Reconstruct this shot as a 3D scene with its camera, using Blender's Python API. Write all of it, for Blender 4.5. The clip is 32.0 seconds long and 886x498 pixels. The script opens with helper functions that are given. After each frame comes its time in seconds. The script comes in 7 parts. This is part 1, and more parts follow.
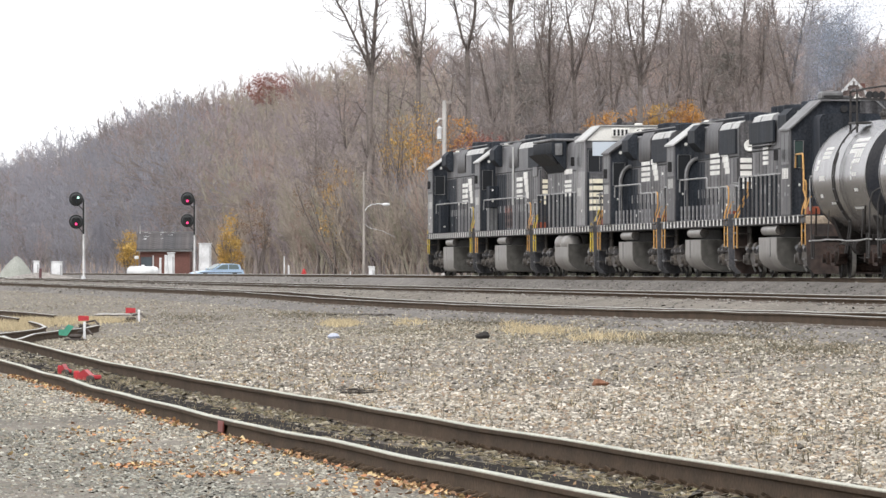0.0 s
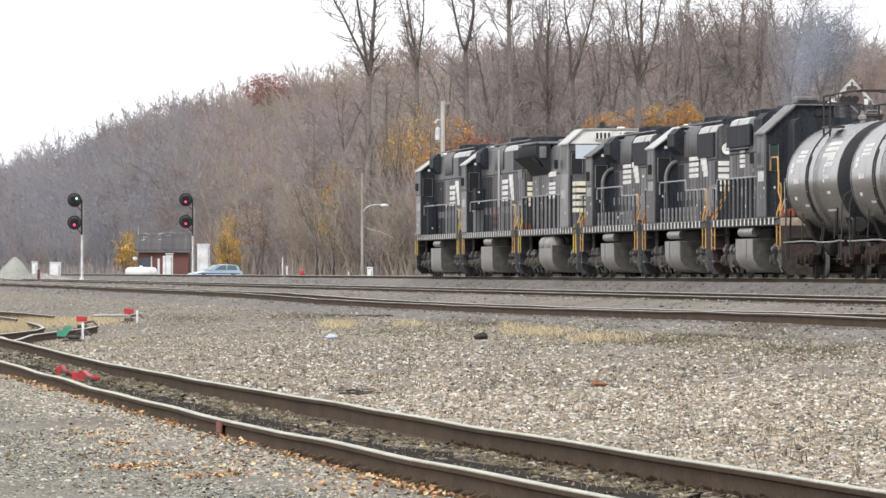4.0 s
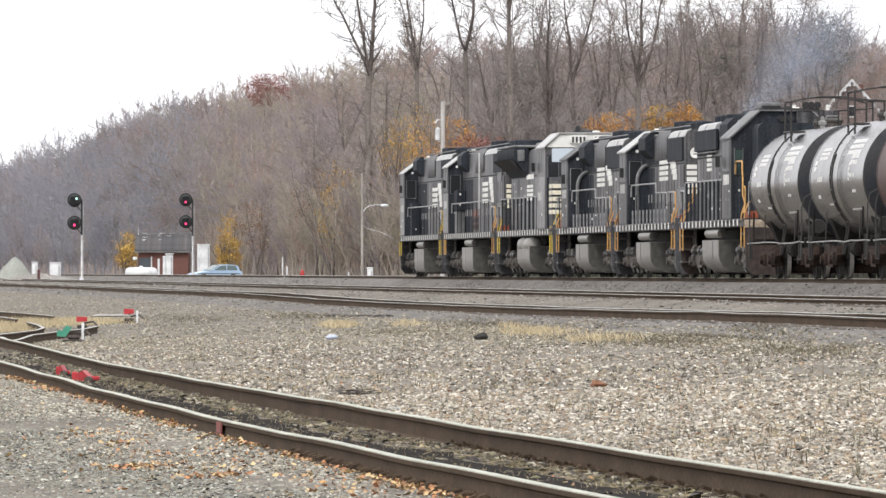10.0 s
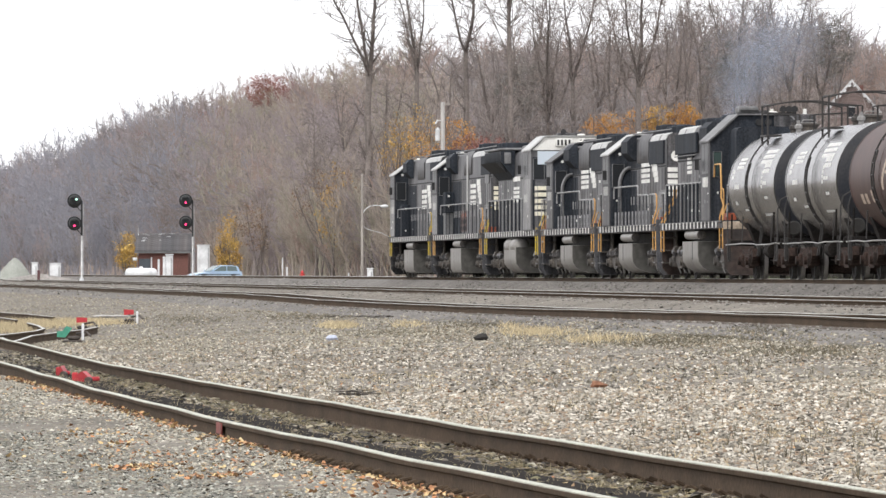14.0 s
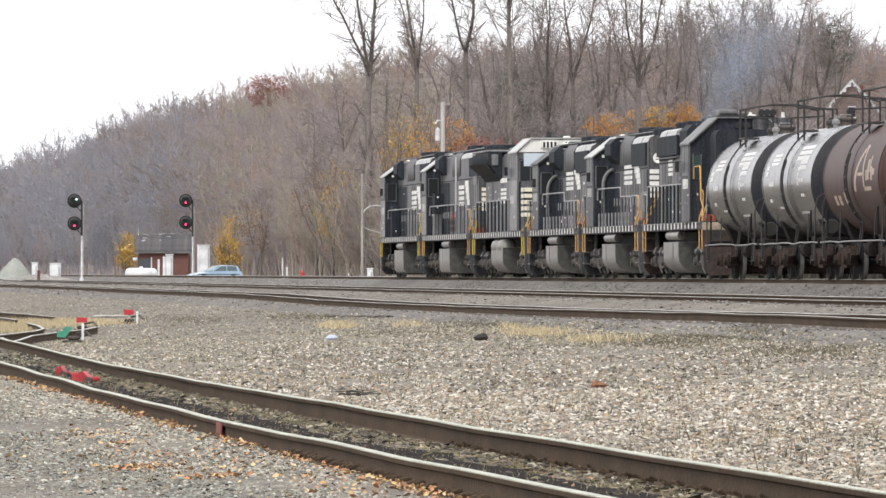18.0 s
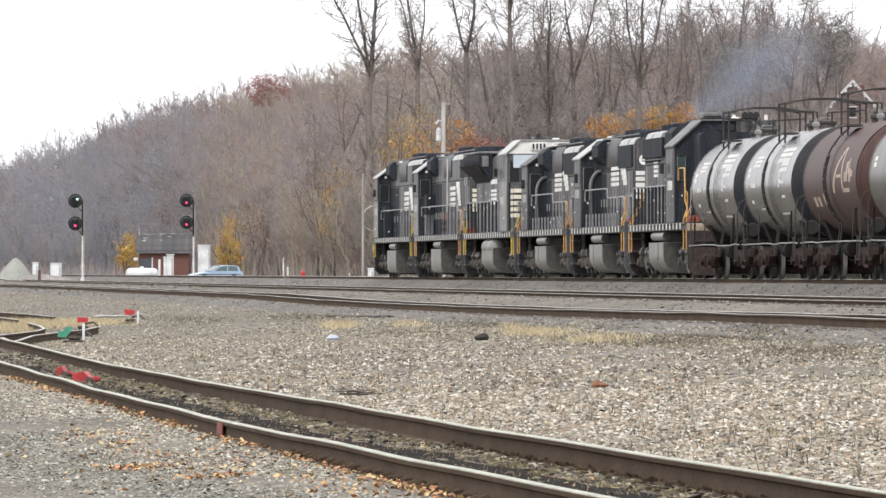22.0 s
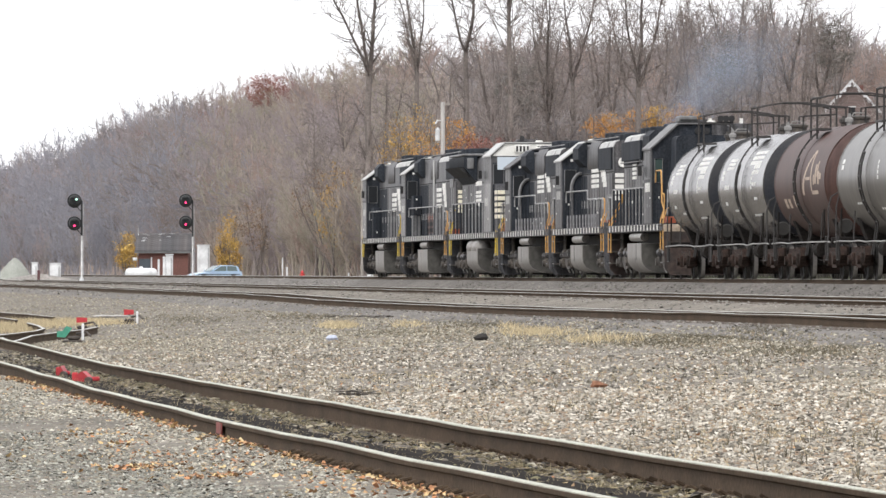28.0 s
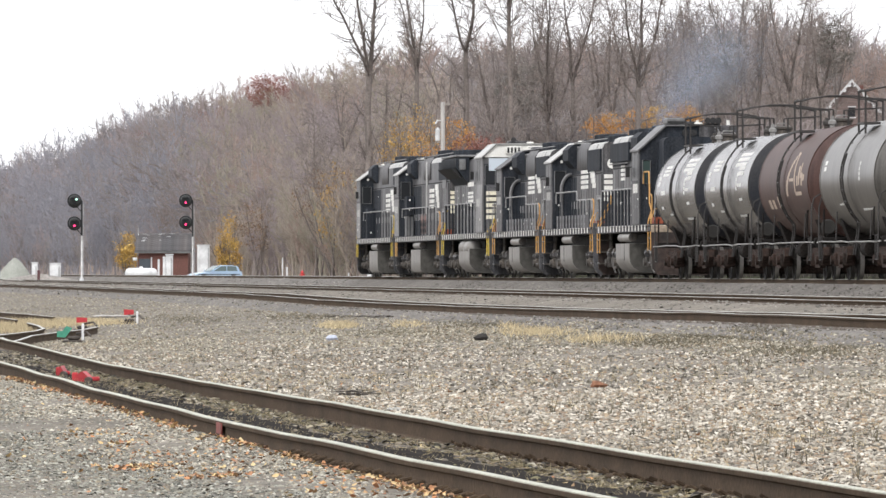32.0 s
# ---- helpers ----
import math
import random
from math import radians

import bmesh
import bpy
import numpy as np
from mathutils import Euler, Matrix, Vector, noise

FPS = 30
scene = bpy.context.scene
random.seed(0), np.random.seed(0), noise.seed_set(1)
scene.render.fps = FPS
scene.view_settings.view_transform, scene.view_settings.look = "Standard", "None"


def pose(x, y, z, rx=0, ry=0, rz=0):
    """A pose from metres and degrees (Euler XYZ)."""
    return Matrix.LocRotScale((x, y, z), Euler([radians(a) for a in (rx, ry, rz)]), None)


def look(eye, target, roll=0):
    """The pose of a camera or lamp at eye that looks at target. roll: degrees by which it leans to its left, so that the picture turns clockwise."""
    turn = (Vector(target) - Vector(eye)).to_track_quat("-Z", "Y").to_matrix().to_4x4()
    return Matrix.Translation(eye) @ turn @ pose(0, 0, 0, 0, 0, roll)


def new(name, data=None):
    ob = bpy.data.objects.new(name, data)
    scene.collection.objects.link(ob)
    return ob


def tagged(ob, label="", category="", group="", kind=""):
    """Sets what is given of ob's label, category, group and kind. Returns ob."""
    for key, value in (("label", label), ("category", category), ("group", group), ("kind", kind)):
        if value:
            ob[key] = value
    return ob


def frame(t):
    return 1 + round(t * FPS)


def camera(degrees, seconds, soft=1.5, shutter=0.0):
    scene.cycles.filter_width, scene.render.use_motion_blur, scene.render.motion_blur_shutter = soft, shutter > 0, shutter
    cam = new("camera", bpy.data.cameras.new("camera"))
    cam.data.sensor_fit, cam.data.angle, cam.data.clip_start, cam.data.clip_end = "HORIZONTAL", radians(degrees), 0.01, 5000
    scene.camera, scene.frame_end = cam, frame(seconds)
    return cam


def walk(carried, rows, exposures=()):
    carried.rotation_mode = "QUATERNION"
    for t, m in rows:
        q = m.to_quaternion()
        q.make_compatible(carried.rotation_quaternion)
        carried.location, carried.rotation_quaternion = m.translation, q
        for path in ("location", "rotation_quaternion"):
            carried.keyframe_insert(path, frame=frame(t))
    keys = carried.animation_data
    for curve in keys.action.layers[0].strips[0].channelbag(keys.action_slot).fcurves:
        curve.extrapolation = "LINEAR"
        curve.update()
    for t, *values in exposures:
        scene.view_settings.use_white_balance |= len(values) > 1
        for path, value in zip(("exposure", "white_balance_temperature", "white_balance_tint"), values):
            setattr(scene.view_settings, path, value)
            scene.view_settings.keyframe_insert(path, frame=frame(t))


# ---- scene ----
# ---- camera: a long lens low over the yard; the track runs along +Y, its rail head is z = 0 ----
EYE = (0.0, 0.0, 0.17)
F = 16000.0
cam = camera(5.6105, 32.0, soft=1.5)


def aim(dx, dy):
    """The camera's pose, nudged by a small sway."""
    return pose(*EYE, 90 + math.degrees((42 + dy) / F), 0, -4.695 + math.degrees(dx / F))


SWAY = ((0, 3, -3), (0.4, 1.8, -2.6), (0.9, 0.3, -1.8), (2, 0, -1.5), (10, 0, -1.2), (11.8, 0, -0.2), (14.5, 0, 0), (18.3, 0, 0),
        (19.6, -1.4, 0), (20.7, -0.3, 0), (21.4, 2.7, 0), (21.9, 1.7, 0), (22.4, 0, 0), (23, -1.2, 0), (23.6, 0, 0), (27, 0, 0), (32, 0, 0))
walk(cam, [(t, aim(dx, dy)) for t, dx, dy in SWAY])

# ---- light: an even, bright overcast ----
SUN_EL, SUN_AZ = 48.0, 215.0  # degrees above the horizon; clockwise from +Y
world = bpy.data.worlds.new("overcast")
scene.world = world
world.use_nodes = True
wn, wl = world.node_tree.nodes, world.node_tree.links
sky = wn.new("ShaderNodeTexSky")
sky.sky_type = "NISHITA"
sky.sun_disc = False
sky.sun_elevation, sky.sun_rotation = radians(SUN_EL), radians(SUN_AZ)
sky.air_density, sky.dust_density = 1.0, 4.0
veil = wn.new("ShaderNodeHueSaturation")
veil.inputs["Saturation"].default_value = 0.16
wl.new(sky.outputs[0], veil.inputs["Color"])
cloud = wn.new("ShaderNodeMixRGB")
cloud.inputs[0].default_value = 0.75
cloud.inputs[2].default_value = (11.0, 11.0, 11.4, 1)
wl.new(veil.outputs[0], cloud.inputs[1])
wl.new(cloud.outputs[0], wn["Background"].inputs["Color"])
wn["Background"].inputs["Strength"].default_value = 0.12
sun = new("sun", bpy.data.lights.new("sun", "SUN"))
sun.data.energy, sun.data.angle, sun.data.color = 1.35, radians(12), (1.0, 0.97, 0.93)
_e, _a = radians(SUN_EL), radians(SUN_AZ)
sun.matrix_world = look((math.sin(_a) * math.cos(_e) * 50, math.cos(_a) * math.cos(_e) * 50, math.sin(_e) * 50), (0, 0, 0))
scene.view_settings.exposure = 0.34

# ---- materials ----
MATS = {}


def mat(name, col, rough=0.7, metal=0.0, vary=0.25, grain=18.0, blotch=1.2, bump=0.15, tint=None, island=0.0, obj=0.0, emit=0.0, spec=0.5,
        stretch=(1, 1, 1), streak=0.0, palette=()):
    """A weathered surface: col, blotched toward tint, with fine grain; island and obj vary the brightness from piece to piece."""
    if name in MATS:
        return MATS[name]
    m = MATS[name] = bpy.data.materials.new(name)
    m.use_nodes = True
    n, l = m.node_tree.nodes, m.node_tree.links
    b = n["Principled BSDF"]
    b.inputs["Roughness"].default_value, b.inputs["Metallic"].default_value = rough, metal
    b.inputs["Specular IOR Level"].default_value = spec
    tc = n.new("ShaderNodeTexCoord")
    mp = n.new("ShaderNodeMapping")
    mp.inputs["Scale"].default_value = stretch
    l.new(tc.outputs["Object"], mp.inputs["Vector"])
    big, small = n.new("ShaderNodeTexNoise"), n.new("ShaderNodeTexNoise")
    for node, sc, det in ((big, blotch, 4), (small, grain, 3)):
        node.inputs["Scale"].default_value, node.inputs["Detail"].default_value = sc, det
        l.new(mp.outputs[0], node.inputs["Vector"])
    tint = tint or tuple(c * 0.6 for c in col)
    ramp = n.new("ShaderNodeMapRange")
    ramp.inputs["From Min"].default_value, ramp.inputs["From Max"].default_value = 0.35, 0.7
    l.new(big.outputs["Fac"], ramp.inputs["Value"])
    mix = n.new("ShaderNodeMixRGB")
    mix.inputs[1].default_value, mix.inputs[2].default_value = (*col, 1), (*tint, 1)
    l.new(ramp.outputs[0], mix.inputs[0])
    if palette:  # each loose piece takes one of these colours
        pr = n.new("ShaderNodeValToRGB")
        pr.color_ramp.interpolation = "CONSTANT"
        el = pr.color_ramp.elements
        while len(el) < len(palette):
            el.new(0.5)
        for k, c in enumerate(palette):
            el[k].position, el[k].color = k / len(palette), (*c, 1)
        l.new(n.new("ShaderNodeNewGeometry").outputs["Random Per Island"], pr.inputs[0])
        l.new(pr.outputs[0], mix.inputs[1])
        ramp.inputs["To Max"].default_value = 0.4
    hsv = n.new("ShaderNodeHueSaturation")
    l.new(mix.outputs[0], hsv.inputs["Color"])
    val = n.new("ShaderNodeMapRange")
    val.inputs["From Min"].default_value, val.inputs["From Max"].default_value = 0.3, 0.7
    val.inputs["To Min"].default_value, val.inputs["To Max"].default_value = 1 - vary, 1 + vary
    l.new(small.outputs["Fac"], val.inputs["Value"])
    out = val.outputs[0]
    if island or obj:
        src = n.new("ShaderNodeNewGeometry").outputs["Random Per Island"] if island else n.new("ShaderNodeObjectInfo").outputs["Random"]
        k = island or obj
        r = n.new("ShaderNodeMapRange")
        r.inputs["To Min"].default_value, r.inputs["To Max"].default_value = 1 - k, 1 + k
        l.new(src, r.inputs["Value"])
        mul = n.new("ShaderNodeMath")
        mul.operation = "MULTIPLY"
        l.new(out, mul.inputs[0])
        l.new(r.outputs[0], mul.inputs[1])
        out = mul.outputs[0]
    if streak:  # dust that has run down in narrow streaks
        st = n.new("ShaderNodeTexNoise")
        st.inputs["Scale"].default_value, st.inputs["Detail"].default_value = 5.0, 3
        ms = n.new("ShaderNodeMapping")
        ms.inputs["Scale"].default_value = (1, 1, 0.08)
        l.new(tc.outputs["Object"], ms.inputs["Vector"])
        l.new(ms.outputs[0], st.inputs["Vector"])
        sr = n.new("ShaderNodeMapRange")
        sr.inputs["From Min"].default_value, sr.inputs["From Max"].default_value = 0.35, 0.7
        sr.inputs["To Min"].default_value, sr.inputs["To Max"].default_value = 1 - streak, 1 + streak
        l.new(st.outputs["Fac"], sr.inputs["Value"])
        mul = n.new("ShaderNodeMath")
        mul.operation = "MULTIPLY"
        l.new(out, mul.inputs[0])
        l.new(sr.outputs[0], mul.inputs[1])
        out = mul.outputs[0]
    l.new(out, hsv.inputs["Value"])
    l.new(hsv.outputs[0], b.inputs["Base Color"])
    if bump:
        bp = n.new("ShaderNodeBump")
        bp.inputs["Strength"].default_value, bp.inputs["Distance"].default_value = bump, 0.02
        l.new(small.outputs["Fac"], bp.inputs["Height"])
        l.new(bp.outputs[0], b.inputs["Normal"])
    if emit:
        b.inputs["Emission Color"].default_value, b.inputs["Emission Strength"].default_value = (*col, 1), emit
    return m


def glass(name, col, rough=0.35):
    m = MATS.get(name)
    if not m:
        m = MATS[name] = bpy.data.materials.new(name)
        m.use_nodes = True
        b = m.node_tree.nodes["Principled BSDF"]
        b.inputs["Base Color"].default_value, b.inputs["Roughness"].default_value = (*col, 1), rough
        b.inputs["Specular IOR Level"].default_value = 0.25
    return m


# ---- mesh code ----
class Geo:
    """Collects the faces of one mesh."""

    def __init__(self):
        self.v, self.f = [], []

    def add(self, vs, fs):
        o = len(self.v)
        self.v += [tuple(p) for p in vs]
        self.f += [tuple(i + o for i in f) for f in fs]
        return self

    def box(self, x0, x1, y0, y1, z0, z1, c=0.0):
        if c <= 0:
            vs = [(x, y, z) for x in (x0, x1) for y in (y0, y1) for z in (z0, z1)]
            return self.add(vs, [(0, 1, 3, 2), (4, 6, 7, 5), (0, 4, 5, 1), (2, 3, 7, 6), (0, 2, 6, 4), (1, 5, 7, 3)])
        c = min(c, (x1 - x0) * 0.45, (y1 - y0) * 0.45, (z1 - z0) * 0.45)
        lo, hi = (x0, y0, z0), (x1, y1, z1)
        vs, ix = [], {}
        for s in ((a, b, d) for a in (0, 1) for b in (0, 1) for d in (0, 1)):
            for ax in range(3):
                ix[s, ax] = len(vs)
                vs.append([(hi if s[k] else lo)[k] + (0 if k == ax else (-c if s[k] else c)) for k in range(3)])
        fs = []
        for ax in range(3):
            u, w = (ax + 1) % 3, (ax + 2) % 3
            for e in (0, 1):
                ring = []
                for a, b in ((0, 0), (1, 0), (1, 1), (0, 1)):
                    s = [0, 0, 0]
                    s[ax], s[u], s[w] = e, a, b
                    ring.append(ix[tuple(s), ax])
                fs.append(tuple(ring) if e else tuple(ring[::-1]))
            for a in (0, 1):
                for b in (0, 1):
                    s0, s1 = [0, 0, 0], [0, 0, 0]
                    s0[u], s0[w], s1[u], s1[w], s1[ax] = a, b, a, b, 1
                    s0, s1 = tuple(s0), tuple(s1)
                    q = (ix[s0, u], ix[s1, u], ix[s1, w], ix[s0, w])
                    fs.append(q if a == b else q[::-1])
        for s in ((a, b, d) for a in (0, 1) for b in (0, 1) for d in (0, 1)):
            t3 = (ix[s, 0], ix[s, 1], ix[s, 2])
            fs.append(t3 if sum(s) % 2 else t3[::-1])
        return self.add(vs, fs)

    def cyl(self, p0, p1, r0, r1=None, seg=10, caps=True):
        p0, p1 = Vector(p0), Vector(p1)
        r1 = r0 if r1 is None else r1
        d = (p1 - p0).normalized()
        a = d.orthogonal().normalized()
        b = d.cross(a)
        ring = [a * math.cos(k * math.tau / seg) + b * math.sin(k * math.tau / seg) for k in range(seg)]
        vs = [p0 + q * r0 for q in ring] + [p1 + q * r1 for q in ring]
        fs = [(k, (k + 1) % seg, seg + (k + 1) % seg, seg + k) for k in range(seg)]
        if caps:
            fs += [tuple(range(seg))[::-1], tuple(range(seg, 2 * seg))]
        return self.add(vs, fs)

    def tube(self, pts, r, seg=6):
        pts = [Vector(p) for p in pts]
        vs, n = [], len(pts)
        ref = None
        for i, p in enumerate(pts):
            d = (pts[min(i + 1, n - 1)] - pts[max(i - 1, 0)]).normalized()
            a = d.orthogonal().normalized() if ref is None else (ref - d * ref.dot(d)).normalized()
            ref = a
            b = d.cross(a)
            vs += [p + (a * math.cos(k * math.tau / seg) + b * math.sin(k * math.tau / seg)) * r for k in range(seg)]
        fs = [(i * seg + k, i * seg + (k + 1) % seg, (i + 1) * seg + (k + 1) % seg, (i + 1) * seg + k) for i in range(n - 1) for k in range(seg)]
        fs += [tuple(range(seg))[::-1], tuple(range((n - 1) * seg, n * seg))]
        return self.add(vs, fs)

    def prism(self, poly, axis, a, b):
        """The polygon poly, drawn in the two axes other than axis, pulled from a to b."""
        def at(p, t):
            q = list(p)
            q.insert(axis, t)
            return q
        n = len(poly)
        vs = [at(p, a) for p in poly] + [at(p, b) for p in poly]
        fs = [(k, (k + 1) % n, n + (k + 1) % n, n + k) for k in range(n)] + [tuple(range(n))[::-1], tuple(range(n, 2 * n))]
        return self.add(vs, fs)

    def turned(self, prof, o, axis=1, seg=32):
        """Turns (along, radius) pairs about an axis through o."""
        vs = []
        u, w = [k for k in range(3) if k != axis]
        for t, r in prof:
            for k in range(seg):
                q = [0, 0, 0]
                q[axis], q[u], q[w] = o[axis] + t, o[u] + r * math.cos(k * math.tau / seg), o[w] + r * math.sin(k * math.tau / seg)
                vs.append(q)
        fs = [(i * seg + k, i * seg + (k + 1) % seg, (i + 1) * seg + (k + 1) % seg, (i + 1) * seg + k) for i in range(len(prof) - 1) for k in range(seg)]
        fs += [tuple(range(seg))[::-1], tuple(range((len(prof) - 1) * seg, len(prof) * seg))]
        return self.add(vs, fs)

    def mesh(self, name, material, smooth=True, angle=38, fix=True):
        me = bpy.data.meshes.new(name)
        me.from_pydata(self.v, [], self.f)
        if fix:
            bm = bmesh.new()
            bm.from_mesh(me)
            bmesh.ops.recalc_face_normals(bm, faces=bm.faces)
            bm.to_mesh(me)
            bm.free()
        if smooth:
            me.shade_smooth()
            me.set_sharp_from_angle(angle=radians(angle))
        me.materials.append(material)
        return me


def part(name, g, material, parent=None, label="", at=None, smooth=True):
    """One mesh object under a thing or a part."""
    ob = new(name, g.mesh(name, material, smooth) if isinstance(g, Geo) else g)
    if parent is not None:
        ob.parent = parent
    if at is not None:
        ob.location = at
    if label:
        tagged(ob, label)
    return ob


def thing(name, label, category, group="", at=(0, 0, 0), rz=0.0):
    ob = new(name)
    ob.matrix_basis = pose(*at, 0, 0, rz)
    return tagged(ob, label, category, group)


# black, navy, under and dark are lifted: haze put into their base colour
black = mat("weathered_black_paint", (0.0625, 0.0638, 0.0700), 0.5, vary=0.3, tint=(0.078, 0.077, 0.079), streak=0.4, bump=0.05, spec=0.1)
navy = mat("haze_lifted_black_paint", (0.0312, 0.0363, 0.0450), 0.6, vary=0.3, tint=(0.038, 0.041, 0.047), streak=0.3, bump=0.05, spec=0.04)
dusty = mat("dusty_black_paint", (0.054, 0.055, 0.06), 0.45, vary=0.35, tint=(0.105, 0.10, 0.10), streak=0.5, bump=0.06, spec=0.12)
under = mat("grimy_running_gear", (0.05, 0.046, 0.043), 0.75, vary=0.5, tint=(0.10, 0.085, 0.071), blotch=3)
tankgrey = mat("dusty_fuel_tank", (0.27, 0.258, 0.242), 0.5, vary=0.12, grain=6, tint=(0.18, 0.17, 0.158), blotch=1.2, bump=0.03)
white = mat("white_paint_worn", (0.8, 0.8, 0.77), 0.6, vary=0.1, tint=(0.62, 0.61, 0.57))
orange = mat("orange_handrail_paint", (0.62, 0.34, 0.10), 0.55, vary=0.2)
yellow = mat("yellow_handrail_paint", (0.62, 0.45, 0.06), 0.55, vary=0.2)
pipe = mat("grey_handrail_paint", (0.34, 0.34, 0.34), 0.5, vary=0.2)
dark = mat("haze_lifted_black", (0.0375, 0.0375, 0.0387), 0.8, spec=0.2)
rust = mat("rusty_truck_casting", (0.05, 0.031, 0.025), 0.9, spec=0.2, vary=0.45, tint=(0.024, 0.02, 0.018), blotch=4)
wheelm = mat("grimy_wheel_steel", (0.03, 0.027, 0.025), 0.75, vary=0.4, spec=0.15)
pane = glass("dark_window_glass", (0.02, 0.022, 0.025))
steel = mat("bright_worn_steel", (0.5, 0.48, 0.46), 0.35, metal=0.8, vary=0.15)

# ---- the ground: one sheet, stepped gently up to the far track, with a wooded hill behind ----
def lerp(v, xs, ys):
    return float(np.interp(v, xs, ys))


P_X = (-60, 2, 4.2, 8.5, 14.0, 16.4, 17.0, 19.9, 20.8, 21.8, 24.4, 26.5, 28.2, 28.9, 31.5, 32.4, 36, 60)
P_Z = (-1.30, -1.20, -1.17, -1.14, -0.92, -0.88, -0.71, -0.69, -0.62, -0.47, -0.46, -0.46, -0.40, -0.12, -0.12, -0.36, -0.42, -0.45)


def sag(y):
    return -lerp(y, (100, 150, 195, 230, 260, 300, 2000), (0, 0, 0.08, 0.1, 0.09, 0.0, 0.0))


# the wooded hillside, told by the bearing from the yard (degrees east of the tracks): how far off its foot is
HILL_B = (-30, -2, 1.9, 2.6, 3.3, 4.4, 7.5, 12, 30, 80)
HILL_D = (2600, 2300, 1750, 1320, 1060, 880, 830, 900, 700, 500)


def hill_t(x, y):
    """0 at the hill's foot, 1 at its ridge."""
    if y < 60 and x < 60:
        return -1.0
    d, b = math.hypot(x, y), math.degrees(math.atan2(x, y))
    return (d / lerp(b, HILL_B, HILL_D) - 1) / 0.45


def hill(x, y):
    t = min(max(hill_t(x, y), 0), 1)
    n = noise.noise(Vector((x * 0.02, y * 0.006, 3.1)))
    top = lerp(math.degrees(math.atan2(x, y)), (1.9, 3.3, 4.4, 7.5), (17.0, 16.5, 16.0, 16.0))
    return t * t * (3 - 2 * t) * top * (1 + 0.12 * n)


# the yard track's middle line, how high the gravel has heaved along its near rail, and how that rail dips
YARD_Y = (30, 47, 55, 61, 70, 80, 91, 102, 115, 135, 160, 190)
YARD_P = (5.80, 5.37, 5.15, 5.02, 4.88, 4.75, 4.63, 4.57, 4.51, 4.50, 4.53, 4.50)


def heave(y):
    return lerp(y, (50, 62, 74, 92, 110, 130, 160), (0.0, 0.025, 0.042, 0.072, 0.07, 0.05, 0.0))


def near_dip(y):
    return lerp(y, (48, 56, 62, 70, 78, 92, 110, 130, 160), (-0.008, -0.012, -0.004, -0.022, -0.018, -0.003, 0.018, 0.018, 0.0))


def far_dip(y):
    return lerp(y, (45, 60, 82, 95, 120, 145), (0.018, 0.023, 0.016, 0.0, -0.026, 0.0))


def ground_z(x, y):
    z = float(np.interp(x, P_X, P_Z))
    z += sag(y) * min(max(1 - abs(x - 18) / 3.5, 0), 1)
    if 40 < y < 170 and x < 6:
        z += heave(y) * lerp(x - lerp(y, YARD_Y, YARD_P), (-2.6, -1.0, -0.5, 0.2), (0, 1, 0.9, 0))
    return z + hill(x, y)


# toned darker than the loose stones, painting shade into the gaps between them
gravel_dark = mat("trackside_gravel_bed", (0.18, 0.16, 0.131), 0.95, vary=0.6, grain=11, blotch=0.35, tint=(0.10, 0.087, 0.068), bump=0.6)


litter = mat("leaf_litter", (0.27, 0.20, 0.155), 0.95, vary=0.4, grain=1.5, blotch=0.08, tint=(0.21, 0.17, 0.145), bump=0.5)


# sooty under the train; also painted shade on the near track's shoulder
soot_shade = mat("soot_and_shade_ballast", (0.15, 0.138, 0.124), 0.95, vary=0.55, grain=9, blotch=0.4, tint=(0.095, 0.086, 0.077), bump=0.6)


def build_ground():
    xs = sorted(set([-4000, -1500, -500, -200, -60, -20, -5] + [round(v, 2) for v in np.arange(0, 37, 0.6)] + list(P_X)
                    + list(range(37, 240, 4)) + list(range(240, 420, 20)) + [500, 900, 1800, 4000]))
    ys = [-3000, -800, -200, -20, 20, 40] + list(np.arange(50, 160, 4.0)) + list(np.arange(160, 400, 10.0)) + list(np.arange(400, 1500, 20.0)) + list(np.arange(1500, 3300, 60.0)) + [3600, 4500]
    vs = [(x, y, ground_z(x, y) + (0.02 * noise.noise(Vector((x * 0.8, y * 0.25, 0))) if 0 < x < 37 else 0)) for y in ys for x in xs]
    w = len(xs)
    fs = [(j * w + i, j * w + i + 1, (j + 1) * w + i + 1, (j + 1) * w + i) for j in range(len(ys) - 1) for i in range(w - 1)]
    g = Geo().add(vs, fs)
    ob = new("ground", g.mesh("ground", gravel_dark, True, 80, fix=False))
    ob.data.materials.append(litter)
    ob.data.materials.append(soot_shade)
    mids = [vs[f[0]] for f in fs]
    # index 2: the train's sooty ballast, and a shade strip painted at x 16.2-17.3
    ob.data.polygons.foreach_set("material_index", [1 if hill_t(x, y) > -0.03 else (2 if (27.9 < x < 32.3 or 16.2 < x < 17.3) and 60 < y < 1500 else 0) for x, y, _ in mids])
    tagged(ob, "grey gravel yard ground rising to a wooded hill", "ground", kind="structure")


build_ground()

# ---- tracks: flat-bottomed rails on ties ----
RAIL = ((-0.07, 0), (0.07, 0), (0.07, 0.012), (0.012, 0.03), (0.01, 0.135), (0.034, 0.148), (0.037, 0.172), (0.028, 0.182),
        (-0.028, 0.182), (-0.037, 0.172), (-0.034, 0.148), (-0.01, 0.135), (-0.012, 0.03), (-0.07, 0.012))
railside = mat("rusty_brown_rail", (0.088, 0.062, 0.042), 0.85, spec=0.1, vary=0.3, grain=30, tint=(0.058, 0.042, 0.029), blotch=1.0)
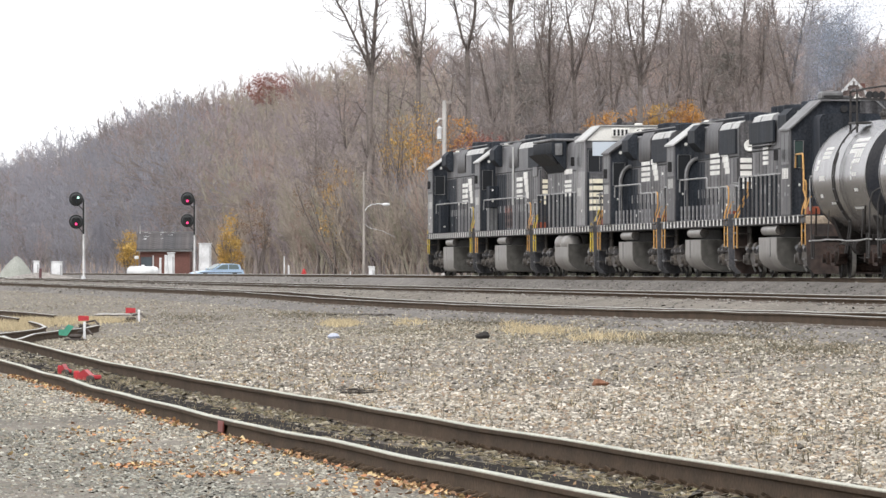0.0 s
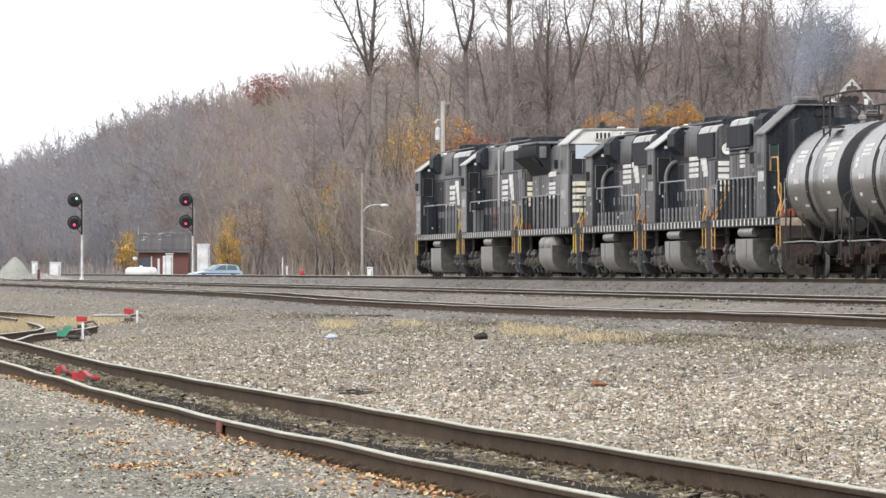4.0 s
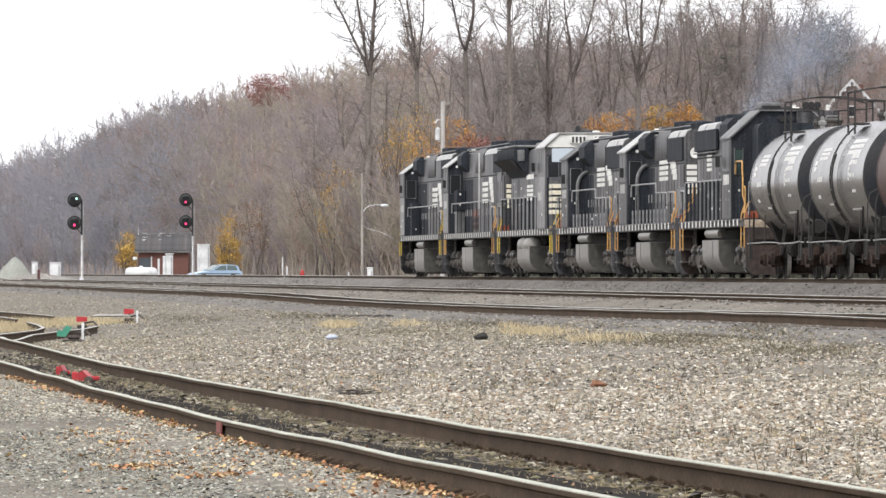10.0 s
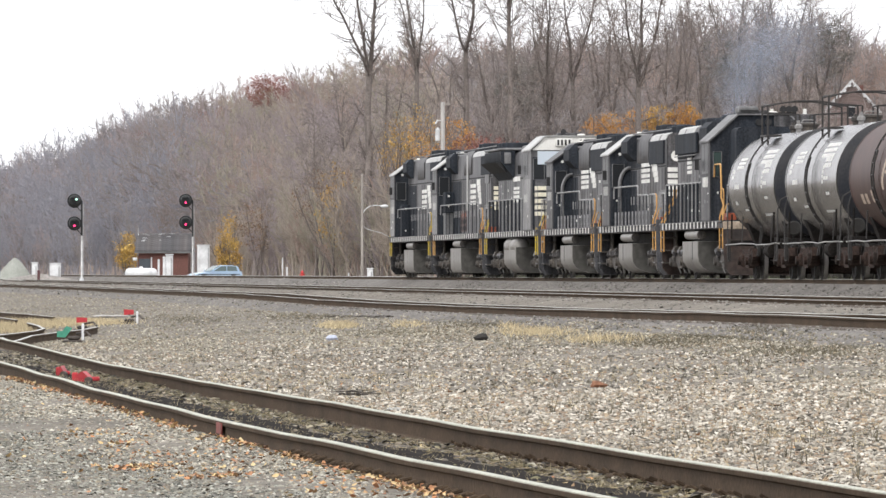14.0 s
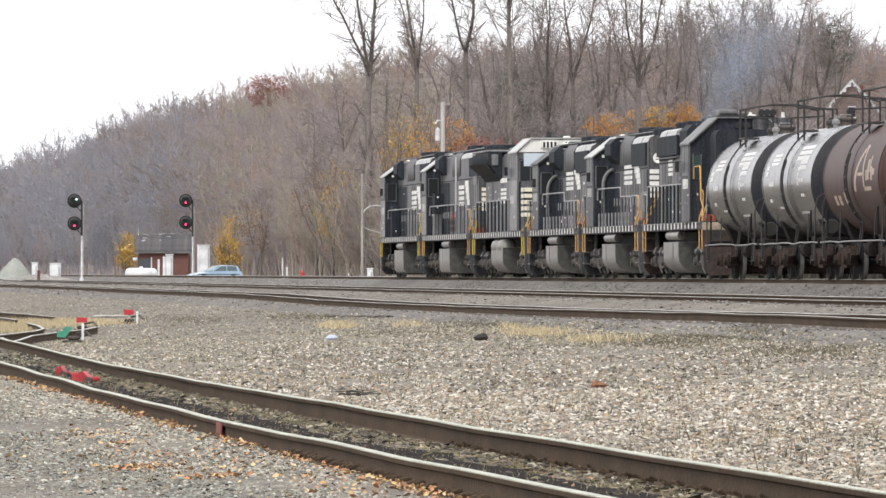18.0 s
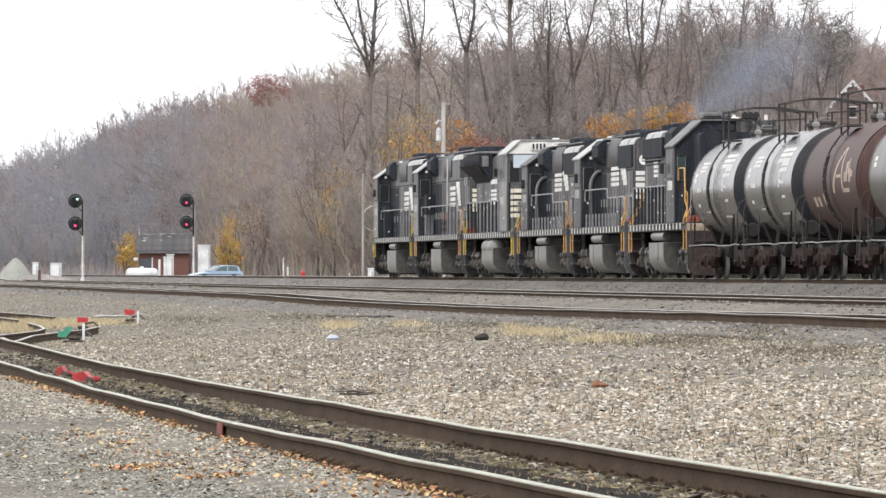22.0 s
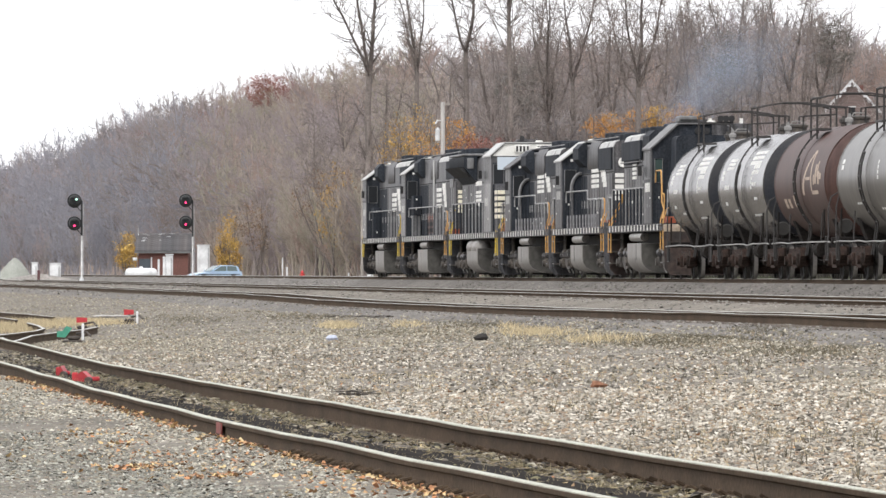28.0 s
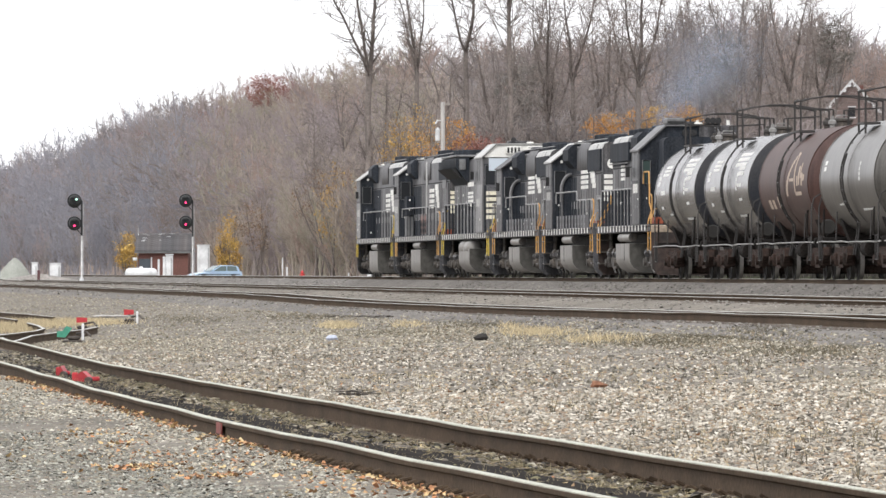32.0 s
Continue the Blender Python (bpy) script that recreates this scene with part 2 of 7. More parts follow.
railhead = mat("polished_rail_head", (0.52, 0.52, 0.475), 0.4, metal=0.5, vary=0.12, bump=0.03)
tarnished = mat("tarnished_rail_head", (0.47, 0.47, 0.385), 0.5, metal=0.35, vary=0.25, grain=14, tint=(0.33, 0.325, 0.26), blotch=1.5, bump=0.05)
tie_wood = mat("weathered_tie_wood", (0.13, 0.11, 0.095), 0.95, vary=0.4, grain=9, tint=(0.07, 0.06, 0.055), stretch=(1, 6, 6), obj=0.25)


def sweep(prof, path, closed=True):
    """prof: (side, up) pairs; path: points with a heading in the ground plane."""
    g = Geo()
    n = len(prof)
    for i, p in enumerate(path):
        a, b = path[max(i - 1, 0)], path[min(i + 1, len(path) - 1)]
        d = Vector((b[0] - a[0], b[1] - a[1], 0)).normalized()
        s = Vector((d.y, -d.x, 0))
        g.v += [tuple(Vector(p) + s * u + Vector((0, 0, h))) for u, h in prof]
    for i in range(len(path) - 1):
        for k in range(n):
            g.f.append((i * n + k, i * n + (k + 1) % n, (i + 1) * n + (k + 1) % n, (i + 1) * n + k))
    g.f += [tuple(range(n))[::-1], tuple(range(len(g.v) - n, len(g.v)))]
    return g


def rail(parent, path, band=railhead):
    """path runs along the rail head's top; the bright running band is a part of its own."""
    r = part("rail", sweep([(u, h - 0.182) for u, h in RAIL], path), railside, parent)
    part("running_band", sweep([(-0.034, -0.008), (-0.034, -0.001), (-0.027, 0.003), (0.024, 0.003), (0.03, -0.001), (0.03, -0.008)], path), band, r, "bright worn rail head")
    return r


def track(name, label, left, right, band=railhead):
    t = new(name)
    tagged(t, label, "track", kind="structure")
    rail(t, left, band)
    rail(t, right, band)
    return t


def straight(p, z, y0, y1, step=6.0, wob=0.0, seed=0.0, dip=False):
    n = int((y1 - y0) / step)
    return [(p + wob * noise.noise(Vector((y0 * 0 + k * step * 0.11, seed, 0))), y0 + k * step,
             z + (sag(y0 + k * step) if dip else 0) + wob * noise.noise(Vector((k * step * 0.13, seed, 7)))) for k in range(n + 1)]


main_near = track("track_main_near", "running track with worn bright railheads and brown rusty sides", straight(18.0, -0.53, 90, 900, wob=0.02, seed=1, dip=True),
      straight(19.435, -0.53, 90, 900, wob=0.02, seed=2, dip=True))
main_middle = track("track_main_middle", "running track with worn bright railheads in grey ballast", straight(22.3, -0.37, 110, 900, wob=0.012, seed=3),
      straight(23.735, -0.33, 110, 900, wob=0.012, seed=4))
track("track_train", "dark-ballasted running track under the freight train", straight(29.48, 0.0, 150, 1200), straight(30.92, 0.0, 150, 1200))

def yard_line(side, seed):
    path = []
    for k in range(0, 113):
        y = 32 + k * 1.4
        w = 0.018 * noise.noise(Vector((y * 0.12, seed, 0)))
        h = 0.013 * noise.noise(Vector((y * 0.16, seed, 5)))
        path.append((lerp(y, YARD_Y, YARD_P) + side * 0.7175 + w, y, -0.98 + h + (near_dip(y) if side < 0 else far_dip(y))))
    return path


yard = track("track_yard", "neglected yard track with wavy rusty rails and bright heads", yard_line(-1, 11.0), yard_line(1, 14.0), tarnished)


def ties(parent, centre, z, y0, y1, step=0.56, half=0.8):
    """Wooden ties across a track, half sunk in the ballast."""
    random.seed(5)
    shapes = []
    for k in range(2):
        g = Geo().box(-half, half, -0.11, 0.11, -0.14, 0.0, 0.012)
        shapes.append(g.mesh("tie", tie_wood))
    n = int((y1 - y0) / step)
    for k in range(n):
        y = y0 + k * step + random.uniform(-0.04, 0.04)
        ob = new("tie", shapes[k % 2])
        ob.parent = parent
        ob.matrix_basis = pose(centre(y) + random.uniform(-0.05, 0.05), y, z(y) + random.uniform(-0.015, 0.01), 0, random.uniform(-0.6, 0.6), random.uniform(-1.5, 1.5))


ties(main_near, lambda y: 18.72, lambda y: -0.69 + sag(y), 118, 262, 0.58, 1.3)
ties(main_middle, lambda y: 23.02, lambda y: -0.465, 150, 290, 0.58, 1.3)
ties(yard, lambda y: lerp(y, YARD_Y, YARD_P), lambda y: -1.146, 40, 150)

# the dark, oil-soaked bed between the rails
bed_m = mat("oil_soaked_track_bed", (0.16, 0.128, 0.088), 0.85, vary=0.5, grain=9, blotch=0.6, tint=(0.028, 0.025, 0.022), bump=0.5)


def yard_bed():
    vs, fs = [], []
    cols = (-0.66, -0.45, -0.2, 0.0, 0.25, 0.48, 0.66)
    n = len(cols)
    for k in range(160):
        y = 36 + k * 0.85
        for u in cols:
            x = lerp(y, YARD_Y, YARD_P) + u
            vs.append((x, y, ground_z(x, y) + 0.022 + 0.014 * noise.noise(Vector((x * 2, y * 0.9, 1)))))
    for k in range(159):
        fs += [(k * n + i, k * n + i + 1, (k + 1) * n + i + 1, (k + 1) * n + i) for i in range(n - 1)]
    ob = part("track_bed", Geo().add(vs, fs), bed_m, yard, "dark oil-soaked bed between the rails")


yard_bed()

# ---- the train ----
def wheelset(parent, y, r=0.5, x=0.72):
    g = Geo()
    for s in (-1, 1):
        g.turned([(-0.065, r * 0.9), (-0.06, r), (0.0, r + 0.004), (0.05, r + 0.01), (0.066, r + 0.028), (0.07, r * 0.88), (0.02, r * 0.82), (0.02, 0.16), (-0.07, 0.14), (-0.07, 0.02)]
                 if s > 0 else [(0.065, r * 0.9), (0.06, r), (0.0, r + 0.004), (-0.05, r + 0.01), (-0.066, r + 0.028), (-0.07, r * 0.88), (-0.02, r * 0.82), (-0.02, 0.16), (0.07, 0.14), (0.07, 0.02)],
                 (s * x, 0, 0), axis=0, seg=24)
        g.box(s * x - 0.03, s * x + 0.03, -0.05, 0.05, r * 0.45, r * 0.72)
    g.cyl((-1.0, 0, 0), (1.0, 0, 0), 0.085, seg=8)
    w = part("wheelset", g, wheelm, parent, at=(0, y, r))
    w.data.materials.append(steel)  # the bright worn tread
    for f in w.data.polygons:
        c = f.center
        if abs(math.hypot(c.y, c.z) - r) < 0.03 and abs(f.normal.x) < 0.5:
            f.material_index = 1
    return w


faded = mat("faded_white_marking", (0.52, 0.52, 0.50), 0.6, vary=0.2)
rustdark = mat("maroon_plate_paint", (0.085, 0.04, 0.032), 0.7, vary=0.3)
rustpaint = mat("rust_red_paint", (0.30, 0.075, 0.035), 0.7, vary=0.3)
SPINS = []
bareiron = mat("bare_worn_iron", (0.42, 0.41, 0.39), 0.45, metal=0.4, vary=0.3)


def truck(veh, y, axles, base, material, r=0.5):
    """A bogie: side frames, journal boxes, springs, bolster and wheelsets."""
    h = (axles - 1) * base / 2
    g = Geo()
    for s in (-1, 1):
        x = s * 1.02
        n = [(-h - 0.45, 0.62), (-h - 0.3, 0.82), (-0.5, 0.72), (0.5, 0.72), (h + 0.3, 0.82), (h + 0.45, 0.62), (h + 0.2, 0.42), (h - 0.25, 0.5), (0.45, 0.3), (-0.45, 0.3), (-h + 0.25, 0.5), (-h - 0.2, 0.42)]
        g.prism(n, 0, x - 0.08, x + 0.08)
        for k in range(axles):
            yy = -h + k * base
            g.box(x - 0.16, x + 0.17, yy - 0.17, yy + 0.17, 0.34, 0.68, 0.03)
            g.cyl((x, yy, 0.5), (x + s * 0.24, yy, 0.5), 0.12, seg=10)
        for q in (-0.3, -0.1, 0.1, 0.3):
            g.cyl((x, q, 0.3), (x, q, 0.6), 0.07, seg=8)
        for q in (-h * 0.55, h * 0.55) if base > 2 or axles == 3 else ():
            g.cyl((x + s * 0.1, q - 0.25, 0.86), (x + s * 0.1, q + 0.25, 0.86), 0.1, seg=8)
    g.box(-1.05, 1.05, -0.22, 0.22, 0.5, 0.85, 0.03)
    for k in range(axles):  # motors or brake beams between the wheels
        yy = -h + k * base
        g.box(-0.6, 0.6, yy + 0.15, yy + 0.75, 0.14, 0.62, 0.05)
    t = part("truck", g, material, veh, at=(0, y, 0))
    if axles == 3 or base > 2:
        for s in (-1, 1):
            for q in (-h - 0.62, h + 0.62, -h * 0.5, h * 0.5):
                part("sand_pipe", Geo().tube([(s * 0.98, q, 0.85), (s * 1.0, q, 0.5), (s * 0.86, q - math.copysign(0.12, q), 0.16)], 0.028, 5), bareiron, t)
    for k in range(axles):
        SPINS.append((wheelset(t, -h + k * base, r), -h + k * base, r))
    return t


def coupler(veh, y, s):
    g = Geo().box(-0.09, 0.09, min(y, y + s * 0.75), max(y, y + s * 0.75), 0.78, 0.96, 0.02)
    g.box(-0.16, 0.2, min(y + s * 0.62, y + s * 0.9), max(y + s * 0.62, y + s * 0.9), 0.7, 1.02, 0.04)
    part("coupler", g, under, veh)
    hose = Geo().tube([(0.35, y, 0.85), (0.36, y + s * 0.2, 0.6), (0.33, y + s * 0.45, 0.42), (0.3, y + s * 0.6, 0.55)], 0.03)
    part("air_hose", hose, dark, veh)


def chamfered(x, z0, z1, c, top=0.0):
    """A hood's cross-section: upright sides, chamfered roof edges, a slightly crowned top."""
    return [(-x, z0), (x, z0), (x, z1 - c), (x - c * 0.35, z1 - c * 0.3), (x - c, z1), (0, z1 + top), (-x + c, z1), (-x + c * 0.35, z1 - c * 0.3), (-x, z1 - c)]


footgrey = mat("pale_post_foot", (0.30, 0.30, 0.31), 0.5, vary=0.2)
dim = mat("dull_grey_post_paint", (0.15, 0.15, 0.15), 0.6, vary=0.25)


def handrails(veh, x, y0, y1, z0, z1, material, stanchions, drop=0.0, foot=False, bold=False):
    """drop: how far the rail steps down at its y0 end; foot: pale lower ends on dark posts."""
    if drop:
        ys = y0 + (y1 - y0) * 0.3
        pts = [(x, y0, z1 - drop - 0.35), (x, y0 + 0.1, z1 - drop - 0.04), (x, y0 + 0.4, z1 - drop), (x, ys - 0.1, z1 - drop), (x, ys, z1 - drop + 0.04), (x, ys + 0.06, z1 - 0.04), (x, ys + 0.2, z1)]
    else:
        pts = [(x, y0, z1 - 0.35), (x, y0 + 0.06, z1 - 0.05), (x, y0 + 0.18, z1)]
    part("handrail", Geo().tube(pts + [(x, y1 - 0.18, z1), (x, y1 - 0.06, z1 - 0.05), (x, y1, z1 - 0.35)], 0.024), material, veh)
    base = None
    post = None
    for k in range(stanchions):
        y = y0 + (y1 - y0) * (k + 0.5) / stanchions
        if post is None:
            post = part("stanchion", Geo().tube([(0, 0, z0), (0, 0, z1 - drop)], 0.034 if bold else 0.016, 5), navy, veh, at=(x, y, 0))
        else:
            part("stanchion", post.data, None, veh, at=(x, y, 0))
        if foot and base is None:
            base = part("stanchion_foot", Geo().tube([(0, 0, z0), (0, 0, z0 + 0.42)], 0.03, 5), footgrey, veh, at=(x, y, 0))
        elif foot:
            part("stanchion_foot", base.data, None, veh, at=(x, y, 0))


def stepwell(veh, x, y, s, paint, inboard=0.97):
    """Corner steps with bright grab rails; s tells which way the end of the unit lies."""
    g = Geo()
    for z in (0.45, 0.82, 1.2):
        g.box(min(x * 0.72, x), max(x * 0.72, x), y - 0.33, y + 0.33, z, z + 0.035)
    g.box(min(x * 0.7, x * 0.74), max(x * 0.7, x * 0.74), y - 0.35, y + 0.35, 0.4, 1.58)
    part("steps", g, under, veh)
    steep = inboard < 0.85
    for q in (-0.38, 0.38):
        if steep:  # one long slanting rail
            pts = [(x, y + q, 0.8), (x, y + q, 1.5), (x * 0.985, y + q, 1.7), (x * inboard, y + q * 0.8 - s * 0.3, 2.42), (x * inboard, y + q * 0.8 - s * 0.35, 2.66)]
        elif q * s < 0:  # bends inboard above the deck and turns into the walkway's handrail
            pts = [(x, y + q, 0.85), (x, y + q, 1.72), (x * 0.985, y + q, 1.82), (x * 0.93, y + q, 2.06), (x * inboard, y + q, 2.16), (x * inboard, y + q, 2.44), (x * inboard, y + q - s * 0.1, 2.54), (x * inboard, y + q - s * 0.5, 2.57)]
        else:  # a shorter one at the corner
            pts = [(x, y + q, 0.85), (x, y + q, 1.72), (x * 0.985, y + q, 1.82), (x * 0.93, y + q, 2.04), (x * inboard, y + q, 2.1), (x * (inboard - 0.04), y + q, 2.12)]
        part("grab_rail", Geo().tube(pts, 0.027 if steep and paint is yellow else 0.022), paint, veh, "bright painted step handrail")
    if not steep:
        part("step_plate", Geo().box(min(x * 0.72, x * 0.93), max(x * 0.72, x * 0.93), y - 0.3, y + 0.3, 1.66, 1.86, 0.01), rustpaint, veh, "rusty orange plate above the steps")
    for z in (0.47, 0.84, 1.22):
        part("step_edge", Geo().box(min(x, x * 1.01), max(x, x * 1.01), y - 0.3, y + 0.3, z, z + 0.03), dim, veh)


def panel(veh, name, x, y0, y1, z0, z1, material, label="", t=0.012):
    """A thin plate on a side that faces along x."""
    return part(name, Geo().box(min(x, x + math.copysign(t, x)), max(x, x + math.copysign(t, x)), y0, y1, z0, z1, 0.004), material, veh, label)


def fan(veh, y, z, r=0.55):
    g = Geo().turned([(0, r), (0.22, r), (0.25, r - 0.05), (0.2, r - 0.07), (0.14, 0.1), (0.21, 0.08), (0.22, 0.02)], (0, y, z), axis=2, seg=18)
    part("cooling_fan", g, navy, veh)


tankend = mat("shade_toned_tank_end", (0.075, 0.072, 0.065), 0.7, vary=0.3, grain=6, tint=(0.05, 0.047, 0.042), blotch=1.2, bump=0.03)
taupe = mat("grimy_taupe_steel", (0.026, 0.024, 0.022), 0.8, vary=0.25, grain=7, tint=(0.018, 0.017, 0.016), blotch=1, bump=0.03)
tanbeam = mat("dusty_tan_beam", (0.42, 0.34, 0.26), 0.7, vary=0.25)
creamy = mat("cream_stripe_paint", (0.78, 0.74, 0.60), 0.5, vary=0.1, tint=(0.66, 0.62, 0.48))
# for pale posts, and for sky reflection painted on roof edges and cab roofs
chrome_grey = mat("pale_paint_and_sky_sheen", (0.46, 0.46, 0.45), 0.45, vary=0.15, tint=(0.30, 0.30, 0.29))
# raised off full black to carry haze as well
seam = mat("door_gap_black", (0.015, 0.015, 0.016), 0.9)
midgrey = mat("chalky_grey_paint", (0.11, 0.108, 0.113), 0.45, vary=0.25, tint=(0.065, 0.064, 0.068), streak=0.5)
lightgrey = mat("faded_grey_paint", (0.19, 0.19, 0.195), 0.55, vary=0.2, tint=(0.10, 0.10, 0.10), streak=0.25)


def locomotive(label, L, axles, wide=False, tall=4.42, eave=3.9, top=4.52, nose=2.3, step=None, bars=(), figures=(), brake=True, chute=True, rooftone=None, face=None, ends=None, sheet=None, ink=None, slab=None, medal=None, rustmarks=(), scraps=7, crate=None, maroon=None, porch=0.4):
    """A hood unit with its cab at +y. bars and figures: (y0, y1, z0, z1) of the white paint on the hood's sides."""
    step = step or orange
    v = thing("locomotive", label, "locomotive", "locomotives of the freight train")
    e = L / 2 - 0.75
    part("frame", Geo().box(-1.44, 1.44, -e, e, 1.42, 1.6, 0.02), black, v)
    # dark colour paints in the shade beneath the frame
    part("centre_sill", Geo().box(-0.5, 0.5, -e, e, 0.85, 1.415, 0.03), dark, v)
    part("walkway", Geo().box(-1.48, 1.48, -e, e, 1.604, 1.65), dusty, v)
    for s in (-1, 1):
        g = Geo().prism([(-1.42, 1.4), (1.42, 1.4), (1.38, 0.3), (1.2, 0.1), (-1.2, 0.1), (-1.38, 0.3)], 1, s * e - 0.05, s * e + 0.05)
        part("pilot", g, mat("brown_pilot_grime", (0.034, 0.028, 0.026), 0.85, vary=0.4, grain=6, blotch=2.5, tint=(0.07, 0.045, 0.037)) if slab else black, v)
        part("end_plate", Geo().box(-1.42, 1.42, s * e - 0.06, s * e + 0.06, 1.4, 1.78 if not slab else 1.62, 0.02), tanbeam if slab and s > 0 else black, v)
        coupler(v, s * e, s)
        part("end_rail", Geo().tube([(-1.3, s * e, 1.75), (-1.3, s * e, 2.65), (1.3, s * e, 2.65), (1.3, s * e, 1.75)], 0.022), pipe, v)
    sill = None
    for x in (-1.487, 1.487):
        y = -e + 1.0
        while y < e - 1.0:
            if sill is None:
                sill = part("sill_bar", Geo().box(-0.005, 0.005, 0, 0.2, 1.45, 1.63), white, v, "short white sill mark", at=(x, y, 0))
            else:
                part("sill_bar", sill.data, None, v, at=(x, y, 0))
            y += 0.95
    base = 1.75 if axles == 3 else 2.74
    for s in (-1, 1):
        truck(v, s * (e - (2.55 if axles == 3 else 2.35)), axles, base, under, 0.51)
        # brake cylinders and pipes that catch the light
        for k in (-1.2, 0.4, 1.3):
            for x in (-1, 1):
                part("brake_cylinder", Geo().cyl((x * 1.16, s * (e - 2.5) + k, 0.8), (x * 1.16, s * (e - 2.5) + k + 0.35, 0.74), 0.09, seg=10), dusty, v)
    fl = 2.3 if axles == 3 else 2.0
    prof = [(-0.85, 0.15), (0.85, 0.15), (1.12, 0.2), (1.32, 0.33), (1.43, 0.5), (1.45, 0.68), (1.45, 1.08), (-1.45, 1.08), (-1.45, 0.68), (-1.43, 0.5), (-1.32, 0.33), (-1.12, 0.22)]
    if axles == 3 and not wide:
        prof = [(-1.2, 0.15), (1.2, 0.15), (1.38, 0.2), (1.45, 0.3), (1.46, 0.68), (1.46, 1.1), (-1.46, 1.1), (-1.46, 0.68), (-1.45, 0.3), (-1.38, 0.2)]
    tk = part("fuel_tank", Geo().prism(prof, 1, -fl, fl), tankgrey, v, "dusty grey fuel tank with rounded lower edges")
    for s in (-1, 1):
        # ends toned darker than the tank's side: shade put into the colour
        part("tank_end", Geo().prism([(px * 0.985, 0.6 + (pz - 0.6) * 0.98) for px, pz in prof], 1, s * fl, s * (fl + 0.05)), tankend, tk)
        for q in (-1.2, 1.1) if wide else ():
            part("air_tank", Geo().turned([(-1.0, 0.06), (-0.94, 0.2), (-0.8, 0.29), (0.8, 0.29), (0.94, 0.2), (1.0, 0.06)], (s * 1.2, q, 1.12), axis=1, seg=18), tankgrey, v, "pale round air drum")
        if wide:
            continue
        res = part("air_reservoir", Geo().cyl((s * 1.3, -1.7, 1.27), (s * 1.3, 1.7, 1.27), 0.13, seg=18), tankgrey, v, "pale cylindrical air reservoir")
        for q in (-1.72, 1.7):
            # dark cap colour paints the reservoir's end as shaded
            part("reservoir_cap", Geo().cyl((s * 1.3, q, 1.27), (s * 1.3, q + 0.02, 1.27), 0.135, seg=18), under, res)
        part("tank_strap", Geo().box(min(s * 1.455, s * 1.463), max(s * 1.455, s * 1.463), fl * 0.3, fl * 0.3 + 0.12, 0.55, 1.06), dim, v)
    cab1 = e - nose
    cab0 = cab1 - (3.0 if wide else 2.3)
    rear = -e + porch
    hw = 0.96
    hood = part("long_hood", Geo().prism(chamfered(hw, 1.65, tall, 0.2, 0.03), 1, rear, cab0), dusty, v)
    # hood doors with dark gaps between
    y, k = rear + 0.35, 0
    zt = tall - 1.05
    while y < cab0 - 0.8:
        for s in (-1, 1):
            m = navy if y > cab0 - (3.8 if chute else 5.2 if crate else 2.0) else (midgrey, lightgrey, midgrey, dusty, midgrey)[k % 5] if wide else (dusty, midgrey, dusty, midgrey, dusty)[(k * 3 + (s > 0)) % 5]
            door = panel(v, "hood_door", s * hw, y + 0.05, y + 0.76, 1.58, zt, m, t=0.022)
            part("latch", Geo().box(min(s * (hw + 0.022), s * (hw + 0.05)), max(s * (hw + 0.022), s * (hw + 0.05)), y + 0.62, y + 0.67, 2.3, 2.55), pipe, door)
        y += 0.83
        k += 1
    for s in (-1, 1):
        panel(v, "hood_seam", s * hw, rear + 0.1, cab0 - 0.05, zt + 0.03, zt + 0.07, seam, t=0.008)
        if chute and not wide:
            panel(v, "dark_side_sheet", s * hw, rear + 4.7, cab0 - 0.02, zt + 0.08, tall - 0.22, navy, t=0.006)
    if wide:
        for s in (-1, 1):
            q = [(s * hw, tall - 1.0), (s * 1.2, tall - 0.72), (s * 1.47, tall - 0.35), (s * 1.47, tall + 0.0), (s * hw, tall + 0.02)]
            part("radiator_wing", Geo().prism(q, 1, rear, rear + 6.8), navy, v, "flared dark radiator overhang")
            part("radiator_screen", Geo().prism([(s * 1.22, tall - 0.74), (s * 1.46, tall - 0.4), (s * 1.655, tall - 0.4), (s * 1.23, tall - 0.76)], 1, rear + 0.3, rear + 6.5), dark, v)
            part("wing_panel", Geo().box(min(s * 1.1, s * 1.35), max(s * 1.1, s * 1.35), rear + 6.8, rear + 6.84, tall - 0.45, tall - 0.05, 0.01), lightgrey, v)
        part("radiator_roof", Geo().box(-1.48, 1.48, rear, rear + 6.8, tall + 0.025, tall + 0.12, 0.03), lightgrey, v)
        part("roof_hump", Geo().prism(chamfered(0.85, tall, tall + 0.18, 0.1), 1, rear + 8.2, rear + 12.5), dusty, v)
        part("exhaust", Geo().box(-0.3, 0.3, rear + 9.4, rear + 10.3, tall + 0.16, tall + 0.38, 0.04), dark, v)
    else:
        for k in range(3):
            fan(v, rear + 1.1 + k * 1.4, tall)
        mid = rear + (cab0 - rear) * 0.58
        if brake:
            for k in range(2):
                fan(v, mid - 0.7 + k * 1.4, tall + 0.1, 0.5)
            part("brake_hatch", Geo().prism([(-0.97, tall - 0.85), (0.97, tall - 0.85), (1.0, tall - 0.8), (1.0, tall - 0.2), (0.84, tall + 0.06), (-0.84, tall + 0.06), (-1.0, tall - 0.2), (-1.0, tall - 0.8)], 1, mid - 1.8, mid + 1.6), dusty, v, "bulged dark brake hatch")
        for s in (-1, 1):
            panel(v, "radiator_grille", s * hw, rear + 0.5, rear + 4.6, tall - 0.92, tall - 0.22, navy, "dark radiator grille", t=0.06)
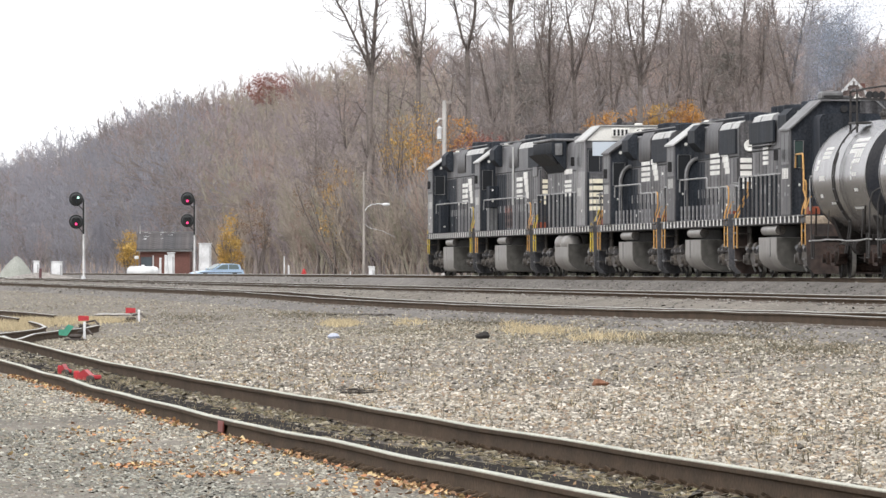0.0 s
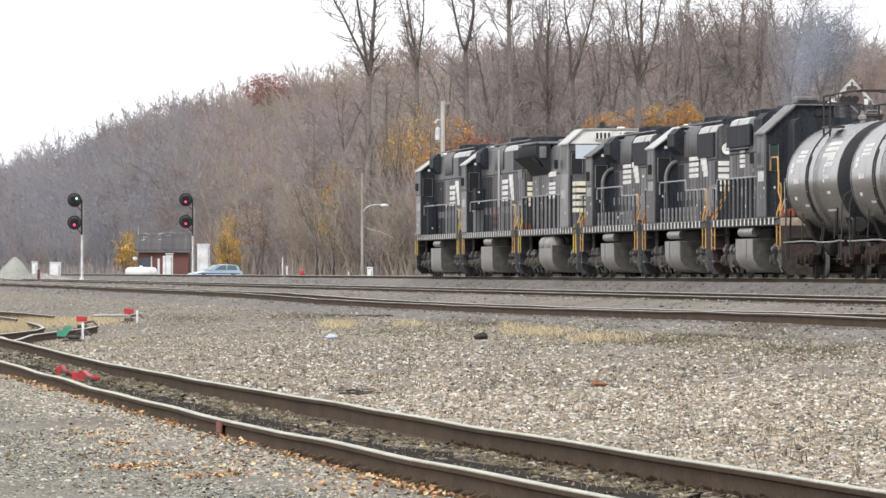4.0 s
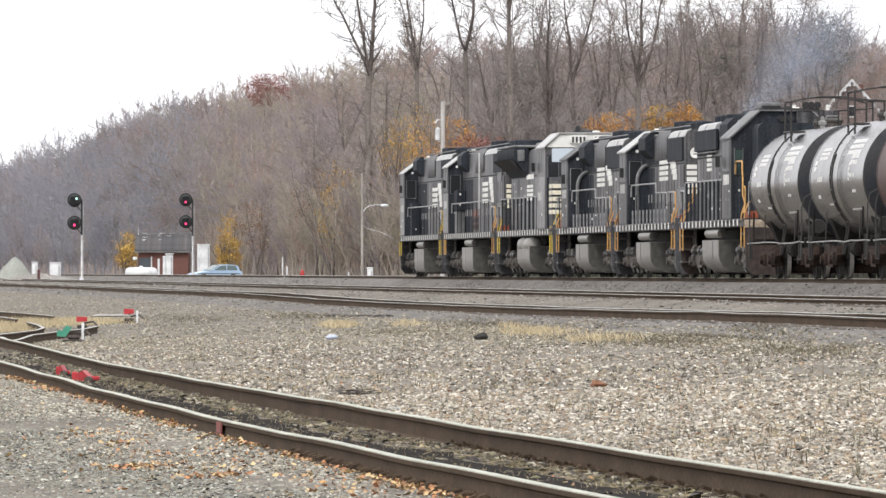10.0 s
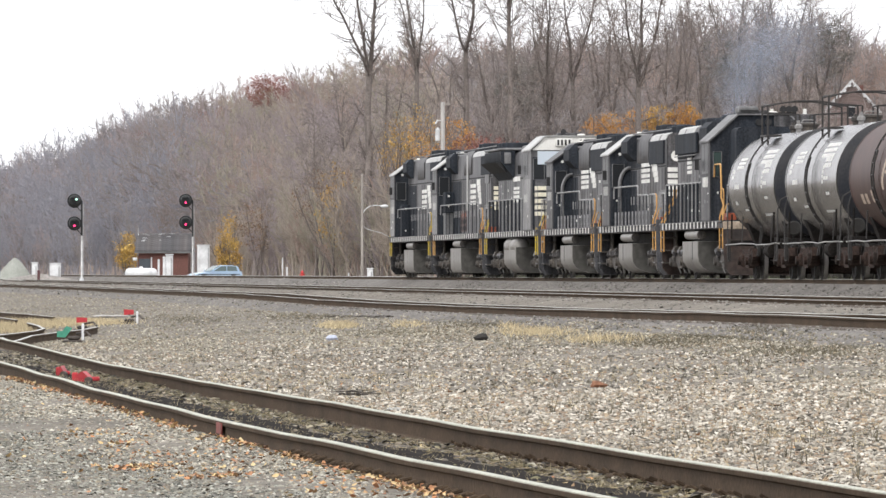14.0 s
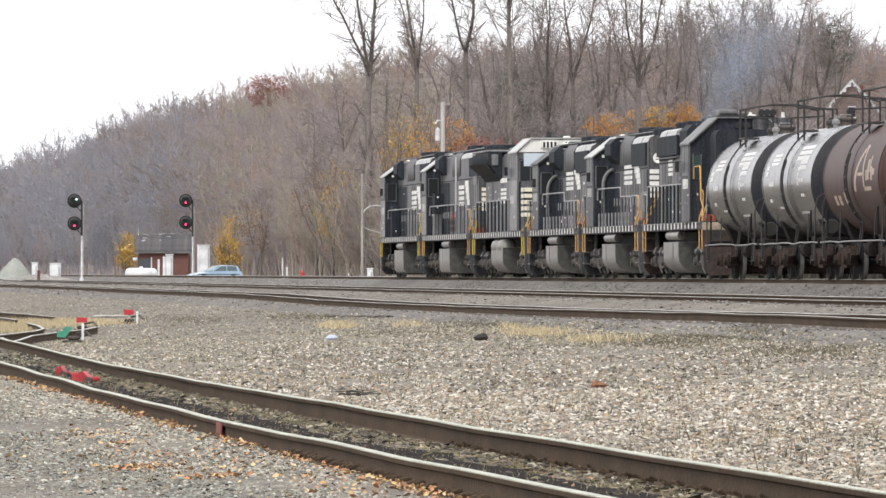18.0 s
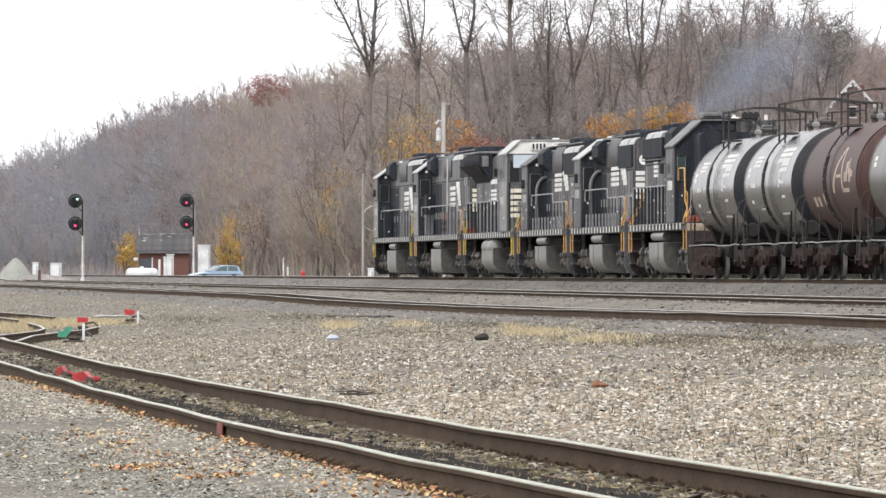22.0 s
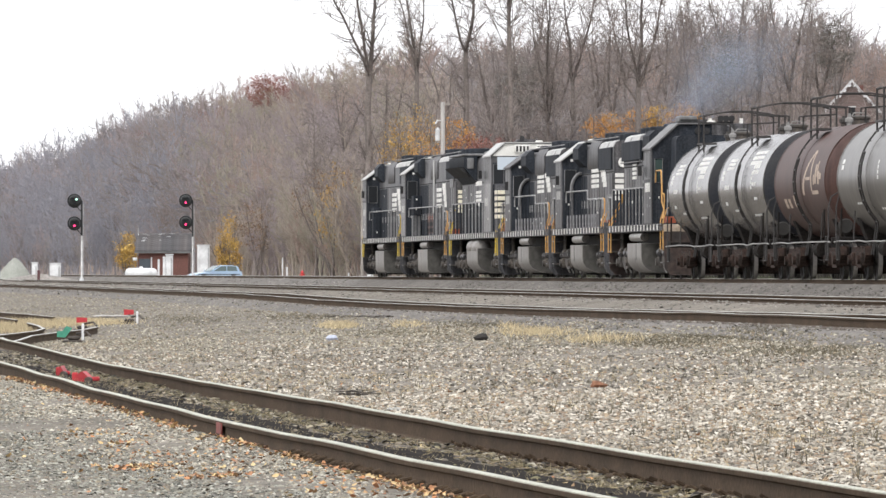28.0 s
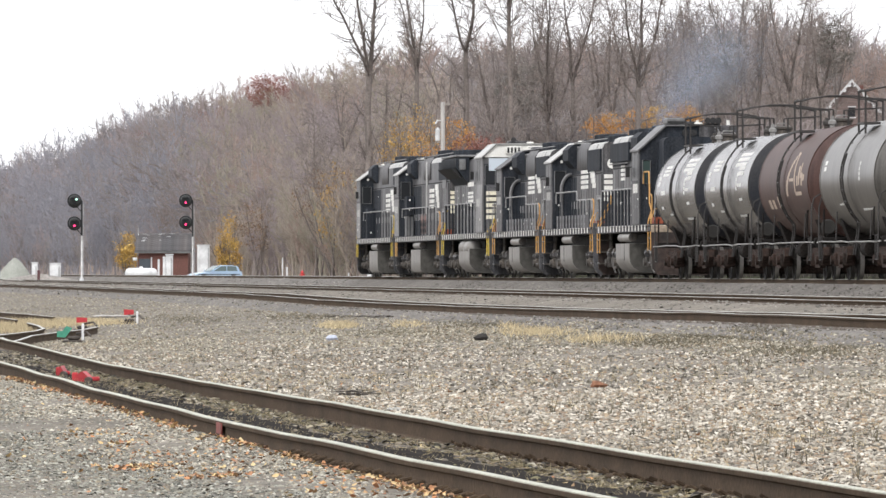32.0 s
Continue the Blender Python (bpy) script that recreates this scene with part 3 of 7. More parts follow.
            part("intake_box", Geo().prism([(s * hw, tall - 0.75), (s * (hw + 0.1), tall - 0.72), (s * (hw + 0.3), tall - 0.5), (s * (hw + 0.3), tall - 0.14), (s * (hw + 0.12), tall + 0.04), (s * hw, tall + 0.04)], 1, cab0 - 2.9, cab0 - 1.0), navy, v, "flared dark air intake box")
            if chute:
                arc = [(s * (hw + 0.36 * math.cos(a)), 2.95 + 0.55 * math.sin(a)) for a in (0, 0.3, 0.6, 0.9, 1.2, 1.57)]
                duct = part("blower_duct", Geo().prism([(s * hw, 1.65), (s * (hw + 0.36), 1.65)] + arc, 1, cab0 - 1.1, cab0 - 0.55), navy, v, "round-topped dark blower duct")
                rim = [(s * (hw + 0.35 * math.cos(a)), cab0 - 1.12, 2.95 + 0.53 * math.sin(a)) for a in (1.57, 1.3, 1.1, 0.9, 0.7, 0.5, 0.3, 0.15, 0)] + [(s * (hw + 0.35), cab0 - 1.12, 1.62)]
                part("duct_rim", Geo().tube(rim, 0.06, 6), lightgrey, duct)
        part("exhaust", Geo().box(-0.25, 0.25, mid - 3.2, mid - 2.5, tall, tall + 0.26, 0.04), dark, v)
        for s in (-1, 1):  # pale strips that paint reflected sky along the roof's edge
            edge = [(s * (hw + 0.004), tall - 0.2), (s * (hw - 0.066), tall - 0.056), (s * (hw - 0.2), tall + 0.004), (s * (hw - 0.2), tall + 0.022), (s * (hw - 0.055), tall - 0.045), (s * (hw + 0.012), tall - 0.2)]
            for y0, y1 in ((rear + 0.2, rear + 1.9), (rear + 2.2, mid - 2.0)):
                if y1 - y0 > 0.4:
                    part("roof_edge", Geo().prism(edge, 1, y0, y1), chrome_grey, v, "roof edge strip with sky reflection painted in")
        part("roof_rail", Geo().tube([(-0.8, rear + 0.2, tall + 0.12), (-0.8, cab0 - 0.3, tall + 0.12)], 0.02, 5), lightgrey, v)
    for s in (-1, 1):
        for y0, y1, z0, z1, n in bars:
            h = (z1 - z0) / n
            for k in range(n):
                panel(v, "paint_bar", s * (hw + 0.024), y0, y1, z0 + k * h, z0 + (k + 0.68) * h, ink or white, t=0.005)
        for y0, y1, z0, z1 in figures:  # a slanting white mark, drawn as plain slabs
            h = (z1 - z0) / 4
            for k in range(4):
                q = (y1 - y0) * 0.16 * k
                panel(v, "emblem_slab", s * (hw + 0.024), y0 + q * 0.5, y0 + (y1 - y0) * 0.55 + q, z0 + k * h, z0 + (k + 0.97) * h, white, t=0.005)
    # the long hood's blunt end: bands of paint, a lamp and its ring
    for k in range(5):
        part("end_stripe", Geo().box(-hw + 0.03, hw - 0.03, rear - 0.012, rear - 0.001, 2.5 + k * 0.185, 2.63 + k * 0.185), white if porch > 0.5 else creamy, hood, "pale band across the hood's end")
    part("end_lamp", Geo().turned([(0, 0.1), (-0.05, 0.17), (-0.06, 0.14), (-0.03, 0.06)], (-hw + 0.3, rear - 0.002, 3.72), axis=1, seg=18), white, hood, "round white-rimmed lamp")
    for s in (-1, 1):
        if chute and not wide:  # a pale sheet near the hood's end
            panel(v, "side_sheet", s * (hw + 0.022), rear + 0.3, rear + 2.1, 2.05, 2.65, lightgrey, "pale grey side sheet")
        if crate:  # an equipment box on the walkway behind the cab
            z0, z1 = crate
            part("equipment_box", Geo().box(min(s * (hw + 0.03), s * 1.33), max(s * (hw + 0.03), s * 1.33), cab0 - 1.6, cab0 - 0.3, z0, z1, 0.03), navy, v, "dark equipment box behind the cab")
            if z0 > 2:
                part("box_stand", Geo().box(min(s * (hw + 0.05), s * 1.31), max(s * (hw + 0.05), s * 1.31), cab0 - 1.55, cab0 - 0.35, 1.65, z0, 0.02), lightgrey, v, "pale grey cabinet below the box")
            for zz in (z0 + 0.25, z1 - 0.15):
                part("box_lamp", Geo().cyl((s * 1.2, cab0 - 1.62, zz), (s * 1.2, cab0 - 1.6, zz), 0.04, seg=10), white, v)
        if maroon:
            y0, y1 = maroon
            plate = panel(v, "maroon_plate", s * (hw + 0.024), y0, y1, 1.75, 2.55, rustdark, "dull maroon side plate", t=0.006)
            for r0 in range(3):
                for c0 in range(3):
                    yy = y0 + 0.15 + c0 * (y1 - y0) / 3
                    panel(plate, "louvre", s * (hw + 0.03), yy, yy + (y1 - y0) * 0.22, 1.8 + r0 * 0.25, 1.95 + r0 * 0.25, rustpaint if r0 == 2 else dark, t=0.004)
            panel(v, "pale_post", s * (hw + 0.024), y0 - 0.85, y0 - 0.3, 2.55, tall - 0.1, chrome_grey, "pale upright strip on the hood", t=0.03)
            panel(v, "slanted_sheet", s * (hw + 0.024), rear + 1.2, rear + 2.8, 3.5, 4.3, lightgrey, "pale dusty hood sheet", t=0.03)
        panel(v, "door_gap", s * hw, rear + 0.1, cab0 - 0.05, 1.6, zt, seam, t=0.007)
    # cab
    cw, tw = 1.53, 1.02 if wide else 0.72
    sec = [(-cw, 1.65), (cw, 1.65), (cw, eave), (tw, top), (-tw, top), (-cw, eave)]
    part("cab", Geo().prism(sec, 1, cab0, cab1), face or black, v)
    wall = [(-cw + 0.03, 1.66), (cw - 0.03, 1.66), (cw - 0.03, eave - 0.02), (tw - 0.02, top - 0.02), (0.02 - tw, top - 0.02), (-cw + 0.03, eave - 0.02)]
    part("cab_end_wall", Geo().prism(wall, 1, cab0 - 0.012, cab0 - 0.001), ends or navy, v, "dark rear wall of the cab")
    if not wide:
        part("cab_end_wall", Geo().prism(wall, 1, cab1 + 0.001, cab1 + 0.012), ends or navy, v, "dark front wall of the cab")
    for s in (-1, 1):
        panel(v, "cab_side_sheet", s * cw, cab0 + 0.06, cab1 - 0.06, 1.68, eave - 1.0, sheet or dusty, t=0.006)
        if slab:
            y0, y1, z0, z1 = slab
            part("filter_slab", Geo().box(min(s * 0.99, s * 1.06), max(s * 0.99, s * 1.06), y0, y1, z0, z1, 0.01), navy, v, "long dark rectangular radiator panel")
            part("slab_ledge", Geo().tube([(s * 1.07, y0, z0 - 0.06), (s * 1.07, y1, z0 - 0.06)], 0.02, 5), dim, v)
        if medal:
            y0, z0 = medal
            part("round_emblem", Geo().turned([(0, 0.11), (0.006, 0.17), (0.012, 0.17), (0.012, 0.1)], (s * (hw + 0.03), y0, z0), axis=0, seg=20).box(min(s * 1.0, s * 1.02), max(s * 1.0, s * 1.02), y0 - 0.7, y0 + 0.7, z0 - 0.07, z0 + 0.07), white, v, "round white emblem")
        for y0, z0 in rustmarks:
            panel(v, "rust_patch", s * (hw + 0.024), y0, y0 + 1.1, z0, z0 + 0.1, rustpaint, "small rust-red louvre mark", t=0.004)
        speck = random.Random(int(L * 10) + s)
        for _ in range(scraps):  # small decals and worn spots
            yy, zz = speck.uniform(rear + 1.0, cab0 - 2.0), speck.uniform(1.8, tall - 1.2)
            panel(v, "decal", s * (hw + 0.024), yy, yy + speck.uniform(0.15, 0.5), zz, zz + speck.uniform(0.03, 0.09), speck.choice((white, lightgrey, faded)), t=0.004)
        for _ in range(4):
            yy, zz = speck.uniform(cab0 + 0.1, cab1 - 0.5), speck.uniform(1.9, 2.5)
            panel(v, "decal", s * (cw + 0.006), yy, yy + 0.25, zz, zz + speck.uniform(0.04, 0.1), speck.choice((white, lightgrey)), t=0.004)
    g = Geo()
    o = [(cw + 0.05, eave - 0.03), (cw + 0.05, eave + 0.02), (tw + 0.02, top + 0.045), (-tw - 0.02, top + 0.045), (-cw - 0.05, eave + 0.02), (-cw - 0.05, eave - 0.03)]
    i = [(-tw, top + 0.006), (tw, top + 0.006)]
    for quad in ([o[0], o[1], o[2], i[1]], [o[3], o[4], o[5], i[0]], [i[0], i[1], o[2], o[3]]):
        g.prism(quad, 1, cab0 - 0.12, cab1 + 0.12)
    # the default pale tone paints in the sky reflected on the sloped sides
    part("cab_roof", g, rooftone or chrome_grey, v, "pale cab roof with sloped sides")
    part("roof_vent", Geo().box(-0.4, 0.4, cab0 + 0.3, cab0 + 1.1, top + 0.045, top + 0.17, 0.04), dusty, v)
    for s in (-1, 1):
        x = s * cw
        for a, b in ((0.3, 1.0), (1.1, 1.9)):
            w = panel(v, "side_window", x, cab0 + a, cab0 + b, eave - 0.85, eave - 0.12, pane, t=0.015)
            panel(w, "window_frame", x, cab0 + a - 0.07, cab0 + b + 0.07, eave - 0.92, eave - 0.05, lightgrey, t=0.01)
        part("mirror", Geo().box(min(x * 1.05, x * 1.13), max(x * 1.05, x * 1.13), cab0 + 0.1, cab0 + 0.14, eave - 0.8, eave - 0.5, 0.01), dark, v)
        for k in range(4):
            panel(v, "number_bar", x, cab0 + 0.5 + k * 0.34, cab0 + 0.72 + k * 0.34, 2.62, 2.9, white if slab else faded, t=0.012)
        for yy, out in ((cab0, -1), (cab1, 1)):
            d0, d1 = sorted((yy, yy + out * 0.02))
            part("cab_door", Geo().box(min(s * 1.0, s * 1.47), max(s * 1.0, s * 1.47), d0, d1, 1.68, eave - 0.25, 0.01), ends or navy, v)
            part("door_lamp", Geo().cyl((s * 1.3, d0 - 0.01, 2.45), (s * 1.3, d1 + 0.01, 2.45), 0.035, seg=8), white, v)
            d0, d1 = sorted((yy + out * 0.02, yy + out * 0.035))
            wx = 1.2 if slab else 1.06
            part("door_window", Geo().box(min(s * wx, s * 1.42), max(s * wx, s * 1.42), d0, d1, eave - 1.0, eave - 0.32, 0.008), glass("pale_green_pane", (0.05, 0.075, 0.07), 0.15) if slab else pane, v)
            d2 = yy + out * 0.04
            part("window_frame", Geo().tube([(s * wx, d2, eave - 1.02), (s * 1.44, d2, eave - 1.02), (s * 1.44, d2, eave - 0.3), (s * wx, d2, eave - 0.3), (s * wx, d2, eave - 1.02)], 0.016, 5), lightgrey, v, "thin pale frame of the end window")
            part("door_handle", Geo().cyl((s * 1.04, yy + out * 0.05, 2.3), (s * 1.04, yy + out * 0.05, 2.6), 0.014, seg=6), steel, v)
        part("marker_light", Geo().cyl((s * 1.2, cab0 - 0.06, eave + 0.02), (s * 1.2, cab0, eave + 0.02), 0.05), white, v)
    if wide:
        part("cab_front", Geo().prism([(-1.48, 4.42), (1.48, 4.42), (tw, top - 0.02), (-tw, top - 0.02)], 1, cab1, cab1 + 0.05), white, v, "white painted cab front")
        ns = part("nose", Geo().prism([(cab1, 1.65), (cab1 + 1.2, 1.65), (cab1 + 1.15, 2.95), (cab1 + 0.9, 3.32), (cab1, 3.42)], 0, -1.4, 1.4), black, v, "blunt black nose")
        for s in (-1, 1):
            # the pane's pale base colour stands in for reflected sky
            part("windshield", Geo().box(min(s * 0.12, s * 1.3), max(s * 0.12, s * 1.3), cab1 + 0.05, cab1 + 0.065, eave - 0.5, eave - 0.04, 0.006), glass("sky_toned_windshield", (0.52, 0.58, 0.64), 0.1), v, "windshield with sky reflection put into its pale colour")
            nb = part("number_board", Geo().box(min(s * 0.1, s * 0.68), max(s * 0.1, s * 0.68), cab1 + 0.05, cab1 + 0.14, top - 0.34, top - 0.06, 0.02), white, v)
            for k in range(4):
                q = s * (0.16 + k * 0.13)
                part("number_bar", Geo().box(min(q, q + s * 0.07), max(q, q + s * 0.07), cab1 + 0.14, cab1 + 0.15, top - 0.3, top - 0.1), dark, nb)
        for k in range(5):
            part("nose_stripe", Geo().box(-1.39, 1.39, cab1 + 1.15 + 0.03 * (4 - k) / 4, cab1 + 1.2 + 0.01 * (4 - k), 2.14 + k * 0.22, 2.28 + k * 0.22), creamy, ns, "white band across the nose")
            for s in (-1, 1):
                panel(ns, "nose_stripe", s * 1.4, cab1 + 0.1, cab1 + 1.12, 2.14 + k * 0.22, 2.28 + k * 0.22, creamy, "white band across the nose", t=0.006)
    else:
        ln = min(nose - 0.55, 1.6)
        if ln > 0.4:
            part("short_hood", Geo().prism(chamfered(hw, 1.65, 3.1 if nose < 2 else 4.3, 0.15, 0.02), 1, cab1, cab1 + ln), navy if slab else dusty, v)
        part("headlight", Geo().cyl((-0.13, cab1 + 0.02, top - 0.2), (-0.13, cab1 + 0.14, top - 0.2), 0.1).cyl((0.13, cab1 + 0.02, top - 0.2), (0.13, cab1 + 0.14, top - 0.2), 0.1), dark, v)
    part("horn", Geo().cyl((0.25, cab0 + 0.8, top + 0.2), (0.25, cab0 + 1.5, top + 0.2), 0.03, 0.1).box(0.05, 0.2, cab0 + 0.9, cab0 + 1.0, top + 0.04, top + 0.2), dusty, v)
    if slab:  # fans and a cooling unit on the roof
        for k in range(3):
            fan(v, cab0 - 1.2 - k * 1.35, tall + 0.03, 0.5)
        part("exhaust_stack", Geo().box(-0.75, -0.3, cab0 - 7.2, cab0 - 6.2, tall, tall + 0.3, 0.05), dark, v)
        unit = part("roof_cooler", Geo().box(0.1, 0.66, cab0 + 0.9, cab0 + 2.0, top + 0.05, top + 0.27, 0.05), lightgrey, v, "grey roof cooling unit")
        part("roof_hatch", Geo().box(-1.5, -0.3, cab0 + 0.25, cab1 + 0.1, eave + 0.02, top + 0.03, 0.03), dusty, v, "dark equipment hatch on the cab roof")
        rack = part("horn_rack", Geo().box(-1.05, -0.55, cab0 + 1.2, cab0 + 1.5, top + 0.04, top + 0.1), dark, v)
        for q in (-0.95, -0.78, -0.62):
            part("horn", Geo().cyl((q, cab0 + 1.3, top + 0.16), (q, cab0 + 1.9, top + 0.18), 0.04, 0.1, 10), dark, rack)
        for q in (-1.3, -0.35):
            part("roof_lamp", Geo().cyl((q, cab0 + 1.4, top + 0.04), (q, cab0 + 1.4, top + 0.2), 0.06, 0.05, 10), white, v)
        part("cooler_grille", Geo().box(0.1, 0.62, cab0 + 2.0, cab0 + 2.02, top + 0.1, top + 0.16), dark, unit)
    part("antenna", Geo().box(-0.5, -0.25, cab0 + 1.3, cab0 + 1.6, top + 0.05, top + 0.13, 0.03), white, v)
    for s in (-1, 1):
        x = s * 1.42
        handrails(v, x, rear + 0.9, cab0 - 0.35, 1.65, 2.85 if chute and not wide else 2.78, pipe, 10, 0.3 if chute and not wide else 0.0, chute and not wide, wide or bool(slab))
        handrails(v, x, -e + 0.15, rear + 0.85, 1.65, 2.55, pipe, 1)
        if nose > 1.5:
            handrails(v, x, cab1 + 0.1, e - 0.5, 1.65, 3.25 if slab else 2.68, step if slab else pipe, 2)
            if slab:  # the bright rail runs on down to the steps
                part("rail_drop", Geo().tube([(x, e - 0.5, 2.95), (x, e - 0.42, 2.75), (x, e - 0.42, 2.3), (x * 0.96, e - 0.3, 2.06), (x, e - 0.2, 1.8)], 0.024), step, v, "bright painted step handrail")
        for q in (-1, 1):
            stepwell(v, x, q * (e - 0.42), q, step, 0.76 if (wide and q > 0) or (slab and q < 0) else 0.92)
    return v


railpaint = mat("worn_railing_paint", (0.03, 0.027, 0.026), 0.6, vary=0.3)
# near-black so the colour itself shades the gap under the tanks
frameblack = mat("shade_black_underframe", (0.016, 0.015, 0.015), 0.85, vary=0.4, spec=0.1, tint=(0.03, 0.025, 0.022))
bare = mat("pale_bare_pipe", (0.30, 0.295, 0.285), 0.5, vary=0.3, grain=5)


def tank_car(name, label, shell, head, bands, marks=(), ink=None, letters=True):
    """A short tank car: shell, underframe, centre platform with railing, ladders, trucks."""
    v = thing(name, label, "tank car", "tank cars of the freight train")
    r, z, h = 1.5, 2.55, 5.35
    dome = [(h + 0.62 * math.sin(a), r * math.cos(a)) for a in np.linspace(0, 1.5, 7)]
    part("tank_shell", Geo().turned([(-h, r), (-h * 0.5, r), (0, r), (h * 0.5, r), (h, r)], (0, 0, z), 1, 64), shell, v)
    for s in (-1, 1):
        part("tank_head", Geo().turned([(s * a, b) for a, b in dome], (0, 0, z), 1, 48), head, v)
    for y in (-h, h):
        part("weld_band", Geo().turned([(y - 0.05, r), (y - 0.05, r + 0.012), (y + 0.05, r + 0.012), (y + 0.05, r)], (0, 0, z), 1, 64), shell, v)
    part("centre_seam", Geo().turned([(-0.28, r), (-0.28, r + 0.005), (-0.16, r + 0.005), (-0.16, r)], (0, 0, z), 1, 64), shell, v)
    if bands:
        for y in bands:
            part("dark_band", Geo().turned([(y - 0.28, r), (y - 0.28, r + 0.006), (y + 0.28, r + 0.006), (y + 0.28, r)], (0, 0, z), 1, 48), dark, v)
    e = 6.0
    wave = random.Random(len(marks) * 7 + len(label))
    part("centre_sill", Geo().box(-0.3, 0.3, -e, e, 0.72, 1.02, 0.03), frameblack, v)
    for s in (-1, 1):
        part("end_sill", Geo().box(-1.4, 1.4, s * e - 0.12, s * e + 0.12, 0.92, 1.08, 0.02), frameblack, v)
        part("saddle", Geo().prism([(-0.9, 1.0), (0.9, 1.0), (1.14, 1.6), (0.8, 1.35), (0, 1.08), (-0.8, 1.35), (-1.14, 1.6)], 1, s * 4.2 - 0.3, s * 4.2 + 0.3), frameblack, v)
        truck(v, s * 4.25, 2, 1.78, rust, 0.46)
        coupler(v, s * e, s)
        x = s * 1.46
        bent = [(x, -e - 0.3, 0.95)] + [(x, -e + 0.6 + k * (2 * e - 1.2) / 8, 0.95 + wave.uniform(-0.025, 0.025)) for k in range(9)] + [(x, e + 0.3, 0.95)]
        part("side_rail", Geo().tube(bent, 0.02), bare, v, "pale bent side rail along the underframe")
        for y in (-e + 0.1, e - 0.1):  # bent pipe rails at the corners
            part("corner_grab", Geo().tube([(x, y, 0.6), (x, y, 1.85), (x * 0.95, y, 2.12), (x * 0.8, y, 2.25), (x * 0.55, y, 2.22)], 0.02), railpaint, v)
            k = math.copysign(1, y)
            part("corner_step", Geo().tube([(x, y - k * 0.12, 1.12), (x, y - k * 0.12, 0.5), (x, y - k * 0.55, 0.5), (x, y - k * 0.55, 1.12)], 0.026), railpaint, v)
            part("corner_post", Geo().tube([(x, y - k * 0.95, 1.1), (x * 0.99, y - k * 0.95, 1.8)], 0.026), frameblack, v)
        for y in (-4.4, 2.4):
            part("support", Geo().tube([(x, y, 1.0), (x * 0.98, y, 1.72)], 0.018), railpaint, v)
        # ladder up to the platform
        g = Geo()
        arc = [(s * (r + 0.13) * math.cos(a), z + (r + 0.13) * math.sin(a)) for a in np.linspace(-0.75, 0.95, 10)]
        for q in (-0.2, 0.2):
            g.tube([(s * 1.3, q, 0.62), (s * 1.2, q, 1.2)] + [(a, q, b) for a, b in arc[:7 if q < 0 else 10]], 0.024, 5)
        for a, b in arc[:9]:
            g.cyl((a, -0.2, b), (a, 0.2, b), 0.022, seg=5)
        part("ladder", g, railpaint, v)
        part("platform", Geo().box(min(s * 0.72, s * 1.15), max(s * 0.72, s * 1.15), -0.7, 0.7, 3.9, 3.95), railpaint, v)
        for q in (-0.66, 0.66):
            part("railing_post", Geo().tube([(s * 1.1, q, 3.66), (s * 1.1, q, 4.76)], 0.028, 5), railpaint, v)
            part("inner_post", Geo().tube([(s * 0.2, q * 0.7, 3.98), (s * 0.2, q * 0.7, 4.5)], 0.026, 5), railpaint, v)
            part("mid_rail", Geo().tube([(s * 1.1, q, 4.55), (s * 0.7, q * 0.85, 4.53), (s * 0.2, q * 0.7, 4.5)], 0.018, 5), railpaint, v)
        part("side_railing", Geo().tube([(s * 1.1, -0.66, 4.73), (s * 1.1, 0, 4.77), (s * 1.1, 0.66, 4.73)], 0.02, 5), railpaint, v)
    for q in (-0.66, 0.66):
        part("end_railing", Geo().tube([(-1.1, q, 4.72), (-0.8, q, 4.80), (-0.3, q, 4.87), (0.3, q, 4.87), (0.8, q, 4.80), (1.1, q, 4.72)], 0.022, 5), railpaint, v)
    man = part("manway", Geo().turned([(0, 0.26), (0.16, 0.26), (0.19, 0.3), (0.24, 0.3), (0.28, 0.14)], (0.1, 0, 4.02), 2, 20), under, v)
    part("hatch_handle", Geo().tube([(-0.1, 0, 4.28), (-0.05, 0, 4.36), (0.25, 0, 4.36), (0.3, 0, 4.28)], 0.016, 5), bare, man)
    for q, hh in ((0.62, 0.3), (-0.62, 0.34)):
        part("valve", Geo().turned([(0, 0.07), (0.1, 0.07), (0.12, 0.11), (0.2, 0.11), (0.24, 0.05), (hh, 0.04)], (-0.25, q, 4.0), 2, 12), bare if q < 0 else under, v)
    part("brake_wheel", Geo().turned([(0, 0.17), (0.03, 0.2), (0.06, 0.17), (0.03, 0.14)], (-1.05, -e - 0.2, 1.36), 1, 20).cyl((-1.05, -e, 1.1), (-1.05, -e - 0.17, 1.36), 0.03).turned([(0, 0.03), (0.03, 0.14), (0.05, 0.13), (0.05, 0.03)], (-1.05, -e - 0.19, 1.36), 1, 14), taupe, v, "round grey hand brake wheel")
    part("air_reservoir", Geo().turned([(-0.5, 0.05), (-0.45, 0.2), (0.45, 0.2), (0.5, 0.05)], (-0.7, 1.6, 0.78), 1, 14), frameblack, v)
    part("brake_pipe", Geo().tube([(-0.5, -e + 0.2, 0.62), (-0.6, -2.6, 0.5), (-0.75, 0, 0.52), (-0.6, 2.4, 0.5), (-0.5, e - 0.2, 0.62)], 0.02, 5), frameblack, v)
    # faded lettering, as plain bars
    for s in (-1, 1):
        for a, w, zz, hh in marks:
            rows, cols = max(1, round(hh / 0.13)), max(1, round(w / 0.42)) if letters else 1
            for k in range(rows):
                zk = zz + hh * ((k + 0.5) / rows - 0.5)
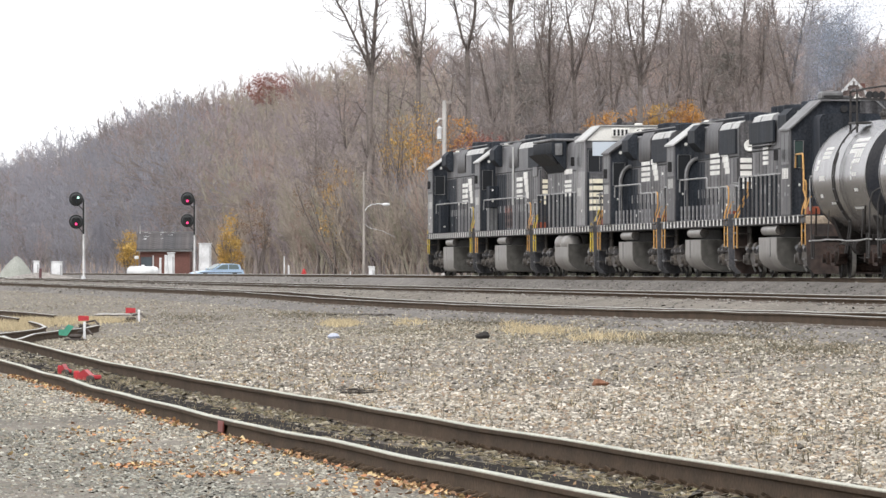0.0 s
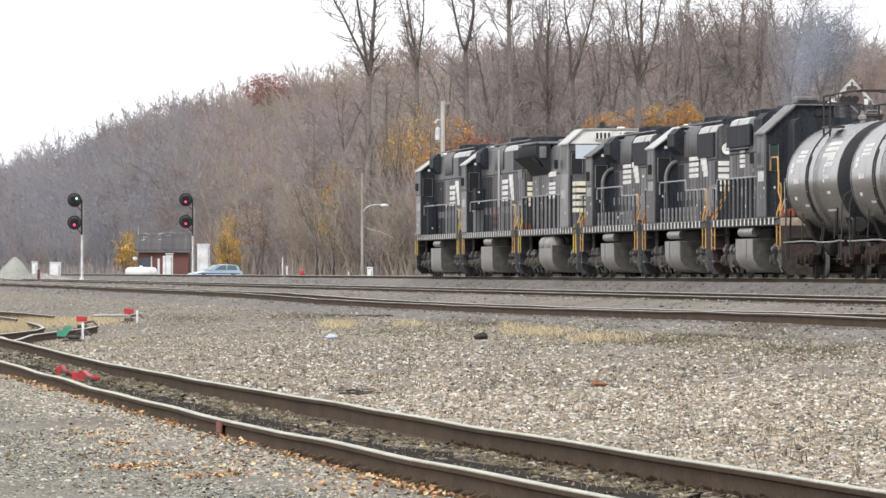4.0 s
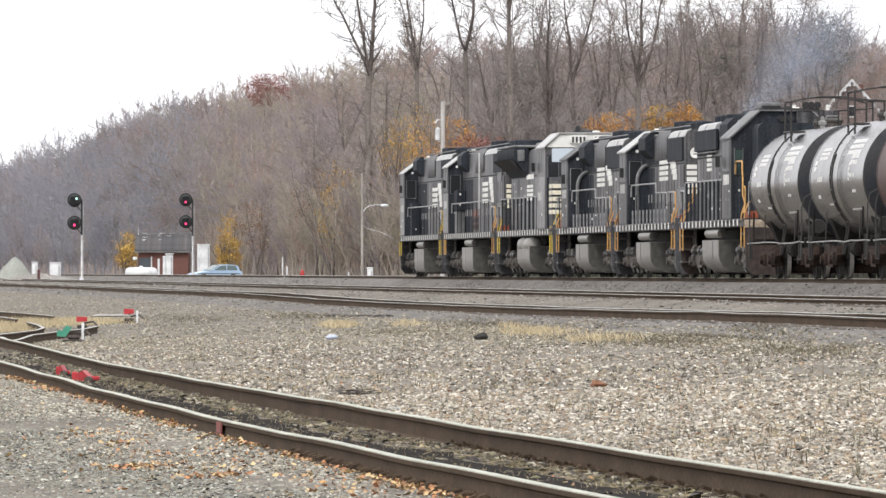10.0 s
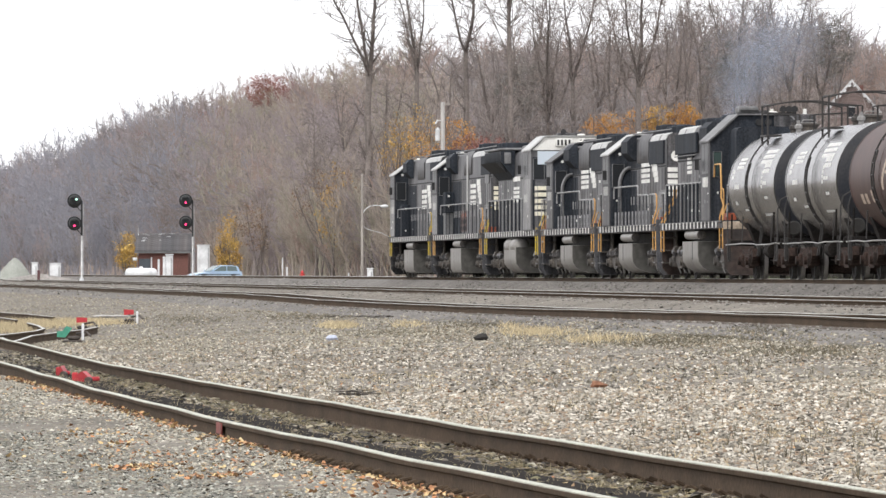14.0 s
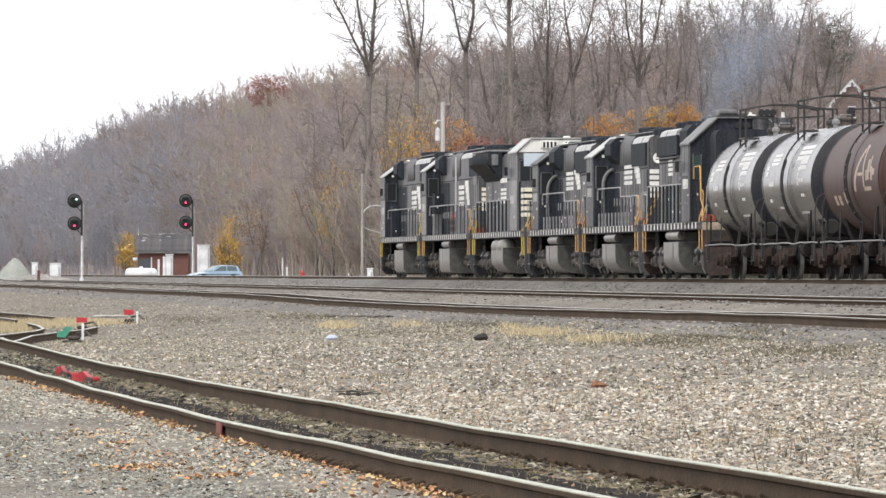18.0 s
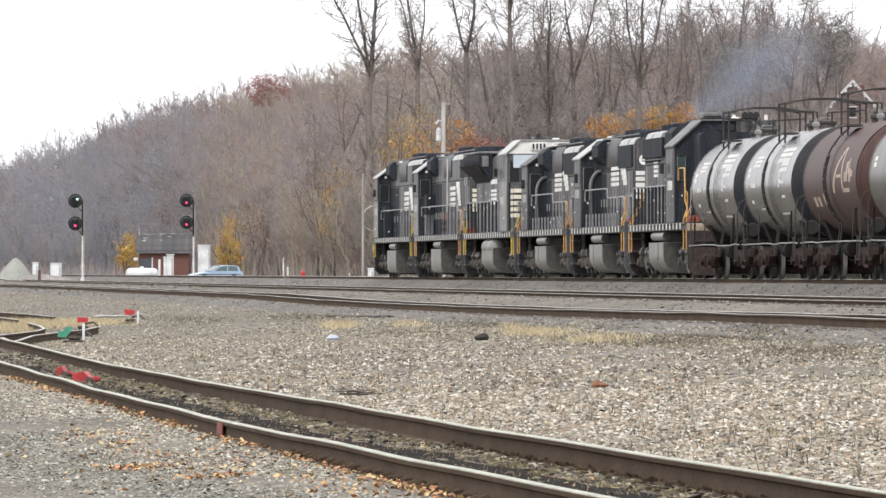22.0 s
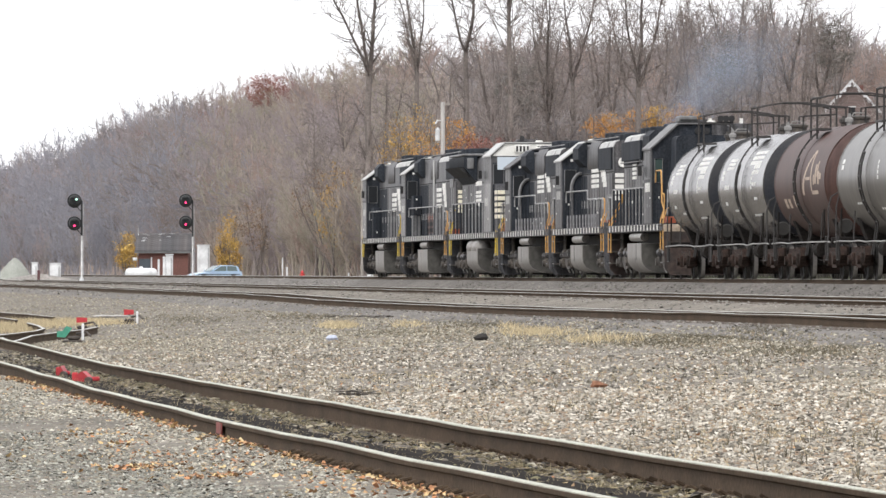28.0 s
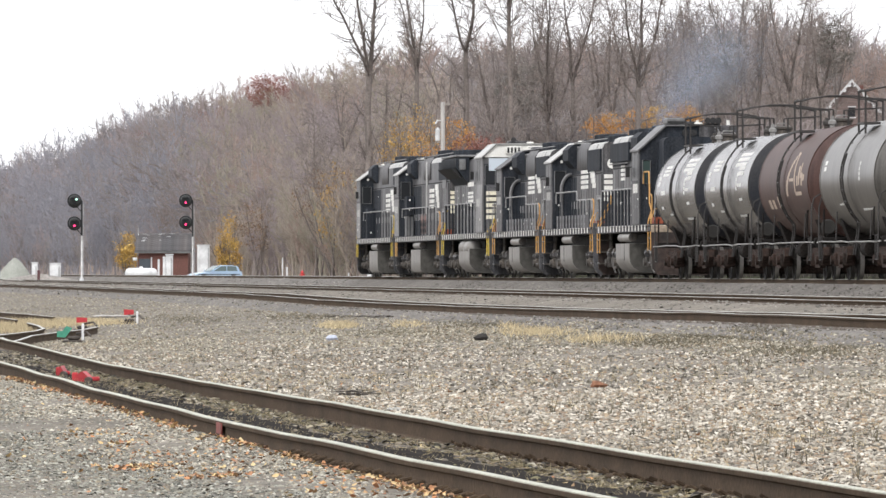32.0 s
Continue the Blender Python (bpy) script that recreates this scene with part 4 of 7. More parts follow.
                x = math.sqrt(max((r + 0.004) ** 2 - (zk - z) ** 2, 0.1))
                lean = math.degrees(math.asin((zk - z) / r))
                for c in range(cols):
                    g = Geo().box(-0.002, 0.002, 0, w / cols * (0.74 if letters else 1), -hh / rows * (0.38 if letters else 0.5), hh / rows * (0.38 if letters else 0.5))
                    o = part("marking", g, ink or faded, v)
                    o.matrix_basis = pose(s * x, a + c * w / cols, zk, 0, -s * lean, 0)
    return v

silver = mat("faded_silver_tank", (0.215, 0.211, 0.211), 0.25, metal=0.75, vary=0.1, tint=(0.14, 0.136, 0.132), streak=0.2, bump=0.02, blotch=0.8)
silver2 = mat("dull_grey_tank", (0.14, 0.133, 0.124), 0.33, metal=0.45, spec=0.22, vary=0.1, tint=(0.095, 0.09, 0.083), streak=0.22, bump=0.02, blotch=0.8)
brown = mat("rust_brown_tank", (0.068, 0.036, 0.03), 0.5, spec=0.25, vary=0.12, tint=(0.06, 0.034, 0.03), streak=0.25, bump=0.02)
blackhead = mat("black_tank_head", (0.026, 0.028, 0.034), 0.6, spec=0.1, vary=0.2, tint=(0.04, 0.04, 0.042))

chalk = mat("chalky_cab_paint", (0.27, 0.27, 0.275), 0.6, vary=0.25, tint=(0.19, 0.185, 0.18), streak=0.4)
SIDE = 30.2
# (length, runs cab last?, vehicle), from the front of the train back
UNITS = [
    (22.3, False, locomotive("weathered black locomotive leading the freight train", 22.3, 3, tall=4.8, eave=4.2, top=4.8, nose=1.5, step=yellow, bars=((-3.4, -0.9, 2.75, 3.6, 4),), figures=((-5.6, -3.6, 2.75, 3.7),), chute=False, sheet=chalk, crate=(1.66, 2.95))),
    (23.6, False, locomotive("dusty black locomotive with white hood bars", 23.6, 3, tall=4.75, eave=4.2, top=4.8, nose=0.9, bars=((-3.6, -1.2, 2.75, 3.6, 4),), figures=((-6.0, -4.0, 2.75, 3.7),), chute=False, sheet=chalk, crate=(2.5, 3.3), maroon=(0.6, 3.4))),
    (22.6, True, locomotive("black wide-cab locomotive with a white cab front", 22.6, 3, True, tall=4.55, eave=4.42, top=4.88, nose=1.5, step=yellow, bars=((-3.6, -1.3, 2.7, 3.3, 4), (-3.8, -1.0, 3.45, 3.7, 1)), figures=(), rooftone=chrome_grey, face=midgrey, sheet=chalk, scraps=14)),
    (19.6, False, locomotive("black four-axle locomotive with orange step rails", 19.6, 2, nose=2.8, bars=((-2.9, -0.4, 2.95, 3.62, 4),), figures=((-5.4, -3.3, 2.95, 3.62),), rooftone=dusty)),
    (19.0, False, locomotive("black four-axle locomotive with a pale cab roof", 19.0, 2, bars=((-2.9, -0.4, 2.95, 3.62, 4),), figures=((-5.4, -3.3, 2.95, 3.62),), rooftone=chrome_grey, porch=1.2)),
    (18.0, True, locomotive("black four-axle locomotive running cab toward the tank cars", 18.0, 2, tall=4.5, eave=3.92, top=4.66, bars=((-5.0, -3.7, 3.1, 3.8, 5),), chute=False, brake=False, rooftone=lightgrey, slab=(-7.7, -2.0, 3.7, 4.3), scraps=26)),
]
# a tall slanting emblem, drawn as plain strokes
EMBLEM = [(-1.0 - 1.5 * (k / 11) ** 1.6, 0.36 - 0.012 * k, 2.25 + 0.105 * k, 0.11) for k in range(11)]
EMBLEM += [(-2.7 + 0.03 * k, 0.2, 2.35 + 0.115 * k, 0.12) for k in range(9)] + [(-2.3, 0.9, 2.62, 0.08)]
EMBLEM += [(-3.6, 0.3, 2.72, 0.5), (-3.2, 0.22, 2.58, 0.26), (-4.2, 0.28, 2.62, 0.34), (-3.9, 0.18, 2.85, 0.4), (-4.6, 0.34, 2.66, 0.16), (-3.9, 1.3, 2.25, 0.1), (2.4, 0.5, 2.0, 0.25), (3.2, 0.5, 2.0, 0.25), (1.4, 0.25, 2.05, 0.3)]
tankmark = mat("worn_stencil_paint", (0.8, 0.8, 0.78), 0.7, vary=0.3, grain=9)
cream = mat("cream_emblem_paint", (0.48, 0.38, 0.30), 0.6, vary=0.2)
SMALL = ((-3.9, 2.6, 3.32, 0.42), (-3.6, 2.0, 1.75, 0.08), (-2.6, 0.25, 2.7, 0.5), (1.6, 0.9, 1.9, 0.07), (4.2, 0.6, 2.9, 0.3), (2.4, 1.6, 3.2, 0.34), (2.8, 1.1, 2.55, 0.16), (-3.9, 1.4, 3.0, 0.3), (-3.6, 1.0, 2.6, 0.12), (-3.6, 0.7, 2.2, 0.10), (3.6, 0.6, 2.1, 0.12))
CARS = [
    tank_car("tank_car", "faded silver tank car with a black end", silver, blackhead, (), SMALL, tankmark),
    tank_car("tank_car", "dull silver tank car streaked with dirt", silver, blackhead, (), SMALL, tankmark),
    tank_car("tank_car", "rust brown tank car with a pale emblem", brown, brown, (), EMBLEM, cream, False),
    tank_car("tank_car", "dull grey tank car with small markings", silver2, silver2, (), SMALL[1:5], tankmark),
    tank_car("tank_car", "dull grey tank car with a dark end", silver2, blackhead, (), SMALL[:3], tankmark),
]
RUN = ((0, -38.2), (0.5, -37.6), (2, -35.7), (3.5, -33.75), (6, -30.15), (8, -27.4), (10, -24.7), (12, -22.0), (14, -19.4), (16.5, -16.15), (18, -14.15),
       (20, -11.75), (22, -9.75), (24, -7.75), (25.5, -6.25), (27.5, -4.1), (29, -2.5), (30, -1.55), (31, -0.72), (32, 0))
FRONT = 397.6  # where the leading coupler stands at the end


# ---- exhaust smoke, in thin drifting puffs ----
def smoke_material():
    m = bpy.data.materials.new("thin_blue_smoke")
    m.use_nodes = True
    n, l = m.node_tree.nodes, m.node_tree.links
    b = n["Principled BSDF"]
    b.inputs["Base Color"].default_value = (0.37, 0.42, 0.51, 1)
    b.inputs["Roughness"].default_value, b.inputs["Specular IOR Level"].default_value = 1.0, 0.0
    tc, nz, mr = n.new("ShaderNodeTexCoord"), n.new("ShaderNodeTexNoise"), n.new("ShaderNodeMapRange")
    nz.inputs["Scale"].default_value, nz.inputs["Detail"].default_value = 1.3, 3
    mr.inputs["From Min"].default_value, mr.inputs["From Max"].default_value = 0.42, 0.72
    mr.inputs["To Min"].default_value, mr.inputs["To Max"].default_value = 0.12, 0.33
    l.new(tc.outputs["Object"], nz.inputs["Vector"])
    l.new(nz.outputs["Fac"], mr.inputs["Value"])
    l.new(mr.outputs[0], b.inputs["Alpha"])
    return m


smoke = thing("exhaust_smoke", "thin blue-grey exhaust smoke above the last locomotive", "smoke")
PUFFS = []
_m = smoke_material()
_r = random.Random(8)
for _k in range(8):  # each puff is a loose cloud of wisps, thinner towards its edge
    _q = _k / 7
    _w = 0.22 + 0.62 * _q
    _v, _f = [], []
    for _ in range(int(4300 + 8600 * _q)):
        _c = Vector((_r.gauss(0, _w), _r.gauss(0, _w), _r.gauss(0, _w * 0.75)))
        for _j in range(3):
            _v.append(tuple(_c + Vector((_r.uniform(-1, 1), _r.uniform(-1, 1), _r.uniform(-1, 1))) * (0.019 + 0.0145 * _q)))
        _f.append((len(_v) - 3, len(_v) - 2, len(_v) - 1))
    _p = (-0.35 + _r.uniform(-.08, .08), _r.uniform(-0.3, 0.3), 4.85 + 2.6 * _q)
    _o = part("smoke_puff", Geo().add(_v, _f), _m, smoke, at=_p)
    PUFFS.append((_o, *_p))
# how far the wind carries the top of the plume across the track, in metres, over time
DRIFT = ((0, 0.9), (2, 1.2), (6, 0.9), (8, 2.3), (10, 2.0), (12, 1.8), (14, 0.7), (17, 1.2), (18, 1.7), (19, 2.7), (20, 2.6), (22, 2.8), (24, 2.7), (28, 2.2), (30, 1.8), (32, 1.9))


def motions():
    y = FRONT
    for length, turned, v in UNITS:
        y -= length / 2
        walk(v, [(t, pose(SIDE, y + s, 0, 0, 0, 180 if turned else 0)) for t, s in RUN])
        y -= length / 2
    for v in CARS:
        y -= 6.7
        walk(v, [(t, pose(SIDE, y + s, 0)) for t, s in RUN])
        y -= 6.7
    walk(smoke, [(t, pose(SIDE, FRONT - 118.0 + s, 0)) for t, s in RUN])
    for k, (puff, x, y, z) in enumerate(PUFFS):
        h = (z - 4.85) / 2.6
        rows = []
        for q in range(33):
            lean = lerp(q - 1.2 * h, [t for t, _ in DRIFT], [d for _, d in DRIFT])
            rows.append((q * 1.0, pose(x + h ** 1.2 * lean + 0.12 * h * math.sin(q * 1.1 + k), y + 0.5 * h * math.sin(q * 0.7 + k), z - 0.22 * h * lean + 0.12 * math.sin(q * 0.9 + k * 1.7), 0, 0, 25 * math.sin(q * 0.5 + k))))
        walk(puff, rows)
    turned = {v for _, flip, v in UNITS if flip}
    ts, ss = [t for t, _ in RUN], [s for _, s in RUN]
    times = [k * 0.5 for k in range(65)]
    for w, yy, r in SPINS:
        sign = 1 if w.parent.parent in turned else -1
        walk(w, [(t, pose(0, yy, r, sign * math.degrees((lerp(t, ts, ss) - ss[0]) / r))) for t in times])

# ---- woods ----
def spot(b, d):
    """A place by bearing (degrees east of the tracks) and distance."""
    return d * math.sin(radians(b)), d * math.cos(radians(b))


class Twigs:
    """Fast collector of three-sided tapering twigs."""

    def __init__(self):
        self.v, self.t = [], []
        self.thin = False

    def stick(self, p, q, r0, r1):
        dx, dy, dz = q[0] - p[0], q[1] - p[1], q[2] - p[2]
        n = math.sqrt(dx * dx + dy * dy + dz * dz) or 1.0
        dx, dy, dz = dx / n, dy / n, dz / n
        if abs(dz) < 0.9:
            ax, ay, az = -dy, dx, 0.0
        else:
            ax, ay, az = 0.0, -dz, dy
        m = math.sqrt(ax * ax + ay * ay + az * az) or 1.0
        ax, ay, az = ax / m, ay / m, az / m
        bx, by, bz = dy * az - dz * ay, dz * ax - dx * az, dx * ay - dy * ax
        o = len(self.v)
        if r1 <= 0 and self.thin:
            w = 1.3 * r0
            self.v += [(p[0] + w * (ax + bx), p[1] + w * (ay + by), p[2] + w * (az + bz)), (p[0] - w * (ax + bx), p[1] - w * (ay + by), p[2] - w * (az + bz)), q]
            self.t.append((o, o + 1, o + 2))
            return
        if self.thin and r0 < 0.045:
            for c, w in ((p, r0), (q, r1)):
                self.v += [(c[0] + w * (ax + bx), c[1] + w * (ay + by), c[2] + w * (az + bz)), (c[0] - w * (ax + bx), c[1] - w * (ay + by), c[2] - w * (az + bz))]
            self.t += [(o, o + 1, o + 3), (o, o + 3, o + 2)]
            return
        for c, s in ((1.0, 0.0), (-0.5, 0.866), (-0.5, -0.866)):
            self.v.append((p[0] + r0 * (ax * c + bx * s), p[1] + r0 * (ay * c + by * s), p[2] + r0 * (az * c + bz * s)))
        if r1 <= 0:
            self.v.append(q)
            self.t += [(o, o + 1, o + 3), (o + 1, o + 2, o + 3), (o + 2, o, o + 3)]
            return
        for c, s in ((1.0, 0.0), (-0.5, 0.866), (-0.5, -0.866)):
            self.v.append((q[0] + r1 * (ax * c + bx * s), q[1] + r1 * (ay * c + by * s), q[2] + r1 * (az * c + bz * s)))
        for k in range(3):
            j = (k + 1) % 3
            self.t += [(o + k, o + j, o + 3 + j), (o + k, o + 3 + j, o + 3 + k)]

    def leaf(self, p, s, rnd):
        o = len(self.v)
        for _ in range(3):
            self.v.append((p[0] + rnd.uniform(-s, s), p[1] + rnd.uniform(-s, s), p[2] + rnd.uniform(-s, s)))
        self.t.append((o, o + 1, o + 2))

    def arrays(self):
        return np.array(self.v, dtype=np.float32).reshape(-1, 3), np.array(self.t, dtype=np.int32).reshape(-1, 3)


def tri_mesh(name, v, t, material, smooth=False):
    me = bpy.data.meshes.new(name)
    me.vertices.add(len(v))
    me.vertices.foreach_set("co", np.asarray(v, dtype=np.float32).ravel())
    me.loops.add(len(t) * 3)
    me.loops.foreach_set("vertex_index", np.asarray(t, dtype=np.int32).ravel())
    me.polygons.add(len(t))
    me.polygons.foreach_set("loop_start", np.arange(0, len(t) * 3, 3, dtype=np.int32))
    me.update(calc_edges=True)
    me.validate()
    me.materials.append(material)
    if smooth:
        me.shade_smooth()
    return me


def grow(tw, rnd, p, d, length, r, level, levels, kids, wander, lift, ends, taper=0.35, least=0.012):
    """A limb in bent pieces that sends out smaller limbs."""
    steps = (5, 3, 2, 1, 1)[min(level, 4)] if level < levels else 1
    q, dd = p, Vector(d).normalized()
    if level == levels:
        tw.stick(p, tuple(Vector(p) + dd * length), r, 0)
        ends.append(tuple(Vector(p) + dd * length))
        return
    last = r * taper
    for k in range(steps):
        nd = (dd + Vector((rnd.uniform(-1, 1), rnd.uniform(-1, 1), rnd.uniform(-1, 1))) * wander + Vector((0, 0, lift + 0.09 * level))).normalized()
        nq = tuple(Vector(q) + nd * (length / steps))
        ra, rb = r + (last - r) * k / steps, r + (last - r) * (k + 1) / steps
        tw.stick(q, nq, ra, rb)
        if level > 0 or k >= steps * 0.3:
            n = kids[level] // steps + (1 if rnd.random() < (kids[level] % steps) / steps else 0)
            for _ in range(n):
                side = nd.orthogonal().normalized()
                side.rotate(Matrix.Rotation(rnd.uniform(0, math.tau), 3, nd))
                ang = rnd.uniform(0.3, 0.7)
                cd = nd * math.cos(ang) + side * math.sin(ang)
                f = rnd.random()
                s = tuple(Vector(q).lerp(Vector(nq), f))
                grow(tw, rnd, s, cd, length * (rnd.uniform(0.22, 0.4) if level == 0 else rnd.uniform(0.32, 0.55)), max(rb * rnd.uniform(0.35, 0.55), least), level + 1, levels, kids, wander * 1.1, lift, ends, 0.35, least)
        q, dd = nq, nd
    grow(tw, rnd, q, dd, length * 0.3, max(last, least), min(level + 1, levels), levels, kids, wander, lift, ends, 0.35, least)


bark = mat("grey_brown_bark", (0.20, 0.172, 0.157), 0.95, vary=0.3, grain=6, blotch=0.6, tint=(0.15, 0.13, 0.12), island=0.3, bump=0)
# twig tones are paled and greyed so that their colour carries the distance haze
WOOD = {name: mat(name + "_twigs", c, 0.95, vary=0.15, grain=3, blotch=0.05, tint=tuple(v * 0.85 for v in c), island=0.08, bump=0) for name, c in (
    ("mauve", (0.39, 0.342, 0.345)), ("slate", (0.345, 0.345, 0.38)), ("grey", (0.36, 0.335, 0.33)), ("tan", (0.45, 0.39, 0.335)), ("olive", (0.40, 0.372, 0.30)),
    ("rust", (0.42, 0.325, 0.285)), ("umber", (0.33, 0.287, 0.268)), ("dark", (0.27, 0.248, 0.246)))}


def thin_twigs(m):
    """Fine twigs pass light through as much as they throw it back."""
    n, l = m.node_tree.nodes, m.node_tree.links
    b, out = n["Principled BSDF"], n["Material Output"]
    tr, mx = n.new("ShaderNodeBsdfTranslucent"), n.new("ShaderNodeMixShader")
    l.new(b.inputs["Base Color"].links[0].from_socket, tr.inputs["Color"])
    mx.inputs[0].default_value = 0.5
    l.new(b.outputs[0], mx.inputs[1])
    l.new(tr.outputs[0], mx.inputs[2])
    l.new(mx.outputs[0], out.inputs["Surface"])


crown_bark = mat("grey_brown_twigs", (0.27, 0.235, 0.215), 0.95, vary=0.3, grain=6, blotch=0.6, tint=(0.21, 0.182, 0.168), island=0.25, bump=0)
for _m in (crown_bark, *WOOD.values()):
    thin_twigs(_m)
LEAF = {
    "dun": mat("dun_withered_leaves", (0.19, 0.172, 0.158), 0.85, vary=0.2, island=0.2, blotch=0.4, tint=(0.17, 0.165, 0.145), bump=0),
    "yellow": mat("yellow_autumn_leaves", (0.52, 0.35, 0.10), 0.8, vary=0.2, island=0.4, blotch=0.4, tint=(0.42, 0.24, 0.07), bump=0),
    "orange": mat("orange_autumn_leaves", (0.53, 0.30, 0.085), 0.8, vary=0.2, island=0.4, blotch=0.4, tint=(0.42, 0.19, 0.06), bump=0),
    "red": mat("dull_red_autumn_leaves", (0.27, 0.115, 0.10), 0.8, vary=0.2, island=0.4, blotch=0.4, tint=(0.24, 0.11, 0.085), bump=0),
    "brown": mat("brown_autumn_leaves", (0.24, 0.15, 0.085), 0.85, vary=0.2, island=0.4, blotch=0.4, tint=(0.18, 0.12, 0.08), bump=0),
}


def crown_kind(rnd, H, W, fine=False):
    """A leafless forest tree: a short trunk, limbs that fan into a rounded crown, and a haze of fine twigs."""
    tw = Twigs()
    tw.thin = True
    p = Vector((0, 0, -0.5))
    trunk = [p]
    for k in range(4):
        p = p + Vector((rnd.uniform(-.2, .2), rnd.uniform(-.2, .2), H * 0.17))
        trunk.append(p)
    r = H * (0.007 if fine else 0.011)
    for k in range(4):
        tw.stick(trunk[k], trunk[k + 1], r * (1 - 0.2 * k), r * (0.8 - 0.2 * k))
    mid = Vector((0, 0, H * 0.62))
    for k in range(15):
        s = trunk[2 + k % 3] if k % 5 else trunk[1].lerp(trunk[2], rnd.random())
        a, u = rnd.uniform(0, math.tau), rnd.uniform(-0.35, 1.0)
        w = math.sqrt(max(1 - u * u, 0.05))
        e = mid + Vector((W * w * math.cos(a), W * w * math.sin(a), H * 0.33 * u)) * rnd.uniform(0.7, 1.0)
        m = s.lerp(e, 0.5) + Vector((0, 0, -0.05 * H * rnd.random()))
        tw.stick(s, m, r * 0.36, r * 0.22)
        tw.stick(m, e, r * 0.22, 0.03)
        for _ in range(5):
            f = rnd.uniform(0.25, 1.0)
            q = s.lerp(m, f * 2) if f < 0.5 else m.lerp(e, f * 2 - 1)
            out = ((q - mid).normalized() + Vector((rnd.uniform(-1, 1), rnd.uniform(-1, 1), rnd.uniform(-0.2, 1.2)))).normalized()
            b = q + out * rnd.uniform(0.8, 1.9)
            tw.stick(q, b, 0.02 if fine else 0.028, 0.014)
            for _ in range(7):
                g = q.lerp(b, rnd.uniform(0.2, 1.0))
                o2 = (out * 0.8 + Vector((rnd.uniform(-1, 1), rnd.uniform(-1, 1), rnd.uniform(-0.7, 0.9)))).normalized()
                tw.stick(g, tuple(g + o2 * (rnd.uniform(0.3, 1.0) if fine else rnd.uniform(0.5, 1.5))), 0.022 if fine else 0.017, 0)
    return tw.arrays()


def build_woods():
    """The whole leafless wood on the hill, far too dense to count, in stands of one twig colour each."""
    rnd = random.Random(21)
    tall = [crown_kind(rnd, rnd.uniform(11.0, 14.5), rnd.uniform(3.0, 4.6)) for _ in range(14)]
    hazy = [crown_kind(rnd, rnd.uniform(11.0, 14.5), rnd.uniform(3.0, 4.6), True) for _ in range(8)]
    low = []
    for k in range(6):  # brush at the wood's edge
        tw, ends = Twigs(), []
        tw.thin = True
        for _ in range(6):
            grow(tw, rnd, (rnd.uniform(-1.5, 1.5), rnd.uniform(-1.5, 1.5), -0.3), (rnd.uniform(-.4, .4), rnd.uniform(-.4, .4), 1), rnd.uniform(3, 6.0), 0.04, 0, 2, (13, 9), 0.2, 0.06, ends, 0.35, 0.02)
        low.append(tw.arrays())
    stands = {k: ([], [], [0]) for k in WOOD}
    # slate leads at the far left: bluish haze put into the twig colour
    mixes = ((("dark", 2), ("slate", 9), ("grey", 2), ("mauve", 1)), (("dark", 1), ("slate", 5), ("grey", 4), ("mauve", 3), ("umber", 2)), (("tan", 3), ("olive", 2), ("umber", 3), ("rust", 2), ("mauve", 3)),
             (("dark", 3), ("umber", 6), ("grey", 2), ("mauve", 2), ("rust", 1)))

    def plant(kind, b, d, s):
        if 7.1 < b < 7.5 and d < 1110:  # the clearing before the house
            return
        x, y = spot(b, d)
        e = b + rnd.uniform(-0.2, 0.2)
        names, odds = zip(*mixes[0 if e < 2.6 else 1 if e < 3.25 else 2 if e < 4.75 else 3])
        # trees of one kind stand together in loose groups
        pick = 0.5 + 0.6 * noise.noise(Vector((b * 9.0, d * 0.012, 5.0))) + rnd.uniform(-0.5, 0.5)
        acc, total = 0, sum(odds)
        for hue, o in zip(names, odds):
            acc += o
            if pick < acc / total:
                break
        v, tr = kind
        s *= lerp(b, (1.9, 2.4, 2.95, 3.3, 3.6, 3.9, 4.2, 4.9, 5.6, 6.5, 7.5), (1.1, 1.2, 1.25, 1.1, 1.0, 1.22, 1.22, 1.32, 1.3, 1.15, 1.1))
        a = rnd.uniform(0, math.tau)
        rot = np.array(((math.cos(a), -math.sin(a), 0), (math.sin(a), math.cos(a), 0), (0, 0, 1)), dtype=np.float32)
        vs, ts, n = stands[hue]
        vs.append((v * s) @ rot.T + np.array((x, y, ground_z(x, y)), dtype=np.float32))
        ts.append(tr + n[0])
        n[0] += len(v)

    for k in range(1500):
        left = k % 9 < 5
        b = rnd.uniform(1.7, 3.6) if left else (rnd.uniform(3.3, 4.7) if k % 4 == 1 else rnd.uniform(3.3, 7.7))
        brush = k % 7 == 0
        t = rnd.uniform(-0.03, 0.5) if brush else rnd.random() ** 1.1 * 1.05
        plant(low[rnd.randrange(6)] if brush else hazy[rnd.randrange(8)] if left else tall[rnd.randrange(14)], b, lerp(b, HILL_B, HILL_D) * (1 + 0.45 * t), rnd.uniform(0.78, 1.12))
    for k in range(460):  # taller, denser growth above the tracks
        b, t = rnd.uniform(4.9, 7.28), rnd.uniform(0.3, 1.1)
        if 6.95 < b and t < 0.75:
            continue
        plant(tall[rnd.randrange(14)], b, lerp(b, HILL_B, HILL_D) * (1 + 0.45 * t), rnd.uniform(1.0, 1.35) if b > 6.2 else rnd.uniform(0.8, 1.08))
    for k in range(150):  # brush along the hill's foot
        b = rnd.uniform(1.7, 4.2)
